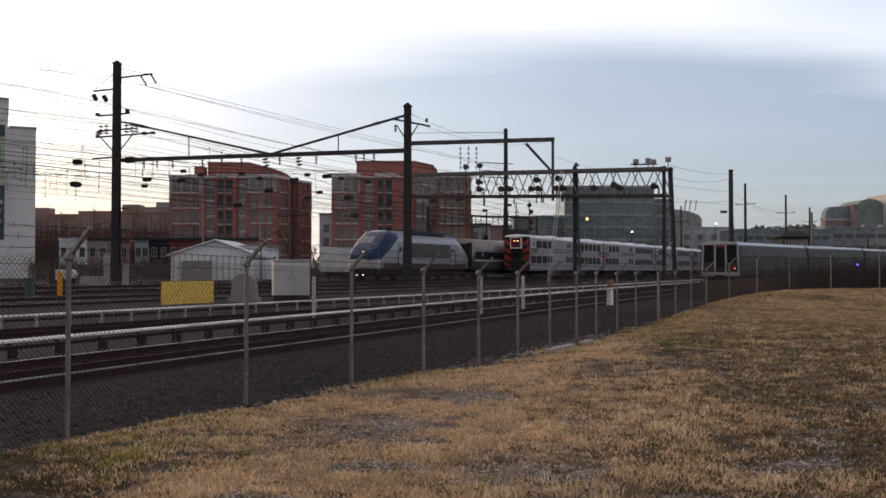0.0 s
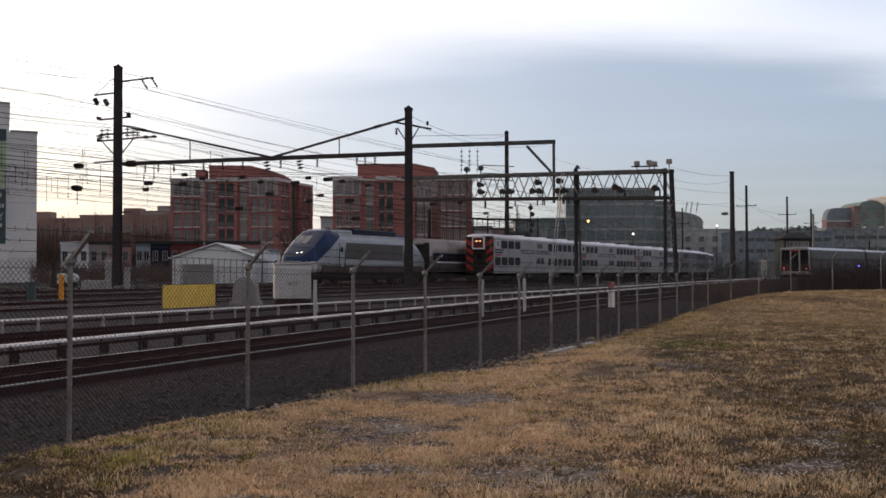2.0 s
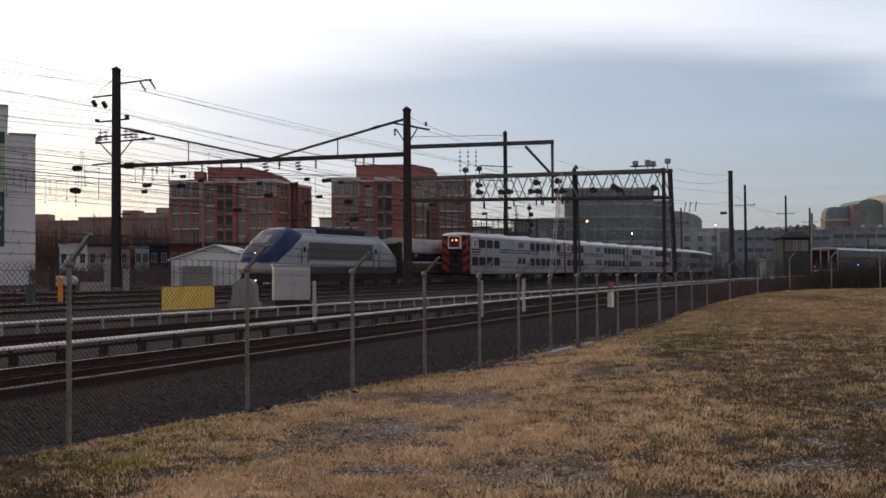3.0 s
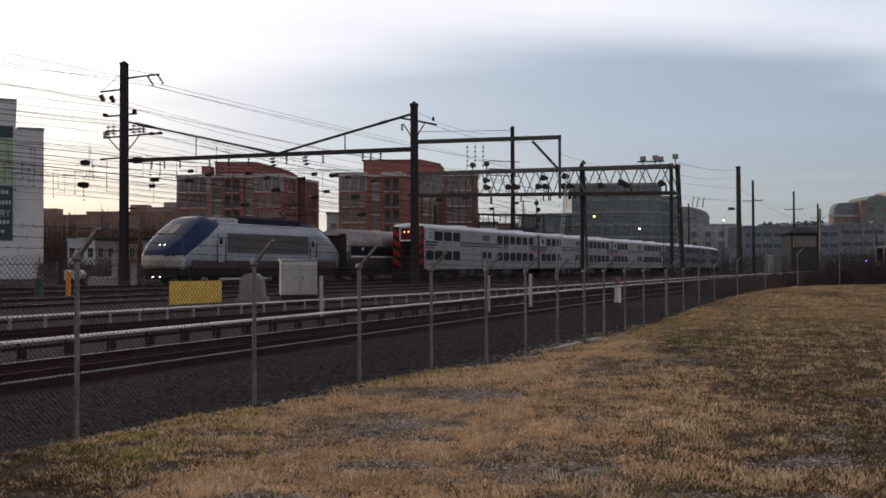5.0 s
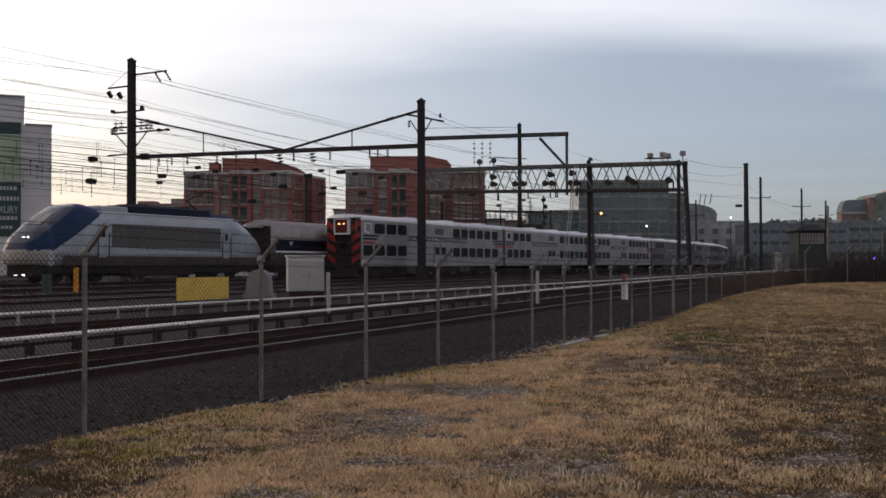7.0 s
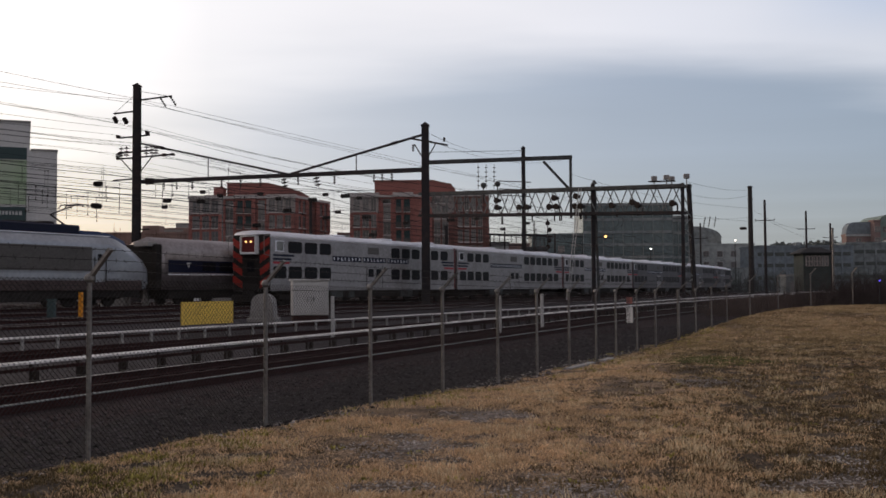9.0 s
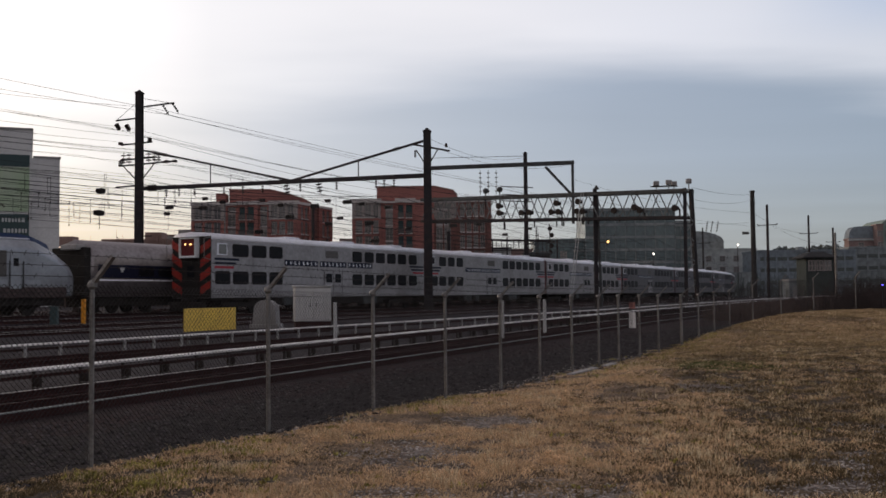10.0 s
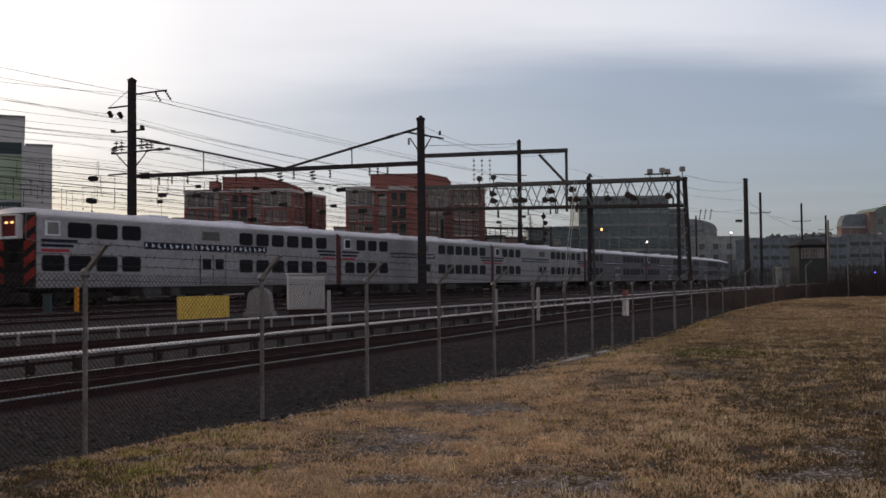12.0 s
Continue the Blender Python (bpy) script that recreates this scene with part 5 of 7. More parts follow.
def build_wires():
    s0 = 68.6

    def run(bm, base, z, sag, r, ss, near_sag=0.0):
        """A wire beside the line: base is its point at s0; it sags between supports."""
        pts = []
        for sa, sb in zip(ss, ss[1:]):
            for i in range(12):
                f = i / 12
                p = base + U * (sa + (sb - sa) * f - s0)
                p = p + V * bend(p.dot(U))
                drop = (near_sag if near_sag and sa < s0 else sag) * 4 * f * (1 - f)
                pts.append(Vector((p.x, p.y, z - drop)))
        tube(bm, pts, r)

    supports = (-12.0, s0, 143.0, 218.0, 300.0)
    # power lines on the far column
    for reach, z, sag, r in ((-2.9, 18.7, 0.08, 0.02), (-4.1, 18.75, 0.12, 0.02), (1.7, 17.5, 0.6, 0.02), (3.0, 17.7, 0.6, 0.02), (0.3, 19.7, 0.5, 0.02), (7.5, 15.6, 1.0, 0.014), (9.0, 12.9, 0.9, 0.014), (12.5, 12.0, 0.9, 0.014), (13.5, 10.8, 0.8, 0.014), (-7.0, 11.6, 0.6, 0.014), (2.0, 15.4, 1.2, 0.018), (1.3, 15.4, 1.3, 0.018), (-1.2, 15.3, 1.2, 0.018), (-1.9, 15.3, 1.3, 0.018), (2.4, 16.5, 1.3, 0.018), (-1.3, 16.6, 1.3, 0.018), (0.5, 17.6, 1.1, 0.018), (0.5, 13.0, 1.0, 0.018), (-6.0, 14.3, 0.9, 0.015), (-8.5, 13.2, 1.1, 0.015), (5.0, 13.4, 0.8, 0.015), (6.5, 12.3, 1.0, 0.015), (8.0, 11.4, 0.9, 0.015), (10.0, 14.2, 1.2, 0.015), (-5.0, 12.4, 0.5, 0.015), (11.0, 9.6, 0.7, 0.015), (4.0, 10.3, 0.4, 0.015)):
        bm = bmesh.new()
        run(bm, Vector((P1.x, P1.y, 0)) + V * reach, z, sag, r, supports, {-2.9: 1.2, -4.1: 0.5, 0.3: 2.3, 1.7: 0.2, 3.0: 0.35}.get(reach, 0.0))
        tagged(part("power_line", bm, "cable"), "thin dark power line strung along the railway", "power line", "power lines")
    # contact wires over the tracks: carrier, auxiliary, contact wire and droppers
    for k, (off, zt) in enumerate(MAIN_TRACKS):
        if off < -4:
            continue
        base = Vector((main_x(0, off), 0, 0))
        base = base - U * base.dot(U) + U * s0
        line = thing("contact_line", "overhead contact line with carrier wire and droppers", "contact line", group="contact lines")
        zc, zm, sag = zt + 6.3, zt + 9.0, 1.9
        for name, z, sg, r in (("carrier_wire", zm, sag, 0.022), ("auxiliary_wire", zc + 0.35, 0.05, 0.016), ("contact_wire", zc, 0.02, 0.018)):
            bm = bmesh.new()
            run(bm, base, z, sg, r, supports)
            part(name, bm, "cable", line)
        for sa, sb in zip(supports[:3], supports[1:4]):
            n = 9
            for i in range(1, n):
                f = i / n
                p = base + U * (sa + (sb - sa) * f - s0)
                p = p + V * bend(p.dot(U))
                bm = bmesh.new()
                bar(bm, (p.x, p.y, zc), (p.x, p.y, zm - sag * 4 * f * (1 - f)), 0.014, 3)
                part("dropper", bm, "cable", line)
    # paired section insulators hung in front of the far column
    for x, y, z in ((-31.6, 85, 11.0), (-30.9, 83.5, 10.8), (-31.8, 85, 9.1), (-31.0, 83.5, 8.9)):
        ob = thing("line_insulator", "dark section insulator on an overhead wire", "insulator", group="line insulators")
        p = Vector((x, y, z))
        insulator(ob, p - V * 0.4, p + V * 0.4, 0.24, 4)
        rodpart("dropper", [(p + Vector((0.4, 0, 0)), p + Vector((0.45, 0, 1.5)))], 0.018, "cable", ob)
    for x, y, z in ((-12.1, 80, 9.0), (-7.5, 78, 7.4), (-7.2, 80, 6.1), (-17.5, 84, 7.2), (-14.5, 82, 8.3), (-1.0, 92, 8.1), (-12.6, 92, 8.4), (-9.2, 78, 9.1), (-22.3, 84, 9.3), (-24.6, 82, 9.2)):
        ob = thing("line_insulator", "dark section insulator on an overhead wire", "insulator", group="line insulators")
        p = Vector((x, y, z))
        insulator(ob, p - V * 0.45, p + V * 0.45, 0.2, 4)

    # steady droppers between the wires before the far column, each with a small bead at its ends
    rnd = random.Random(61)
    for i in range(26):
        y = rnd.uniform(72, 90)
        x = rnd.uniform(-0.46, -0.22) * y
        z = rnd.uniform(7.2, 11.4)
        ob = thing("line_dropper", "thin steel dropper with clamps between overhead wires", "dropper", group="line droppers")
        h = rnd.uniform(0.8, 2.3)
        rodpart("rod", [((x, y, z), (x, y, z + h))], 0.017, "cable", ob)
        rodpart("cross_wire", [((x - 0.9, y - 1.8, z + h), (x + 0.9, y + 1.8, z + h))], 0.012, "cable", ob)
        for zz in (z, z + h):
            bm = bmesh.new()
            ball(bm, (x, y, zz), 0.07)
            part("clamp", bm, "insul", ob)
    # pairs of dark insulators on cross wires over the tracks
    for x, y, z in ((-24.2, 80, 8.5), (-21.6, 82, 9.9), (-19.4, 79, 9.3), (-17.0, 83, 9.8), (-14.9, 80, 9.1), (-11.3, 82, 9.6), (-9.9, 79, 7.9), (-8.6, 83, 9.4), (-6.2, 80, 8.8), (-4.6, 82, 7.2), (1.4, 92, 8.2), (4.0, 95, 7.4), (6.4, 96, 8.0), (8.8, 98, 6.8)):
        ob = thing("line_insulator", "dark section insulator on an overhead wire", "insulator", group="line insulators")
        p = Vector((x, y, z))
        insulator(ob, p - V * 0.3, p + V * 0.3, 0.17, 3)
        rodpart("cross_wire", [(p - V * 1.6 + Vector((0, 0, 0.12)), p + V * 1.6 + Vector((0, 0, 0.08)))], 0.014, "cable", ob)

    for x, y, z in ((29.9, 122.0, 9.7), (30.5, 122.0, 9.7), (31.2, 122.0, 9.7)):
        ob = thing("line_insulator", "slanting insulator string hung from a power line", "insulator", group="line insulators")
        insulator(ob, (x - 0.1, y, z - 0.7), (x + 0.15, y, z + 0.7), 0.13, 4)
    for x, y, z in ((35.6, 126.0, 9.1), (36.0, 126.0, 9.1)):
        ob = thing("line_insulator", "dark section insulator on an overhead wire", "insulator", group="line insulators")
        insulator(ob, (x - 0.25, y, z), (x + 0.25, y, z), 0.22, 3)


build_portal()
build_wires()


def build_bracket_portal():
    ob = thing("bracket_mast", "tall dark mast with a long bracket beam", "catenary mast", kind="structure")
    column(ob, "mast", Vector((8.05, 126.6, 0.4)), 19.6, 0.55)
    y = 124.0
    rodpart("beam", [((-4.2, y, 17.6), (14.0, y, 18.1))], 0.2, "steel_grey", ob, "grey bracket beam", 0.5)
    rodpart("hanging_post", [((13.8, y, 18.2), (13.8, y, 10.4))], 0.16, "steel_grey", ob, "", 0.3)
    rodpart("brace", [((10.4, y, 17.6), (13.7, y, 14.0))], 0.14, "steel_grey", ob, "", 0.3)
    rodpart("stay", [((-4.0, y, 18.9), (7.9, y, 19.0))], 0.03, "cable", ob)
    for x in (2.2, 3.2, 4.2):
        insulator(ob, (x, y, 17.3), (x, y, 14.2), 0.2, 5)
    for z in (15.2, 14.2, 13.4):
        rodpart("cross_arm", [((4.8, y, z), (8.8, y, z - 0.2))], 0.06, "steel", ob)


def build_signal_bridge():
    ob = thing("signal_bridge", "dark lattice signal bridge with signal heads and floodlights", "signal bridge", kind="structure")
    R, Q = Vector((19.25, 84.0, 0)), Vector((-4.0, 104.0, 0))
    d = (Q - R)
    n = Vector((-d.y, d.x, 0)).normalized()
    ln = d.length
    d.normalize()

    def at(s, side, z):
        p = R + d * s + n * side
        return Vector((p.x, p.y, z + (0.045 * s if z > 5 else 0)))

    z0, z1 = 8.0, 10.28
    for side in (-0.6, 0.6):
        for z, h in ((z0, 0.26), (z1, 0.30)):
            rodpart("chord", [(at(0, side, z), at(ln, side, z))], 0.13, "steel_grey" if z > 10 else "steel", ob, "", h)
        k = 14
        for i in range(k):
            s = ln * i / k
            rodpart("lattice_bar", [(at(s, side, z0), at(s + ln / k / 2, side, z1))], 0.03, "lattice", ob, "", 0.08)
            rodpart("lattice_bar", [(at(s + ln / k / 2, side, z1), at(s + ln / k, side, z0))], 0.03, "lattice", ob, "", 0.08)
    # legs
    for side in (-0.9, 0.9):
        rodpart("leg", [(at(0.0, side * 1.1, 0.2), at(0.2, side * 0.6, z1 + 0.2))], 0.14, "steel", ob, "", 0.3)
    for i in range(9):
        za, zb = 0.8 + i * 0.85, 1.65 + i * 0.85
        s = 1 if i % 2 else -1
        rodpart("lattice_bar", [(at(0.05, s * 1.2 * (1 - za / 18), za), at(0.1, -s * 1.2 * (1 - zb / 18), zb))], 0.03, "lattice", ob, "", 0.08)
    mid = ln * 0.305
    rodpart("leg", [(at(mid, 0.25, 0.2), at(mid, 0.25, z1 + 0.4))], 0.17, "steel", ob, "", 0.4)
    rodpart("leg", [(at(mid, -0.6, 0.2), at(mid, -0.1, z1))], 0.08, "steel_grey", ob, "", 0.2)
    bm = bmesh.new()
    c = at(mid, 0.0, z1 + 0.45)
    bar(bm, c, c + Vector((0, 0, 0.35)), 0.3, 8, 0.05)
    part("finial", bm, "steel_grey", ob)
    rodpart("leg", [(at(ln, 0, 0.2), at(ln, 0, z1 + 0.2))], 0.15, "steel", ob, "", 0.3)
    ladder = rodpart("ladder", [(at(mid + 2.4, 0.75, 0.6), at(mid + 0.9, 0.75, z1)), (at(mid + 2.4, 1.15, 0.6), at(mid + 0.9, 1.15, z1))], 0.035, "white", ob, "pale access ladder")
    for i in range(14):
        f = (i + 0.5) / 14
        p = at(mid + 2.4 - 1.5 * f, 0.75, 0.0)
        q = at(mid + 2.4 - 1.5 * f, 1.15, 0.0)
        z = 0.6 + (z1 + 0.3 - 0.6) * f
        rodpart("rung", [((p.x, p.y, z), (q.x, q.y, z))], 0.02, "white", ladder)
    # signal heads
    for s, z in ((1.0, 9.1), (4.4, 9.0), (4.9, 9.25), (7.0, 9.0), (10.3, 9.0), (10.9, 9.0), (10.8, 9.9), (13.0, 9.0), (13.8, 9.0), (13.2, 9.8), (17.3, 9.0), (16.4, 9.0), (20.0, 9.0), (20.1, 9.7)):
        bm = bmesh.new()
        p = at(s, 0.0, z - 0.32)
        nn = n if (n.y < 0) else -n
        bar(bm, p + nn * 0.75, p + nn * 0.95, 0.28, 12)
        bar(bm, p + nn * 0.3, p + nn * 0.75, 0.18, 8)
        box(bm, p.x - 0.06, p.x + 0.06, p.y - 0.06, p.y + 0.06, z0, z - 0.32)
        part("signal_head", bm, "insul", ob, "round dark signal head")
    # floodlights on the roof chord
    for s, z in ((0.1, 11.1), (1.5, 11.0), (2.0, 11.15), (3.2, 11.15)):
        bm = bmesh.new()
        p = at(s, 0.0, z)
        box(bm, p.x - 0.24, p.x + 0.24, p.y - 0.15, p.y + 0.15, z - 0.2, z + 0.22, 0.05)
        box(bm, p.x - 0.04, p.x + 0.04, p.y - 0.04, p.y + 0.04, z1, z - 0.15)
        part("floodlight", bm, "concrete", ob)
    rodpart("walkway", [(at(1.3, 0, 10.75), at(3.6, 0, 10.75))], 0.3, "steel", ob, "", 0.08)
    for s, z in ((20.6, 12.0), (22.4, 12.0)):
        p = at(s, 0.0, z)
        bm = bmesh.new()
        bar(bm, (p.x, p.y, z1), (p.x, p.y, z), 0.06)
        ball(bm, (p.x, p.y, z), 0.3)
        part("floodlight", bm, "steel_grey", ob)


build_bracket_portal()
build_signal_bridge()


def build_masts():
    # x, y, top, radius, material, crossarms
    for x, y, top, r, mat, arms in ((37.9, 130, 14.9, 0.38, "timber", 0), (45.9, 150, 14.8, 0.24, "steel", 1), (59.0, 170, 14.6, 0.22, "steel", 1), (44.8, 120, 8.7, 0.17, "galv", 0), (48.2, 200, 14.6, 0.2, "steel", 1), (79.8, 215, 15.3, 0.26, "steel", 1), (101.0, 235, 9.0, 0.2, "steel", 0), (-12.3, 80.5, 9.2, 0.16, "steel", 1), (-25.5, 105, 12.0, 0.10, "galv", 0), (-15.1, 82, 5.7, 0.07, "galv", 1), (14.2, 150, 10.0, 0.16, "steel", 2), (-1.65, 108.5, 8.6, 0.25, "steel", 2)):
        ob = thing("utility_pole", ("weathered timber" if mat == "timber" else "slim grey steel" if mat == "galv" else "dark steel") + " line pole beside the tracks", "utility pole", group="line poles")
        bm = bmesh.new()
        bar(bm, (x, y, 0.0), (x, y, top), r, 10, r * 0.75)
        if r > 0.3:
            for z in (top - 1.8, top - 0.2):
                bar(bm, (x, y, z), (x, y, z + 0.12), r * 0.95, 10)
        part("pole", bm, mat, ob)
        for i in range(arms):
            z = top - 3.1 - i * 0.9
            a, b = Vector((x, y, z)) + V * 1.4, Vector((x, y, z)) - V * 1.4
            rodpart("cross_arm", [(a, b)], 0.05, "steel", ob, "", 0.1)
            for p in (a, b):
                insulator(ob, p, p + Vector((0, 0, 0.22)), 0.13, 1)
    # wires that tie the right-hand poles to the signal bridge
    for a, b, sag in (((20.3, 90, 8.0), (37.7, 130, 10.8), 0.2), ((19.3, 84, 10.6), (37.9, 130, 14.4), 0.3), ((19.3, 84, 9.6), (37.9, 130, 13.8), 0.5), ((13.8, 124, 16.0), (37.9, 130, 12.0), 0.8), ((13.8, 124, 14.2), (45.9, 150, 11.4), 0.8), ((37.9, 130, 12.0), (59, 170, 11.6), 0.8), ((-2.8, 78.1, 14.2), (7.9, 124.5, 19.0), 1.0), ((-2.8, 78.1, 13.6), (13.8, 124, 18.0), 1.2), ((45.9, 150, 12.0), (80, 215, 11.6), 1.0)):
        a, b = Vector(a), Vector(b)
        bm = bmesh.new()
        pts = [a.lerp(b, i / 10) - Vector((0, 0, sag * 4 * (i / 10) * (1 - i / 10))) for i in range(11)]
        tube(bm, pts, 0.015)
        tagged(part("power_line", bm, "cable"), "thin dark power line strung along the railway", "power line", "power lines")


build_masts()


def build_switch_yard():
    """Steelwork of the yard's switch station, seen under the signal bridge."""
    ob = thing("switch_gantry", "dark steel switch gantry with insulator posts", "gantry", pose(0, 150, 0.3))
    for x in (4.4, 6.6, 9.4):
        rodpart("post", [((x, 0, -0.3), (x, 0, 10.0 if x > 5 else 9.6))], 0.10, "steel", ob, "", 0.2)
    rodpart("beam", [((4.2, 0, 9.6), (13.2, 0, 9.3))], 0.12, "steel", ob, "", 0.3)
    rodpart("beam", [((4.2, 0, 8.0), (9.6, 0, 7.9))], 0.07, "steel", ob, "", 0.14)
    for x in (5.0, 5.8, 7.6, 8.4):
        insulator(ob, (x, 0, 9.5), (x, 0, 8.3), 0.14, 4)
    ob = thing("transformer_bank", "dark switch station with upright bushings", "transformer", pose(0, 148, 0.3))
    boxpart("tank", (8.9, 13.0, 0, 3, -0.2, 7.6), "steel_grey", ob, "dark ribbed tank", 0.08)
    for i in range(9):
        boxpart("fin", (9.0 + i * 0.45, 9.12 + i * 0.45, -0.25, 0.0, 0.5, 7.2), "steel", ob)
    for x, z in ((9.3, 9.4), (9.9, 10.2), (10.5, 9.8), (10.9, 11.3), (11.3, 10.6), (11.9, 9.6), (12.5, 9.0)):
        insulator(ob, (x, 1.0, 7.5), (x, 1.0, z), 0.17, 5)
    rodpart("frame", [((9.2, 1.4, 7.4), (9.2, 1.4, 10.4)), ((11.1, 1.4, 7.4), (11.1, 1.4, 11.6)), ((9.2, 1.4, 9.6), (12.6, 1.4, 9.4))], 0.07, "steel", ob)
    ob = thing("signal_mast", "dark mast with a column of round signal heads", "signal", pose(13.1, 150, 0.3))
    rodpart("mast", [((0, 0, -0.3), (0, 0, 11.9))], 0.08, "steel", ob)
    for z, dx in ((11.2, 0.0), (10.2, 0.25), (9.2, 0.0), (8.6, 0.2), (7.6, 0.0)):
        bm = bmesh.new()
        bar(bm, (dx, -0.1, z), (dx, -0.35, z), 0.36, 12)
        part("signal_head", bm, "insul", ob, "round dark signal head")
    ob = thing("relay_building", "low cream relay building beyond the tracks", "building", pose(0, 200, 0.2))
    boxpart("wall", (5.2, 9.6, 0, 6, 0, 10.6), "far_pale", ob)
    boxpart("roof", (5.0, 9.8, -0.2, 6.2, 10.6, 10.9), "roofdark", ob)
    for x in (6.6, 8.3):
        boxpart("window", (x - 0.5, x + 0.5, -0.04, 0.02, 7.4, 9.2), "pane", ob)


build_switch_yard()


# ---- buildings ----
def window_meshes(w, h, mat="pane", frame="frame"):
    bm = bmesh.new()
    box(bm, -w / 2, w / 2, -0.04, 0.06, 0, h)
    pane = mesh_of("window", bm, mat)
    bm = bmesh.new()
    t = 0.09
    for q in ((-w / 2 - t, -w / 2, -t, h + t), (w / 2, w / 2 + t, -t, h + t), (-w / 2, w / 2, -t, 0), (-w / 2, w / 2, h, h + t), (-0.04, 0.04, 0, h), (-w / 2, w / 2, h * 0.45, h * 0.45 + 0.07)):
        box(bm, q[0], q[1], -0.13, 0.03, q[2], q[3])
    fr = mesh_of("window_frame", bm, frame)
    return pane, fr


def set_windows(parent, meshes, spots, turn=0.0):
    for x, y, z in spots:
        w = new("window", meshes[0])
        w.parent = parent
        w.matrix_basis = pose(x, y, z, 0, 0, turn)
        f = new("window_frame", meshes[1])
        f.parent = w


def facade(house, a, b, bays, floors, fh, foot, crown, grey_top=True, stone="brick"):
    """One street front from a to b in plan, as brick piers, recessed windows, spandrels and pale sills.
    bays: kind and share of the width; p pier, w windows, g grey stair bay, b balconies, v void."""
    a, b = Vector(a), Vector(b)
    ln = (b - a).length
    m = pose(a.x, a.y, 0, 0, 0, math.degrees(math.atan2(b.y - a.y, b.x - a.x)))
    unit = ln / sum(w for k, w in bays)
    top = foot + floors * fh

    def piece(name, dims, mat, label=""):
        ob = boxpart(name, dims, mat, house, label)
        ob.matrix_basis = m
        return ob

    piece("wall", (0, ln, 0.45, 1.0, 0, top), "brick_dark")
    piece("plinth", (0, ln, 0.05, 0.45, 0, foot), stone)
    meshes = {}
    x = 0.0
    for kind, share in bays:
        w = share * unit
        if kind == "p":
            piece("pier", (x, x + w, -0.12 if share > 14 else 0.0, 0.45, foot, top - (fh if grey_top else 0)), stone)
            if grey_top:
                piece("upper_pier", (x, x + w, -0.06 if share > 14 else 0.02, 0.45, top - fh, top), "clad", "grey-brown upper cladding")
        elif kind == "v":
            piece("recess", (x, x + w, 0.40, 0.46, foot, top), "brick_brown", "brown recessed bay")
        else:
            tall = fh - 0.62
            if (kind, share) not in meshes:
                meshes[kind, share] = window_meshes(w - 0.2, tall)
            for k in range(floors):
                z = foot + k * fh + (fh * 0.5 if kind == "g" else 0.0)
                h = min(tall, top - z - 0.35)
                if kind == "b":
                    piece("balcony", (x, x + w, -0.25, 0.45, z, z + 0.16), "band", "pale balcony slab")
                    piece("railing", (x, x + w, -0.24, -0.19, z + 0.22, z + 1.1), "greyband", "grey balcony parapet")
                    # shade of a deep balcony recess, put in as a dark panel
                    piece("balcony_shade_panel", (x + 0.1, x + w - 0.1, 0.36, 0.47, z + 0.16, z + fh - 0.4), "sign", "dark panel for the shade inside the balcony")
                    piece("spandrel", (x, x + w, 0.1, 0.45, z + fh - 0.4, z + fh), "brick")
                    continue
                piece("spandrel", (x, x + w, 0.08, 0.45, z - 0.30 if k else foot, z + 0.16), "clad" if kind == "g" else stone)
                piece("sill", (x - 0.05, x + w + 0.05, -0.10, 0.10, z + 0.12, z + 0.36), "band", "pale stone sill")
                if h > 1.0:
                    o = new("window", meshes[kind, share][0])
                    o.parent = house
                    o.matrix_basis = m @ pose(x + w / 2, 0.30, z + 0.34) @ Matrix.Diagonal((1, 1, h / tall, 1))
                    f = new("window_frame", meshes[kind, share][1])
                    f.parent = o
            piece("spandrel", (x, x + w, 0.06, 0.45, top - 0.32, top), "clad" if grey_top else stone)
        x += w
    piece("parapet", (-0.12, ln + 0.12, -0.2, 1.0, top, top + crown), "band", "pale parapet cladding")


def crown_block(house, outline, y0, y1, label):
    """A brick storey set back on the roof, with its outline (x, z) drawn from y0 to y1, and a dark coping."""
    bm = bmesh.new()
    loft(bm, [[(x, y, z) for x, z in outline] for y in (y0, y1)])
    part("penthouse", bm, "brick", house, label)
    for (xa, za), (xb, zb) in zip(outline[1:-1], outline[2:]):
        if abs(xb - xa) < 0.3:
            continue
        bm = bmesh.new()
        loft(bm, [[(xa - 0.1, y, za), (xb + 0.1, y, zb), (xb + 0.1, y, zb + 0.2), (xa - 0.1, y, za + 0.2)] for y in (y0 - 0.15, y1 + 0.1)])
        part("coping", bm, "brick_dark", house)


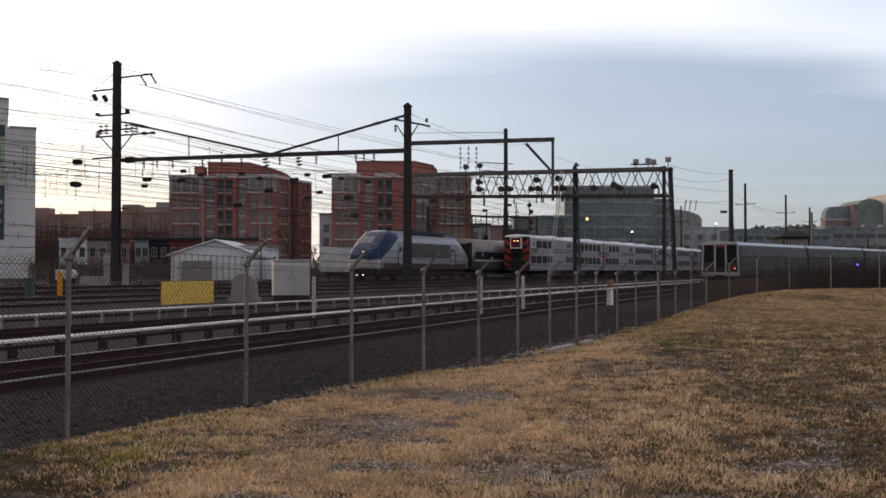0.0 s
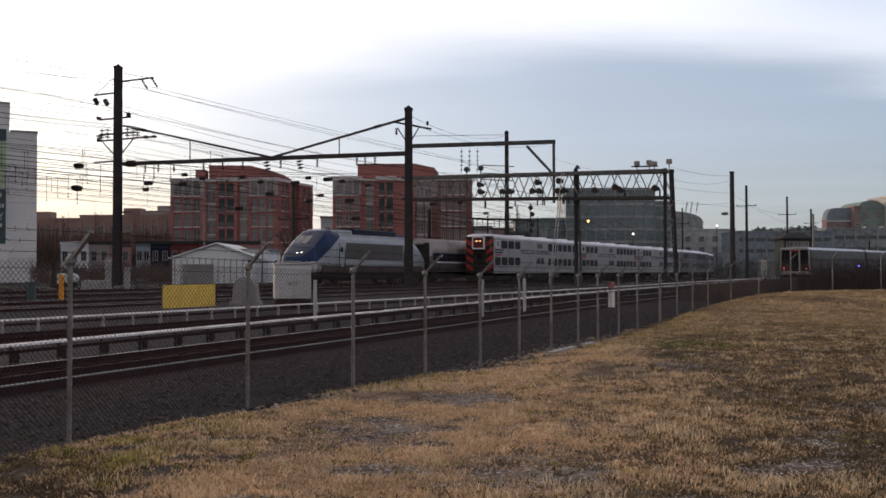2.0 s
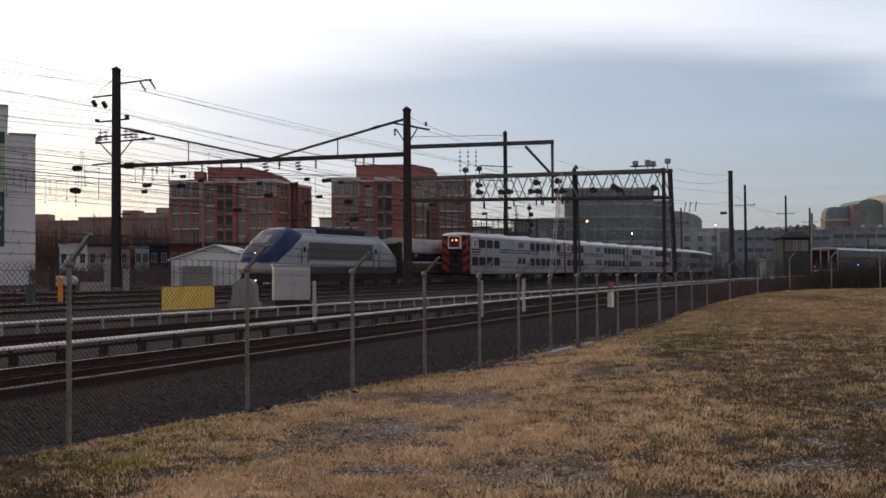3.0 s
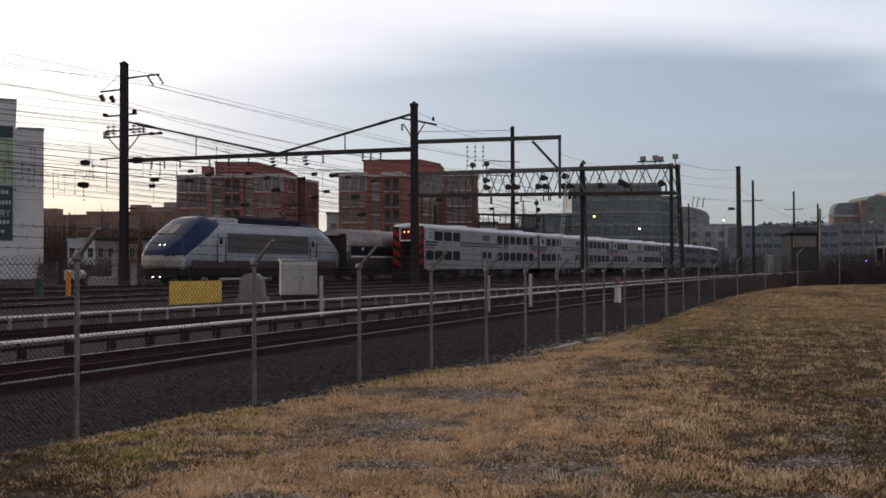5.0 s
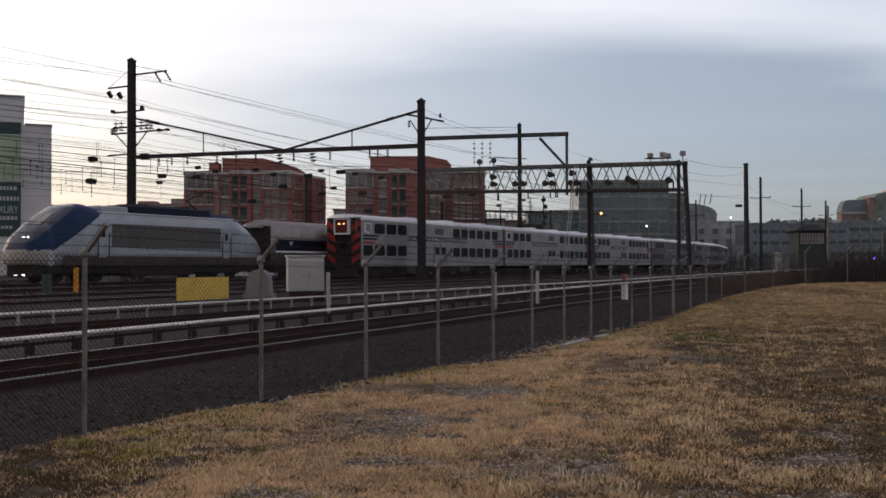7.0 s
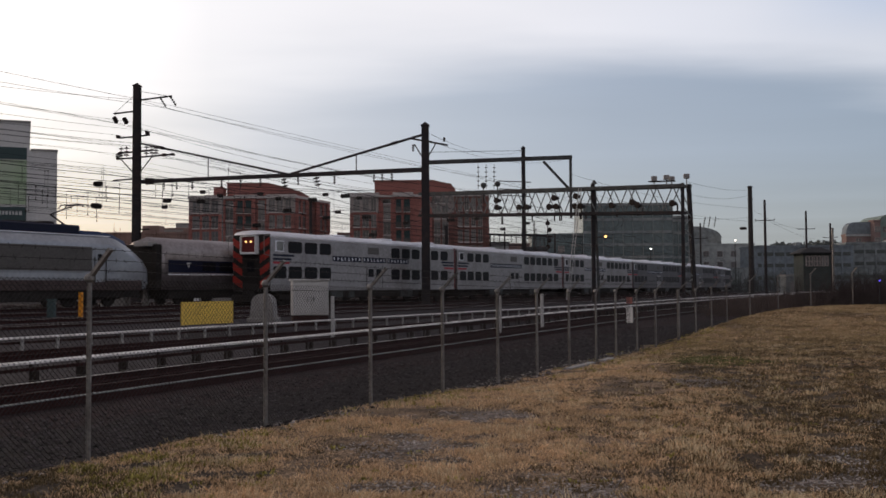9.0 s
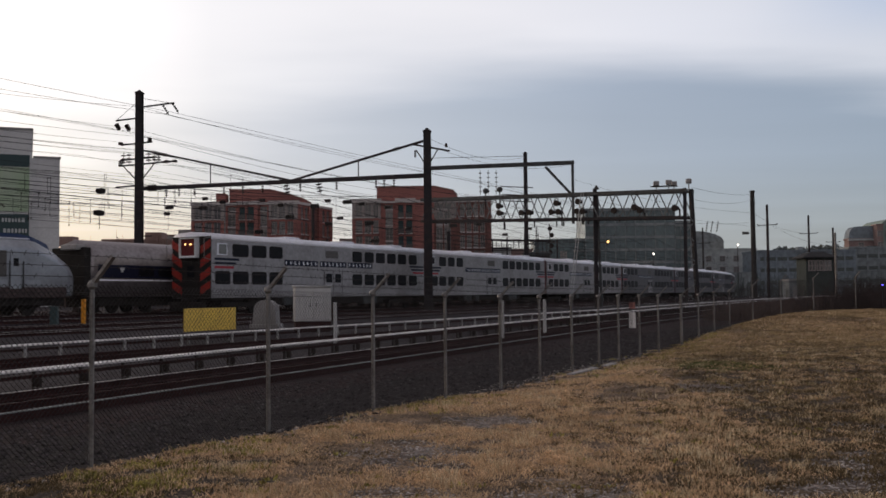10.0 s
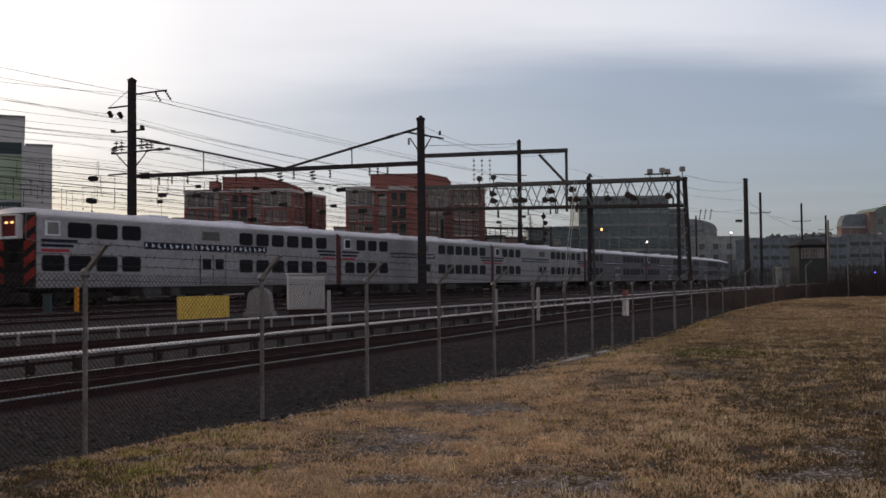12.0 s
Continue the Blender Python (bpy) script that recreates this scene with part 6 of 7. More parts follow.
def build_brick_blocks():
    a = thing("apartment_building", "red brick apartment block with pale sills and many windows", "apartment building", pose(0, 0, 0), group="brick apartment buildings")
    foot, fh = 1.4, 3.0
    facade(a, (-53.0, 191.2, 0), (-46.4, 190.6, 0), (("p", 17), ("w", 40), ("p", 12), ("w", 38), ("p", 10), ("w", 38), ("p", 18)), 6, fh, foot, 0.7)
    facade(a, (-46.4, 191.0, 0), (-43.8, 190.8, 0), (("p", 17), ("g", 45), ("p", 12)), 6, fh, foot, 0.5, False)
    facade(a, (-43.8, 190.1, 0), (-39.7, 189.8, 0), (("p", 10), ("b", 34), ("p", 10), ("b", 38), ("p", 20)), 6, fh, foot, 0.7, False)
    facade(a, (-39.7, 190.4, 0), (-37.6, 190.3, 0), (("p", 10), ("g", 37), ("p", 10)), 6, fh, foot, 0.5, False)
    facade(a, (-37.6, 190.0, 0), (-31.9, 189.6, 0), (("p", 15), ("w", 36), ("p", 10), ("w", 38), ("p", 12), ("w", 38), ("p", 26)), 6, fh, foot, 0.7)
    facade(a, (-31.9, 189.6, 0), (-30.2, 194.8, 0), (("p", 16), ("w", 18), ("p", 10), ("w", 18), ("p", 16)), 6, fh, foot, 0.5, False)
    facade(a, (-30.6, 195.2, 0), (-28.9, 199.6, 0), (("v", 44), ("p", 8)), 6, fh, foot, 0.3, False)
    facade(a, (-28.9, 199.6, 0), (-27.3, 204.4, 0), (("p", 10), ("w", 18), ("p", 10), ("w", 18), ("p", 16)), 6, fh, foot, 0.5, False)
    boxpart("core", (-52.6, -33.0, 191.6, 203.5, 0, 19.3), "brick_dark", a, "brick body behind the fronts")
    crown_block(a, [(-46.2, 19.2), (-46.2, 22.75), (-38.0, 22.65), (-33.6, 21.5), (-31.4, 20.7), (-31.4, 19.2)], 194.0, 203.0, "red brick penthouse stepping down")
    boxpart("roof_hut", (-48.6, -46.8, 193.0, 196.0, 19.2, 22.0), "brick", a)
    b = thing("apartment_building", "red brick apartment block with grey upper cladding", "apartment building", pose(0, 0, 0), group="brick apartment buildings")
    foot, fh = 1.25, 3.03
    facade(b, (-21.4, 189.7, 0), (-15.9, 189.6, 0), (("p", 20), ("w", 40), ("p", 12), ("w", 40), ("p", 10), ("w", 32), ("p", 12)), 6, fh, foot, 0.85)
    facade(b, (-15.9, 190.2, 0), (-13.0, 190.2, 0), (("p", 22), ("g", 36), ("p", 14)), 6, fh, foot, 0.4, False)
    facade(b, (-13.0, 189.5, 0), (-9.3, 189.5, 0), (("p", 14), ("b", 36), ("p", 12), ("b", 42), ("p", 14)), 6, fh, foot, 0.85, False)
    facade(b, (-9.3, 189.8, 0), (-5.6, 189.8, 0), (("p", 45), ("w", 36), ("p", 15)), 6, fh, foot, 0.5, False)
    facade(b, (-5.6, 190.2, 0), (-1.3, 190.2, 0), (("p", 10), ("g", 34), ("p", 8), ("g", 34), ("p", 30)), 6, fh, foot, 0.4, True, "brick_brown")
    facade(b, (-1.3, 189.7, 0), (5.4, 189.7, 0), (("p", 18), ("w", 25), ("p", 10), ("w", 25), ("p", 10), ("w", 25), ("p", 10), ("w", 25), ("p", 34)), 6, fh, foot, 0.6, False, "brick_brown")
    boxpart("core", (-21.2, 5.2, 191.2, 206.0, 0, 19.2), "brick_dark", b, "brick body behind the fronts")
    crown_block(b, [(-17.0, 19.1), (-17.0, 22.95), (-5.6, 22.95), (-1.9, 22.1), (-1.2, 21.2), (-1.2, 19.1)], 194.0, 204.0, "red brick penthouse stepping down")


def build_tower():
    # its right-hand front corner is the origin; the flank runs straight away from the camera
    t = thing("office_tower", "pale grey tower with green banner and slate sign boards", "tower", pose(-61.9, 150, 0, 0, 0, 24))
    boxpart("wall", (-34, -3.9, -0.6, 20, 0, 27.2), "tower", t)
    boxpart("wall", (-3.9, 0, 0, 22, 0, 23.1), "tower", t)
    boxpart("coping", (-34, -3.8, -0.75, 20.1, 27.2, 27.5), "concrete", t)
    boxpart("coping", (-3.8, 0.1, -0.15, 22.1, 23.1, 23.4), "concrete", t)
    boxpart("sign_board", (-8.9, -4.3, -0.7, -0.6, 21.6, 23.4), "sign", t, "slate sign board")
    boxpart("banner", (-8.9, -4.3, -0.7, -0.6, 14.8, 21.5), "banner", t, "faded green banner")
    lower = boxpart("sign_board", (-8.9, -4.3, -0.7, -0.6, 6.2, 14.4), "sign", t, "slate sign board with pale lettering")
    rnd = random.Random(4)
    lettering("LUXURY", 3.9, 1.15, Matrix.Translation((-6.6, -0.71, 10.3)), "letter", lower, "pale capital letters")
    for z, h, a, b in ((13.2, 0.6, 0.15, 0.95), (11.6, 0.6, 0.2, 0.95), (8.7, 0.55, 0.2, 0.95), (7.4, 0.4, 0.3, 0.8)):
        x = -8.7 + 4.2 * a
        while x < -8.7 + 4.1 * b:
            w = rnd.uniform(0.25, 0.45)
            boxpart("letter_bar", (x, x + w, -0.76, -0.7, z, z + h), "letter", lower)
            x += w + 0.16
    for z in (4, 8.2, 12.4, 16.6, 20.8):
        boxpart("panel_joint", (-3.88, -0.02, -0.04, 0.01, z, z + 0.06), "concrete", t)
        boxpart("panel_joint", (-34, -9.2, -0.64, -0.59, z, z + 0.06), "concrete", t)


def row_house(x, y, w, h, mat, n, label):
    ob = thing("row_house", label, "house", pose(x, y, 0), group="row houses")
    boxpart("wall", (0, w, 0, 9, 0, h), mat, ob)
    boxpart("cornice", (-0.05, w + 0.05, -0.3, 0.1, h - 0.1, h + 0.35), "housewhite" if mat == "housewhite" else "roofdark", ob)
    boxpart("roof", (0, w, 0, 9, h, h + 0.15), "roofdark", ob)
    wm = window_meshes(0.72, 1.5, "glass", "concrete")
    set_windows(ob, wm, [(w * (i + 0.5) / n, 0, z) for i in range(n) for z in (0.9, 4.0)])


def build_left_background():
    for x, w, mat, lab in ((-66.0, 4.8, "housewhite", "pale painted two-storey row house"), (-61.1, 3.5, "frame", "grey two-storey row house"), (-57.5, 3.6, "brick_dark", "dark brick two-storey row house"), (-53.0, 2.4, "houseblue", "blue-grey two-storey row house"), (-50.5, 3.3, "navy", "dark blue two-storey row house"), (-47.1, 4.6, "housered", "maroon two-storey row house"), (-42.4, 4.6, "housered", "maroon two-storey row house"), (-37.7, 6.0, "brick_dark", "dark brick two-storey row house")):
        row_house(x, 170, w, 6.9, mat, 2 if w < 4 else 3, lab)
    # the haze over these buildings is only in their wall colours
    for x0, x1, y, z, mat, lab in ((-112, -82, 235, 14.5, "brick_tan", "brown masonry warehouse with dark windows"), (-84, -62, 228, 14.8, "brick_tan", "brown stone apartment house with haze in its colour"), (-92, -80, 300, 20.3, "concrete", "far pale stone office block"), (-79, -64, 280, 18.6, "brick_dark", "far dark brick apartment block"), (-62, -56, 232, 13.5, "brick_tan", "brown stone apartment house with haze in its colour"), (-30, -20, 240, 15.0, "far_pale", "far concrete office block, haze in its colour"), (-120, -60, 205, 9.5, "brick_dark", "low dark brick building")):
        ob = thing("distant_building", lab, "building", pose(0, y, 0), group="distant buildings")
        boxpart("wall", (x0, x1, 0, 12, 0, z), mat, ob)
        boxpart("parapet", (x0 - 0.2, x1 + 0.2, -0.2, 12.2, z, z + 0.5), "brick_tan", ob)
        wm = window_meshes(1.3, 1.8)
        n = int((x1 - x0) / 3)
        set_windows(ob, wm, [(x0 + (i + 0.5) * (x1 - x0) / n, 0, k * 3.3 + 1) for i in range(n) for k in range(max(1, int(z / 3.3)))])
        boxpart("roof_hut", ((x0 + x1) / 2 - 2, (x0 + x1) / 2 + 2, 3, 7, z, z + 2.2), mat, ob)


def build_right_background():
    ob = thing("office_building", "blue-green glass office block with dark floor bands", "office building", pose(0, 300, 0))
    for x0, x1, y0, z in ((37, 64, 0, 26.5), (30, 37, 4, 17.7), (64, 70, 6, 23.0)):
        boxpart("wall", (x0, x1, y0, y0 + 24, 0, z), "teal", ob)
        for k in range(int(z / 3.8)):
            boxpart("floor_band", (x0 - 0.1, x1 + 0.1, y0 - 0.15, y0 + 0.1, k * 3.8 + 2.9, k * 3.8 + 3.7), "far", ob)
        n = int((x1 - x0) / 3)
        for i in range(n + 1):
            xx = x0 + (x1 - x0) * i / n
            boxpart("mullion", (xx - 0.1, xx + 0.1, y0 - 0.2, y0 + 0.05, 0, z), "far", ob)
        boxpart("parapet", (x0 - 0.2, x1 + 0.2, y0 - 0.3, y0 + 24, z, z + 0.8), "far", ob)
    # no haze is modelled here; it sits in these blocks' paled colours
    rows = ((70, 97.2, 330, 15.6, "far_pale", "hazy pale office block with rows of windows"), (84, 110, 420, 22.5, "far", "far hazy hall with arched roof"), (124.6, 132.4, 322, 18.0, "brick_far", "red brick block with a vaulted grey roof"), (132.4, 134.4, 319, 22.4, "brick_far", "brick stair tower with haze in its colour"), (134.4, 142.4, 320, 22.0, "far_green", "green copper-clad block with a curved top"), (142.6, 175, 316, 25.5, "band", "pale concrete apartment tower"), (88.6, 118, 300, 13.6, "far_blue", "long warehouse with haze in its blue-grey colour"), (118.2, 190, 306, 14.6, "far", "long low hazy block far off"), (60, 88, 300, 7.0, "far", "long low grey station shed"), (52, 62, 260, 7.0, "far", "low grey railway yard building"), (6, 18, 260, 13.0, "brick_far", "low red brick yard shed"), (20, 31, 280, 16.5, "teal", "low blue-green glass block"), (8, 16, 330, 14.0, "far_pale", "far-off concrete office block, haze in its colour"))
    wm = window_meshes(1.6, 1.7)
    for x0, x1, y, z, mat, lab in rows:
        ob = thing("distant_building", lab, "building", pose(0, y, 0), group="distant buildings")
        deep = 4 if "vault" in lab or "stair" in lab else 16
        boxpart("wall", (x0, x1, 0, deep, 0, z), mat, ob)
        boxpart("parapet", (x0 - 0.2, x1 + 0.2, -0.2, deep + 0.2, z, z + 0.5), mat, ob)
        n = max(1, int((x1 - x0) / 4))
        if "hall" not in lab and "shed" not in lab and "warehouse" not in lab and "low hazy" not in lab:
            set_windows(ob, wm, [(x0 + (i + 0.5) * (x1 - x0) / n, 0, k * 3.6 + 1) for i in range(n) for k in range(max(1, int(z / 3.6)))])
        if "warehouse" in lab or "low hazy" in lab:
            for k, zz in enumerate((z * 0.28, z * 0.55, z * 0.80)):
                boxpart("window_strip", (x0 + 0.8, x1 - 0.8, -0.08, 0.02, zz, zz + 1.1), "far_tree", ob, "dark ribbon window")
            xx = x0 + 2.0
            while xx < min(x1 - 1, x0 + 40):
                boxpart("pilaster", (xx, xx + 0.5, -0.22, 0.02, 0, z), mat, ob)
                xx += 3.4
            rnd = random.Random(int(x0))
            xx = x0 + 1.5
            while xx < min(x1 - 3, x0 + 40):
                w, h = rnd.uniform(1.2, 4.0), rnd.uniform(0.5, 1.5)
                boxpart("roof_unit", (xx, xx + w, 2.0, 5.0, z, z + h), "far" if rnd.random() < 0.6 else "far_tree", ob)
                xx += w + rnd.uniform(0.8, 4.5)
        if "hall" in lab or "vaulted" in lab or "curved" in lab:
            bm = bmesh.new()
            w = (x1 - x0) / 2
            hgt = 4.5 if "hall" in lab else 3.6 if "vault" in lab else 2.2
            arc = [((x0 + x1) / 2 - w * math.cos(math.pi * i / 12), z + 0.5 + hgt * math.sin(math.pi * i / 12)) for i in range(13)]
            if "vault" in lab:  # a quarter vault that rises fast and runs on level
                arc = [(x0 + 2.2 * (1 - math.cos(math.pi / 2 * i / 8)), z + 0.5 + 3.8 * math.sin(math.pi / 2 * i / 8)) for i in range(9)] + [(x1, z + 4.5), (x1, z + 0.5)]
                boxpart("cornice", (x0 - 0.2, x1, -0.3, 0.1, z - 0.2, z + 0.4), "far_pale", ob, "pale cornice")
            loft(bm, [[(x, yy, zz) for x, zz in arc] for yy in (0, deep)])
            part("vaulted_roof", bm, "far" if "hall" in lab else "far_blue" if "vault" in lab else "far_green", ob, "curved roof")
    # interlocking tower with a hipped dark roof
    ob = thing("signal_cabin", "small dark signal cabin with a hipped roof", "signal cabin", pose(0, 140, 0))
    boxpart("wall", (48.1, 51.9, 0, 4, 0, 6.35), "cabin", ob)
    bm = bmesh.new()
    loft(bm, [[(x, y, z) for x, y in ((47.6 + s, -0.5 + s), (52.4 - s, -0.5 + s), (52.4 - s, 4.5 - s), (47.6 + s, 4.5 - s))] for z, s in ((6.3, 0.0), (6.45, 0.0), (7.2, 1.4))])
    part("roof", bm, "roofdark", ob, "dark hipped roof")
    set_windows(ob, window_meshes(0.8, 1.3), [(48.9, 0, 4.6), (50.0, 0, 4.6), (51.1, 0, 4.6)])
    ob = thing("relay_shed", "small white shed beside the signal cabin", "shed", pose(0, 150, 0))
    boxpart("wall", (48.9, 50.9, 0, 3, 0, 3.3), "far", ob)
    boxpart("roof", (48.7, 51.1, -0.2, 3.2, 3.3, 3.5), "concrete", ob)
    boxpart("door", (49.5, 50.3, -0.05, 0.01, 0, 2.4), "concrete", ob)


build_brick_blocks()
build_tower()
build_left_background()
build_right_background()


# ---- yard things ----
def build_yard():
    # gabled shed beyond the tracks, and its lower annex
    ob = thing("storage_shed", "white gable-roofed storage shed in the yard", "shed", pose(0, 96, 0.3))
    bm = bmesh.new()
    loft(bm, [[(x, y, z) for x, z in ((-26.4, 0), (-18.4, 0), (-18.4, 2.9), (-22.1, 4.2), (-26.4, 2.9))] for y in (0, 10)])
    part("body", bm, "housewhite", ob, "white corrugated walls")
    for a, b in (((-26.7, 2.82), (-22.1, 4.27)), ((-22.1, 4.27), (-18.1, 2.82))):
        bm = bmesh.new()
        loft(bm, [[(a[0], y, a[1]), (b[0], y, b[1]), (b[0], y, b[1] + 0.12), (a[0], y, a[1] + 0.12)] for y in (-0.35, 10.3)])
        part("roof_panel", bm, "housewhite", ob, "pale pitched roof panel")
    for i in range(13):
        boxpart("rib", (-26.2 + i * 0.6, -26.12 + i * 0.6, -0.05, 0.0, 0, 2.8), "concrete", ob)
    boxpart("door", (-25.4, -22.4, -0.08, 0.01, 0, 2.3), "concrete", ob, "wide grey door")
    ob = thing("shed_annex", "low white shed beside the gabled one", "shed", pose(0, 99, 0.3))
    boxpart("body", (-22.2, -17.6, 0, 7, 0, 3.7), "housewhite", ob)
    boxpart("roof", (-22.4, -17.4, -0.2, 7.2, 3.7, 3.85), "concrete", ob)
    boxpart("door", (-20.6, -19.2, -0.04, 0.01, 0, 2.3), "concrete", ob)
    # relay hut with rounded top
    ob = thing("relay_hut", "grey concrete relay hut with a rounded top", "hut", pose(-8.42, 42, 0.42) @ Matrix.Scale(0.9, 4))
    bm = bmesh.new()
    arc = [(-0.56, 0)] + [(-0.5 * math.cos(math.pi * i / 8), 0.8 + 0.45 * math.sin(math.pi * i / 8)) for i in range(9)] + [(0.56, 0)]
    loft(bm, [[(x, y, z) for x, z in arc] for y in (-0.5, 0.6)])
    part("body", bm, "concrete", ob)
    boxpart("plinth", (-0.68, 0.68, -0.6, 0.7, -0.1, 0.12), "concrete", ob, bevel=0.03)
    # equipment cabinet
    ob = thing("equipment_cabinet", "white steel trackside equipment cabinet", "cabinet", pose(-6.16, 40, 0.55, 0, 0, 14))
    boxpart("body", (-0.72, 0.72, -0.5, 0.5, 0.12, 1.5), "white", ob, bevel=0.02)
    boxpart("plinth", (-0.70, 0.70, -0.46, 0.46, -0.3, 0.12), "rust", ob)
    boxpart("roof", (-0.78, 0.78, -0.58, 0.58, 1.5, 1.57), "white", ob, bevel=0.015)
    for x0, x1 in ((-0.69, -0.02), (0.02, 0.69)):
        door = boxpart("door", (x0, x1, -0.53, -0.5, 0.14, 1.44), "white", ob, bevel=0.008)
        boxpart("handle", (x1 - 0.12 if x0 < 0 else x0 + 0.08, (x1 - 0.08) if x0 < 0 else x0 + 0.12, -0.56, -0.53, 0.7, 0.85), "steel_grey", door)
    # yellow panel on legs
    ob = thing("warning_board", "yellow metal board on two short posts", "board", pose(-9.47, 36.8, 0.0, 0, 0, 63.4))
    boxpart("panel", (-1.42, 1.42, -0.03, 0.03, 0.44, 1.28), "yellow", ob, bevel=0.01)
    for x in (-1.1, 1.1):
        boxpart("post", (x - 0.04, x + 0.04, 0.03, 0.1, -0.2, 1.2), "galv", ob)
    # white tank trailer far behind
    ob = thing("box_trailer", "white box trailer parked behind the tracks", "trailer", pose(-13.4, 125, 0.4))
    boxpart("body", (-2.1, 1.4, 0, 7, 1.0, 4.2), "white", ob, bevel=0.08)
    boxpart("chassis", (-1.4, 1.1, 0.2, 5.8, 0.6, 1.0), "under", ob)
    for x in (-1.2, 0.7):
        bm = bmesh.new()
        bar(bm, (x, 0.4, 0.42), (x + 0.25, 0.4, 0.42), 0.42, 14)
        part("wheel", bm, "under", ob)
    # marker posts beside the metro tracks
    for x, y, z0, z1, w in ((-4.7, 36, -0.3, 1.45, 0.06), (1.48, 38, -0.2, 1.42, 0.045), (3.4, 42, -0.1, 1.45, 0.065)):
        ob = thing("marker_post", "white trackside marker post", "post", group="marker posts")
        boxpart("post", (x - w, x + w, y - w, y + w, z0, z1), "white", ob, bevel=0.01)
    p = fence_point(27.6)
    ob = thing("warning_sign", "small white and red warning sign on the fence", "sign", pose(p.x - 0.05, p.y - 0.06, p.z, 0, 0, -20))
    boxpart("plate", (-0.09, 0.09, -0.012, 0.012, 0.95, 1.38), "board", ob)
    boxpart("red_plate", (-0.08, 0.08, -0.012, 0.012, 1.48, 1.66), "brick", ob)
    for (ax, ay), (bx, by) in (((2.35, 22.19), (3.11, 23.78)), ((3.44, 24.57), (3.77, 25.24))):
        ob = thing("loose_plank", "weathered pale plank lying by the fence foot", "plank", group="loose planks")
        bm = bmesh.new()
        beam(bm, (ax, ay, ground_z(ax, ay) + 0.03), (bx, by, ground_z(bx, by) + 0.05), 0.16, 0.04)
        part("board", bm, "concrete", ob)
    # barrier and boxes near the tracks at the left
    ob = thing("barrier_post", "orange plastic barrier post", "post", pose(-17.85, 46.1, 0.4))
    boxpart("body", (-0.09, 0.09, -0.09, 0.09, 0, 1.25), "orange", ob, bevel=0.02)
    ob = thing("concrete_block", "pale concrete barrier block by the tracks", "block", pose(-21.6, 61.2, 0.45))
    boxpart("body", (-0.8, 0.8, -0.25, 0.25, 0, 0.85), "concrete", ob, bevel=0.05)
    for x, y, h, mat, lab in ((-20.9, 61.5, 2.3, "concrete", "grey signal relay case"), (-19.4, 60.5, 1.7, "concrete", "grey signal relay case"), (-18.4, 44.1, 0.95, "sign", "dark green switch machine case"), (-24.5, 62, 2.0, "brown", "rusty yard signal case")):
        ob = thing("relay_case", lab, "relay case", pose(x, y, 0.35), group="relay cases")
        boxpart("body", (-0.16, 0.16, -0.15, 0.15, 0.0, h), mat, ob, bevel=0.03)
        boxpart("cap", (-0.19, 0.19, -0.18, 0.18, h, h + 0.05), mat, ob)
    for x in (-24.6, -23.9):
        ob = thing("yard_tank", "small white tank in the yard", "tank", pose(x, 63, 0.9))
        bm = bmesh.new()
        bar(bm, (0, 0, 0.5), (0.0, 0.9, 0.5), 0.33, 12)
        part("body", bm, "white", ob)
        boxpart("cradle", (-0.2, 0.2, 0.1, 0.8, -0.5, 0.25), "under", ob)
    # lamps that burn in the dusk
    for x, y, z, mat, lab, foot in ((12.86, 88.2, 6.25, "lamp_warm", "warm lamp on a bracket of the signal bridge leg", 0.3), (34.6, 181, 8.7, "lamp_white", "bright white yard lamp on a pole", 8.3), (69.0, 250, 13.4, "lamp_white", "far white yard lamp on a pole", 13.0)):
        ob = thing("yard_lamp", lab, "lamp", pose(x, y, z))
        r = 0.12 if y < 100 else 0.17 if y < 200 else 0.2
        bm = bmesh.new()
        ball(bm, (0, 0, 0), r)
        part("bulb", bm, mat, ob)
        boxpart("hood", (-r, r, -0.05, 0.3, r, r + 0.06), "steel", ob)
        boxpart("pole", (-0.05, 0.05, 0.3, 0.4, -foot, r), "steel", ob)
        if foot < 1:
            boxpart("bracket", (-0.7, 0.05, 0.3, 0.36, -0.1, 0.0), "steel", ob)
    ob = thing("marker_lamp", "blue marker lamp on a short post", "lamp", pose(23.6, 56.3, 0.5))
    boxpart("post", (-0.03, 0.03, -0.03, 0.03, -0.6, 1.45), "steel", ob)
    bm = bmesh.new()
    ball(bm, (0, 0, 1.5), 0.04)
    part("lens", bm, "lamp_blue", ob)


build_yard()


# ---- plants ----
def bare_tree(x, y, h, seed, mat="twig"):
    rnd = random.Random(seed)
    ob = thing("bare_tree", "bare brown winter tree with fine twigs", "tree", pose(x, y, 0.2), group="bare trees")
    bm = bmesh.new()
    tips = []

    def grow(p, d, ln, r, depth, target):
        q = p + d * ln
        bar(target, p, q, r, 5 if depth < 2 else 3, r * 0.65)
        if depth >= 4:
            return
        for i in range(3 if depth < 3 else 4):
            nd = (d + Vector((rnd.uniform(-0.8, 0.8), rnd.uniform(-0.8, 0.8), rnd.uniform(-0.1, 0.5)))).normalized()
            grow(p.lerp(q, rnd.uniform(0.55, 1.0)), nd, ln * rnd.uniform(0.55, 0.8), r * 0.6, depth + 1, target if depth == 0 else crown)

    crown = bmesh.new()
    grow(Vector((0, 0, -0.3)), Vector((rnd.uniform(-0.05, 0.05), 0, 1)), h * 0.36, h * 0.018, 0, bm)
    part("trunk", bm, mat, ob)
    part("crown", crown, mat, ob, "fine bare twigs")


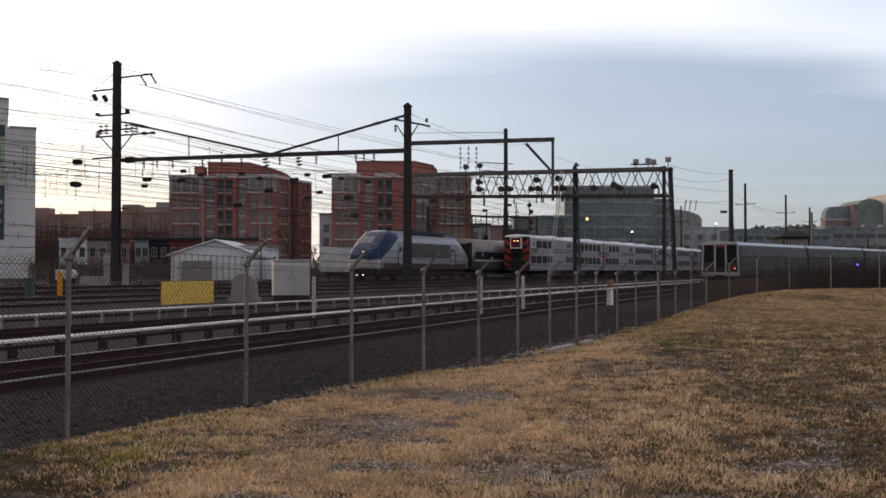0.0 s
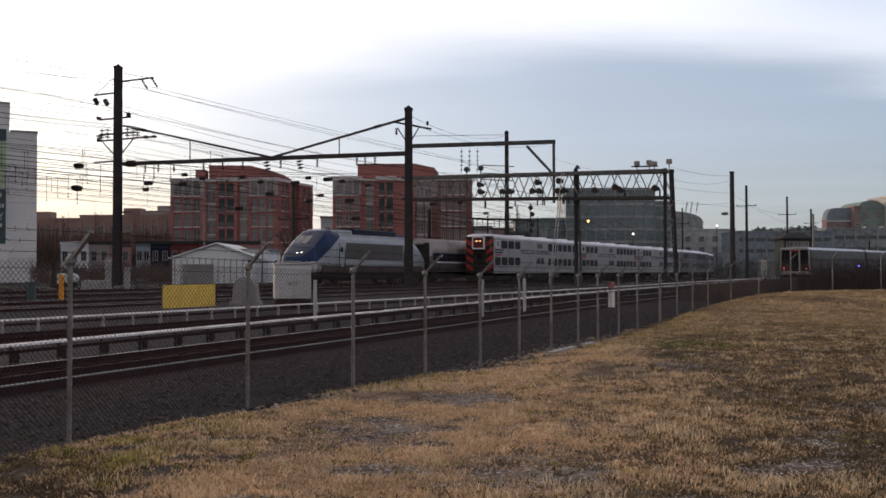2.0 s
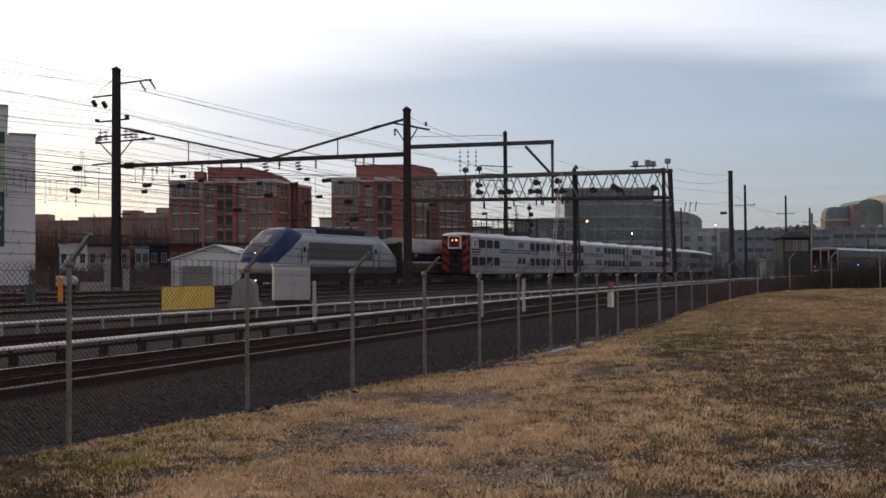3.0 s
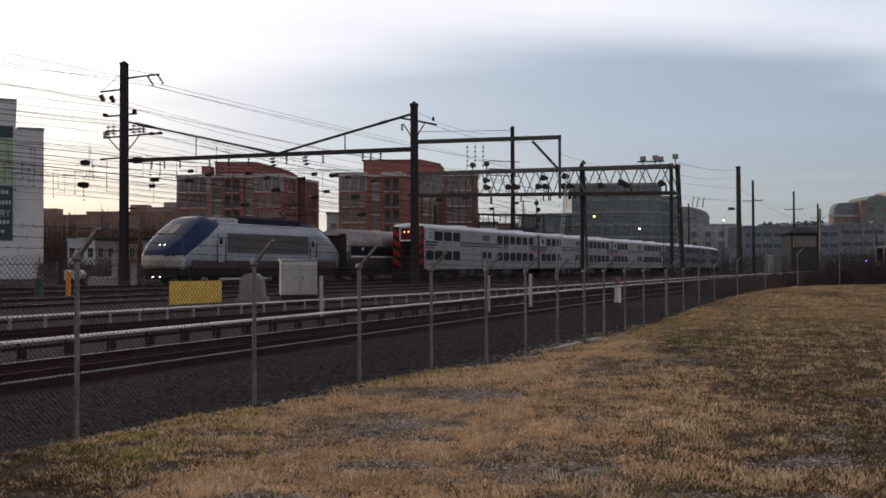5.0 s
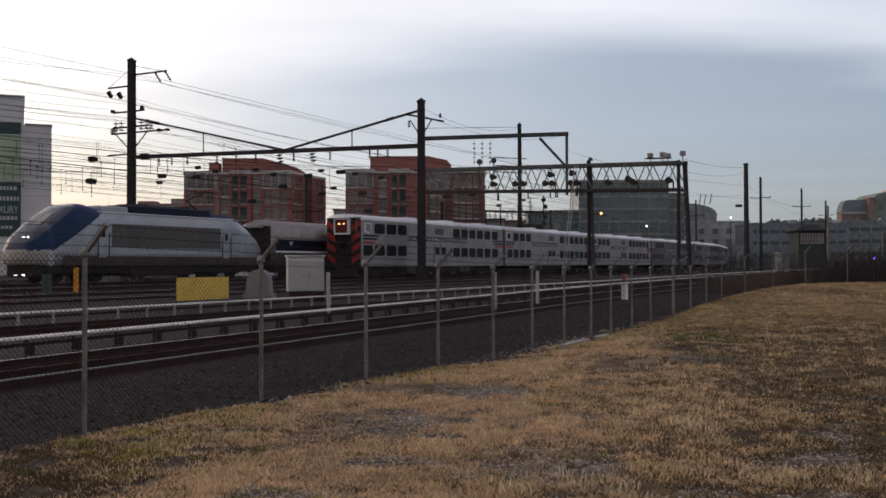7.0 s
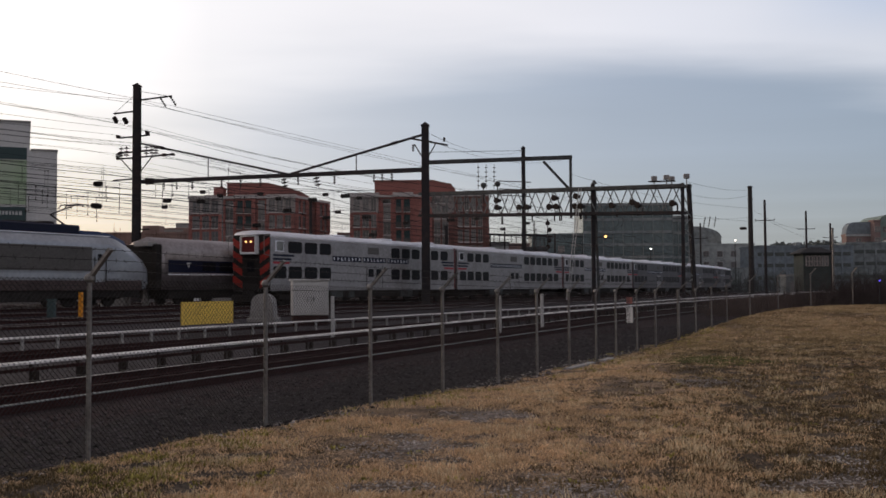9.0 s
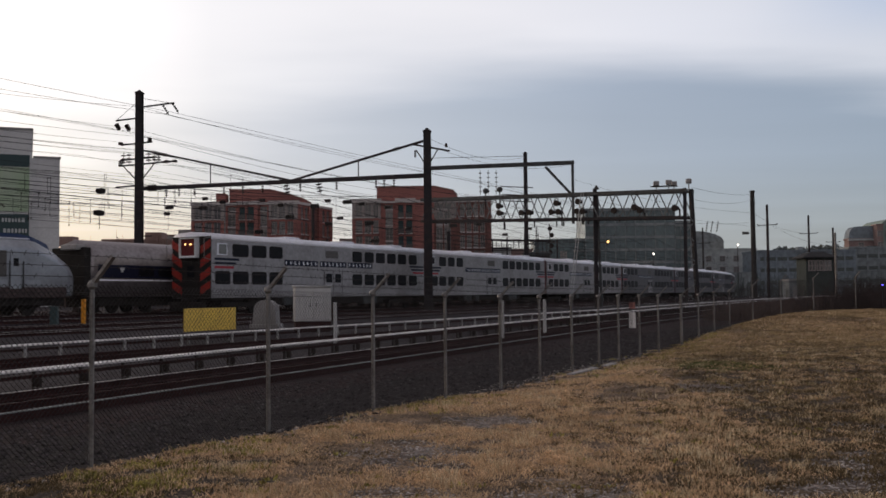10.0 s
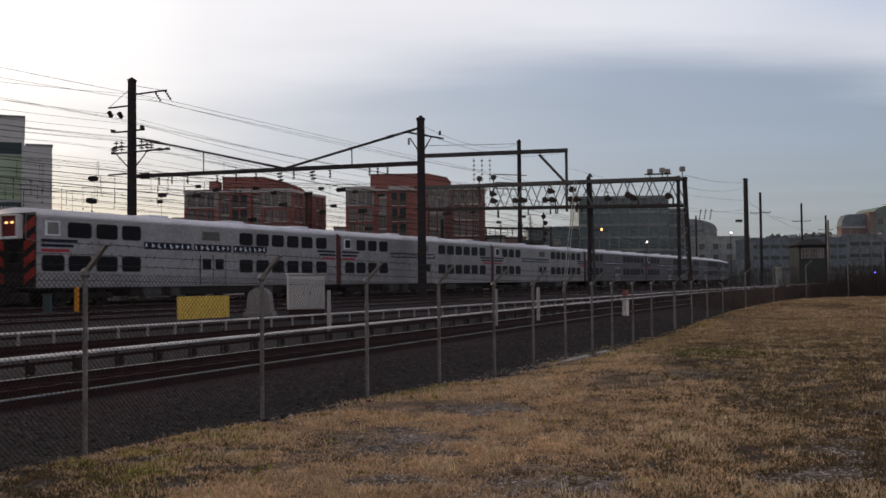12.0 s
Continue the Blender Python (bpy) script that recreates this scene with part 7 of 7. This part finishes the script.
def leafy_tree(x, y, h, w, seed):
    rnd = random.Random(seed)
    ob = thing("evergreen_tree", "dark evergreen tree beside the tracks", "tree", pose(x, y, 0.2))
    bm = bmesh.new()
    bar(bm, (0, 0, -0.3), (0, 0, h * 0.8), 0.16, 7, 0.05)
    part("trunk", bm, "twig", ob)
    verts, faces = [], []
    for i in range(1600):
        z = h * (0.12 + 0.88 * rnd.random() ** 0.8)
        r = w * (1.05 - z / h) * math.sqrt(rnd.random()) + 0.1
        a = rnd.uniform(0, 6.283)
        c = Vector((r * math.cos(a), r * math.sin(a), z))
        s = rnd.uniform(0.1, 0.24)
        u = Vector((rnd.gauss(0, 1), rnd.gauss(0, 1), rnd.gauss(0, 1))).normalized() * s
        v = u.cross(Vector((rnd.gauss(0, 1), rnd.gauss(0, 1), rnd.gauss(0, 1)))).normalized() * s * 0.5
        b = len(verts)
        verts += [c - u, c + v, c + u, c - v]
        faces.append((b, b + 1, b + 2, b + 3))
    me = bpy.data.meshes.new("crown")
    me.from_pydata([tuple(v) for v in verts], [], faces)
    me.materials.append(M["evergreen"])
    o = new("crown", me)
    o.parent = ob


def build_plants():
    for i, (x, y, h) in enumerate(((-78, 160, 9), (-72, 190, 10), (-64, 195, 11), (-56, 185, 10), (-50, 182, 10), (-45, 178, 9), (-39, 176, 10), (-33, 174, 11), (-27, 172, 12), (-22, 170, 9), (-17, 165, 9), (-9, 165, 9), (-3, 170, 10), (4, 160, 8), (-88, 175, 10))):
        bare_tree(x, y, h, i + 11)
    for i, (x, y, h, w) in enumerate(((6.2, 143, 6.4, 1.8), (13.9, 152, 6.0, 1.8))):
        leafy_tree(x, y, h, w, i + 70)


build_plants()


def build_scrub():
    """Bare scrub and saplings between the yard and the houses."""
    rnd = random.Random(33)
    verts, faces = [], []

    def stick(p, q, w):
        b = len(verts)
        verts.extend([(p.x - w, p.y, p.z), (p.x + w, p.y, p.z), (q.x + w * 0.4, q.y, q.z), (q.x - w * 0.4, q.y, q.z)])
        faces.append((b, b + 1, b + 2, b + 3))

    for i in range(1300):
        y = rnd.uniform(125, 168)
        x = rnd.uniform(-0.42, 0.02) * y
        if x > 0.5 * y - 72:
            continue
        h = rnd.uniform(1.5, 5.0) * (0.6 + 0.4 * noise.noise((x * 0.08, y * 0.08, 2.0)))
        base = Vector((x, y, 0.2))
        tip = base + Vector((rnd.gauss(0, 0.4), rnd.gauss(0, 0.4), h))
        stick(base, tip, 0.045)
        for k in range(9):
            p = base.lerp(tip, rnd.uniform(0.3, 1.0))
            stick(p, p + Vector((rnd.gauss(0, 0.8), rnd.gauss(0, 0.5), rnd.uniform(0.2, 1.1))), 0.028)
    me = bpy.data.meshes.new("scrub")
    me.from_pydata(verts, [], faces)
    me.materials.append(M["twig"])
    tagged(new("scrub", me), "bare brown winter scrub behind the yard", "scrub", kind="stuff")


build_scrub()


def scatter_blades(name, label, mat, count, region, height, seed, lean=0.5, width=0.007, patch=None, clump=None):
    """Clumps of thin blades as one mesh."""
    rnd = random.Random(seed)
    verts, faces = [], []
    made = 0
    while made < count:
        p = region(rnd)
        if p is None:
            continue
        x, y = p
        if patch is not None and noise.noise((x * 0.55, y * 0.55, 7.0)) < patch + rnd.uniform(-0.15, 0.15):
            continue
        if mat in ("straw", "straw_pale") and stony(x, y) > 0.42 + rnd.uniform(-0.1, 0.25):
            continue
        if clump is not None and noise.noise((x * 2.3, y * 1.7, 23.0)) + 0.5 * noise.noise((x * 6.0, y * 5.0, 3.0)) < clump + rnd.uniform(-0.08, 0.08):
            continue
        z = ground_z(x, y)
        k = rnd.randint(6, 12)
        made += 1
        far = 1.0 + max(0.0, y - 8) * 0.035
        hh = height * rnd.uniform(0.5, 1.35)
        for i in range(k):
            a = rnd.uniform(0, 6.283)
            bx, by = x + rnd.gauss(0, 0.05) * far, y + rnd.gauss(0, 0.05) * far
            h = hh * rnd.uniform(0.5, 1.2)
            l = h * lean * rnd.uniform(0.2, 1.5)
            w = width * far
            t = rnd.uniform(0, 6.283)
            dx, dy = math.cos(a) * l, math.sin(a) * l
            wx, wy = math.cos(t) * w, math.sin(t) * w
            b = len(verts)
            verts += [(bx - wx, by - wy, z - 0.02), (bx + wx, by + wy, z - 0.02), (bx + dx * 0.4 + wx * 0.7, by + dy * 0.4 + wy * 0.7, z + h * 0.62), (bx + dx * 0.4 - wx * 0.7, by + dy * 0.4 - wy * 0.7, z + h * 0.62), (bx + dx, by + dy, z + h)]
            faces += [(b, b + 1, b + 2, b + 3), (b + 3, b + 2, b + 4)]
    me = bpy.data.meshes.new(name)
    me.from_pydata(verts, [], faces)
    me.materials.append(M[mat])
    tagged(new(name, me), label, "grass", kind="stuff")


def green_patch(rnd):
    x, y = rnd.gauss(5.8, 0.6), rnd.gauss(23.0, 0.8)
    return (x, y)


def dull_verge(rnd):
    p = bank(rnd)
    return p if p and p[1] < 24 and rnd.random() < verge(*p) else None


def crest_bank(rnd):
    y = rnd.uniform(24, 53)
    x = rnd.uniform(0.1, 0.60) * y
    return (x, y) if fence_d(x, y) > 0.0 and rnd.random() < smoothstep(y, 23, 32) else None


def dull_bank(rnd):
    p = bank(rnd)
    return p if p and rnd.random() < right_share(*p) else None


def straw_bank(rnd):
    p = bank(rnd)
    return p if p and rnd.random() > max(right_share(*p) * 0.75, verge(*p)) else None


def bank(rnd):
    """A place on the grass bank, denser near the camera."""
    y = 4.5 + 50 * rnd.random() ** 1.7
    x = rnd.uniform(-0.56, 0.60) * y
    return (x, y) if fence_d(x, y) > -0.1 - 0.8 * noise.noise((x * 0.6, y * 0.6, 3.0)) else None


def fence_edge(rnd):
    y = 6.0 + 40 * rnd.random() ** 1.6
    return (fence_x(y) + rnd.gauss(0.3, 0.4), y) if y < 40 else None


def build_grass():
    scatter_blades("matted_grass", "matted thatch of dead grass on the bank", "straw", 25000, straw_bank, 0.024, 5, 2.2, 0.0048, patch=-0.22, clump=-0.38)
    scatter_blades("dull_turf", "short dull olive-brown turf on the bank", "olive", 9000, dull_bank, 0.04, 15, 1.6, 0.007, clump=-0.25)
    scatter_blades("dead_grass", "tufts of dead straw-coloured grass on the bank", "straw", 12000, straw_bank, 0.042, 12, 1.2, 0.0042, patch=-0.05, clump=-0.12)
    scatter_blades("tall_grass", "taller bleached dead grass clumps", "straw_pale", 1500, straw_bank, 0.085, 6, 0.7, 0.0036, patch=0.05, clump=0.2)
    scatter_blades("bleached_grass", "scattered bleached grass tufts in the duller turf", "straw_pale", 1300, dull_bank, 0.065, 46, 0.8, 0.0040, clump=0.15)
    scatter_blades("green_weeds", "low yellow-green weeds along the fence", "green", 460, fence_edge, 0.045, 8, 1.0, 0.011, patch=0.0, clump=0.18)
    scatter_blades("thin_grass", "thin dull dead grass over the olive turf", "straw_dull", 4200, dull_bank, 0.035, 48, 1.6, 0.0055, clump=-0.1)
    scatter_blades("green_weeds", "low patch of green weeds on the bank", "green_dark", 260, green_patch, 0.04, 23, 1.2, 0.009)
    scatter_blades("crest_grass", "dense dull dead grass along the crest", "straw_dull", 11000, crest_bank, 0.05, 27, 1.3, 0.005, clump=-0.25)
    scatter_blades("verge_turf", "dark weedy turf along the fence foot", "olive", 1700, dull_verge, 0.03, 18, 1.5, 0.006, clump=-0.2)
    scatter_blades("verge_straw", "thin dead grass among the verge weeds", "straw", 400, dull_verge, 0.035, 47, 1.4, 0.0042, clump=0.0)
    scatter_blades("green_weeds", "yellow-green weed clumps on the verge", "green", 240, dull_verge, 0.04, 19, 1.0, 0.010, patch=0.10, clump=0.15)
    scatter_blades("green_weeds", "sparse low green weeds in the dead grass", "green", 350, bank, 0.035, 9, 1.2, 0.011)


def sticks(name, label, mat, count, place, h0, h1, twigs, seed, w=0.03):
    """A thicket of upright stems with side twigs, as one mesh."""
    rnd = random.Random(seed)
    verts, faces = [], []

    def stick(p, q, k):
        for ax in (Vector((k, 0, 0)), Vector((0, k, 0))):
            b = len(verts)
            verts.extend([tuple(p - ax), tuple(p + ax), tuple(q + ax * 0.4), tuple(q - ax * 0.4)])
            faces.append((b, b + 1, b + 2, b + 3))

    made = 0
    while made < count:
        p = place(rnd)
        if p is None:
            continue
        made += 1
        base = Vector((p[0], p[1], ground_z(*p) - 0.1))
        tip = base + Vector((rnd.gauss(0, 0.3), rnd.gauss(0, 0.3), rnd.uniform(h0, h1) * (0.75 + 0.5 * noise.noise((p[0] * 0.3, p[1] * 0.3, 4.0)))))
        stick(base, tip, w)
        for k in range(twigs):
            a = base.lerp(tip, rnd.uniform(0.25, 1.0))
            stick(a, a + Vector((rnd.gauss(0, 0.35), rnd.gauss(0, 0.3), rnd.uniform(0.1, 0.6))), w * 0.6)
    me = bpy.data.meshes.new(name)
    me.from_pydata(verts, [], faces)
    me.materials.append(M[mat])
    tagged(new(name, me), label, "shrubs", kind="stuff")


def crest_thicket(rnd):
    x, y = rnd.uniform(19.5, 46), rnd.uniform(56.5, 65)
    return (x, y) if x > metro_x(y) + 5.5 and rnd.random() < smoothstep(x, 19, 26) else None


def rise_wood(rnd):
    y = rnd.uniform(181, 203)
    return (rnd.uniform(-0.46, -0.275) * y, y)


def far_scrub(rnd):
    y = rnd.uniform(225, 285)
    return (rnd.uniform(0.27, 0.47) * y, y)


def build_far_wood():
    """Tree tops far behind the warehouse, hazy only by their colour, as many small leaf clumps."""
    rnd = random.Random(52)
    verts, faces = [], []
    for i in range(5200):
        y = rnd.uniform(405, 435)
        x = rnd.uniform(0.312, 0.40) * y
        top = 19.6 + 2.6 * noise.noise((x * 0.12, 0.0, 5.0)) + 1.2 * noise.noise((x * 0.5, y * 0.1, 9.0))
        c = Vector((x, y, rnd.uniform(10.0, top)))
        a, b = Vector((rnd.gauss(0, 0.4), rnd.gauss(0, 0.4), rnd.gauss(0, 0.3))), Vector((rnd.gauss(0, 0.3), rnd.gauss(0, 0.4), rnd.gauss(0, 0.4)))
        n = len(verts)
        verts += [tuple(c - a - b), tuple(c + a - b), tuple(c + a + b), tuple(c - a + b)]
        faces.append((n, n + 1, n + 2, n + 3))
    for i in range(60):
        y = rnd.uniform(405, 435)
        x = rnd.uniform(0.312, 0.40) * y
        n = len(verts)
        verts += [(x - 0.25, y, 0.0), (x + 0.25, y, 0.0), (x + 0.15, y, 17.0), (x - 0.15, y, 17.0)]
        faces.append((n, n + 1, n + 2, n + 3))
    me = bpy.data.meshes.new("distant_wood")
    me.from_pydata(verts, [], faces)
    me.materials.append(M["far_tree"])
    tagged(new("distant_wood", me), "hazy far trees on the skyline", "trees", kind="stuff")


def build_thickets():
    sticks("bare_shrubs", "dark bare shrubs beyond the crest of the bank", "shrub", 2500, crest_thicket, 1.3, 2.9, 14, 51, 0.011)
    build_far_wood()
    sticks("bare_trees", "brown bare trees on the rise behind the row houses", "twig", 1200, rise_wood, 8.0, 13.5, 24, 58, 0.05)
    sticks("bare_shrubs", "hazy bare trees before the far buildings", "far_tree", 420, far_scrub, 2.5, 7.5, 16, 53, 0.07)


def build_gravel():
    rnd = random.Random(21)
    verts, faces = [], []

    def pebble(x, y, s):
        z = ground_z(x, y)
        b = len(verts)
        pts = [(0, 0, 0.7), (0.9, 0.1, 0.1), (0.1, 0.9, 0.15), (-0.85, 0.2, 0.05), (-0.1, -0.9, 0.1), (0, 0, -0.5)]
        a = rnd.uniform(0, 6.283)
        c, n = math.cos(a), math.sin(a)
        for px, py, pz in pts:
            k = s * rnd.uniform(0.7, 1.2)
            verts.append((x + (px * c - py * n) * k, y + (px * n + py * c) * k, z + pz * k * 0.7))
        for q in ((0, 1, 2), (0, 2, 3), (0, 3, 4), (0, 4, 1), (5, 2, 1), (5, 3, 2), (5, 4, 3), (5, 1, 4)):
            faces.append(tuple(b + i for i in q))

    def stones(name, mat, label):
        me = bpy.data.meshes.new(name)
        me.from_pydata(verts, [], faces)
        me.materials.append(M[mat])
        tagged(new(name, me), label, "gravel", kind="stuff")
        verts.clear(), faces.clear()

    for i in range(120000):
        y = 4.5 + 30 * rnd.random() ** 2
        x = rnd.uniform(-0.56, 0.60) * y
        if x > fence_x(y) + 0.3 and stony(x, y) > 0.45 + rnd.uniform(-0.15, 0.1) and len(verts) < 150000:
            pebble(x, y, rnd.uniform(0.008, 0.024))
    for i in range(2600):
        y = 5.5 + 26 * rnd.random() ** 1.6
        pebble(fence_x(y) + rnd.gauss(-0.25, 0.28) - 0.5 * noise.noise((0.0, y * 0.6, 3.0)), y, rnd.uniform(0.016, 0.05))
    stones("gravel", "gravel", "loose grey gravel on worn patches of the bank")
    for i in range(19000):
        y = 5.5 + 38 * rnd.random() ** 2
        x = fence_x(y) - rnd.uniform(-0.3, 5.4)
        pebble(x, y, rnd.uniform(0.018, 0.05) * (1 + y * 0.01))
    stones("ballast_stones", "ballast_stone", "dark loose ballast stones below the bank")
    # brush beyond the crest, between fence and metro track
    verts, faces = [], []
    for i in range(9000):
        y = rnd.uniform(56, 108)
        p = metro(y, rnd.uniform(3.2, 6.6))
        h, w = rnd.uniform(0.3, 1.0), rnd.uniform(0.006, 0.014)
        z = ground_z(p.x, p.y)
        b = len(verts)
        dx, dy = rnd.gauss(0, 0.25), rnd.gauss(0, 0.25)
        verts += [(p.x - w, p.y, z - 0.1), (p.x + w, p.y, z - 0.1), (p.x + dx + w, p.y + dy, z + h), (p.x + dx - w, p.y + dy, z + h)]
        faces.append((b, b + 1, b + 2, b + 3))
    me = bpy.data.meshes.new("dry_brush")
    me.from_pydata(verts, [], faces)
    me.materials.append(M["twig"])
    tagged(new("dry_brush", me), "dry dark brush along the metro track", "brush", kind="stuff")


build_grass()
build_thickets()
build_gravel()


# ---- what moves ----
TIMES = [i * 0.5 for i in range(25)]


def main_pose(s, off, z, length=26.0):
    """A car on the main line with its leading end s metres along the line; its body trails away from the camera."""
    u, v = Vector((1, 2, 0)) / math.sqrt(5), Vector((-2, 1, 0)) / math.sqrt(5)
    foot = Vector((-43.16 - off * 1.118, 0, 0))
    foot -= u * foot.dot(u)  # the line's point nearest to the origin
    p, q = foot + u * s + v * bend(s), foot + u * (s + length) + v * bend(s + length)
    return pose(p.x, p.y, z, 0, 0, math.degrees(math.atan2(q.y - p.y, q.x - p.x)))


def metro_pose(s):
    """A metro car whose tail end has gone s metres along its track, counted from y = 73.75."""
    def at(d):
        y, left = 73.75, d
        step = 0.25 if d > 0 else -0.25
        while abs(left) > 1e-6:
            k = min(abs(left), 0.25) * (1 if d > 0 else -1)
            y += k / math.hypot(1, slope_x(y))
            left -= k
        return metro(y, 0.75)
    a, b = at(s), at(s + 19.0)
    d = b - a
    return pose(a.x, a.y, a.z, 0, -math.degrees(math.atan2(d.z, math.hypot(d.x, d.y))), math.degrees(math.atan2(d.y, d.x)))


def gallery_s(t):
    return 97.86 - 4.856 * t - 0.048 * t * t


def express_s(t):
    return EXPRESS[0] + EXPRESS[1] * t + EXPRESS[2] * t * t + EXPRESS[3] * t ** 3 + 0.7 * max(0.0, 1 - t / 5) ** 2


EXPRESS = (70.34, -4.5, -0.091, 0.002)


def motions():
    for i, car in enumerate(gallery_cars):
        walk(car, [(t, main_pose(gallery_s(t) + i * 26.0, 1.5, 0.65)) for t in TIMES])
    walk(loco, [(t, main_pose(express_s(t), 5.4, 0.80)) for t in TIMES])
    for i, car in enumerate(coaches):
        walk(car, [(t, main_pose(express_s(t) + 20.6 + i * 26.4, 5.4, 0.80)) for t in TIMES])
    for i, car in enumerate(metro_cars):
        walk(car, [(t, metro_pose(11.6 * t + i * 23.0)) for t in TIMES])


motions()
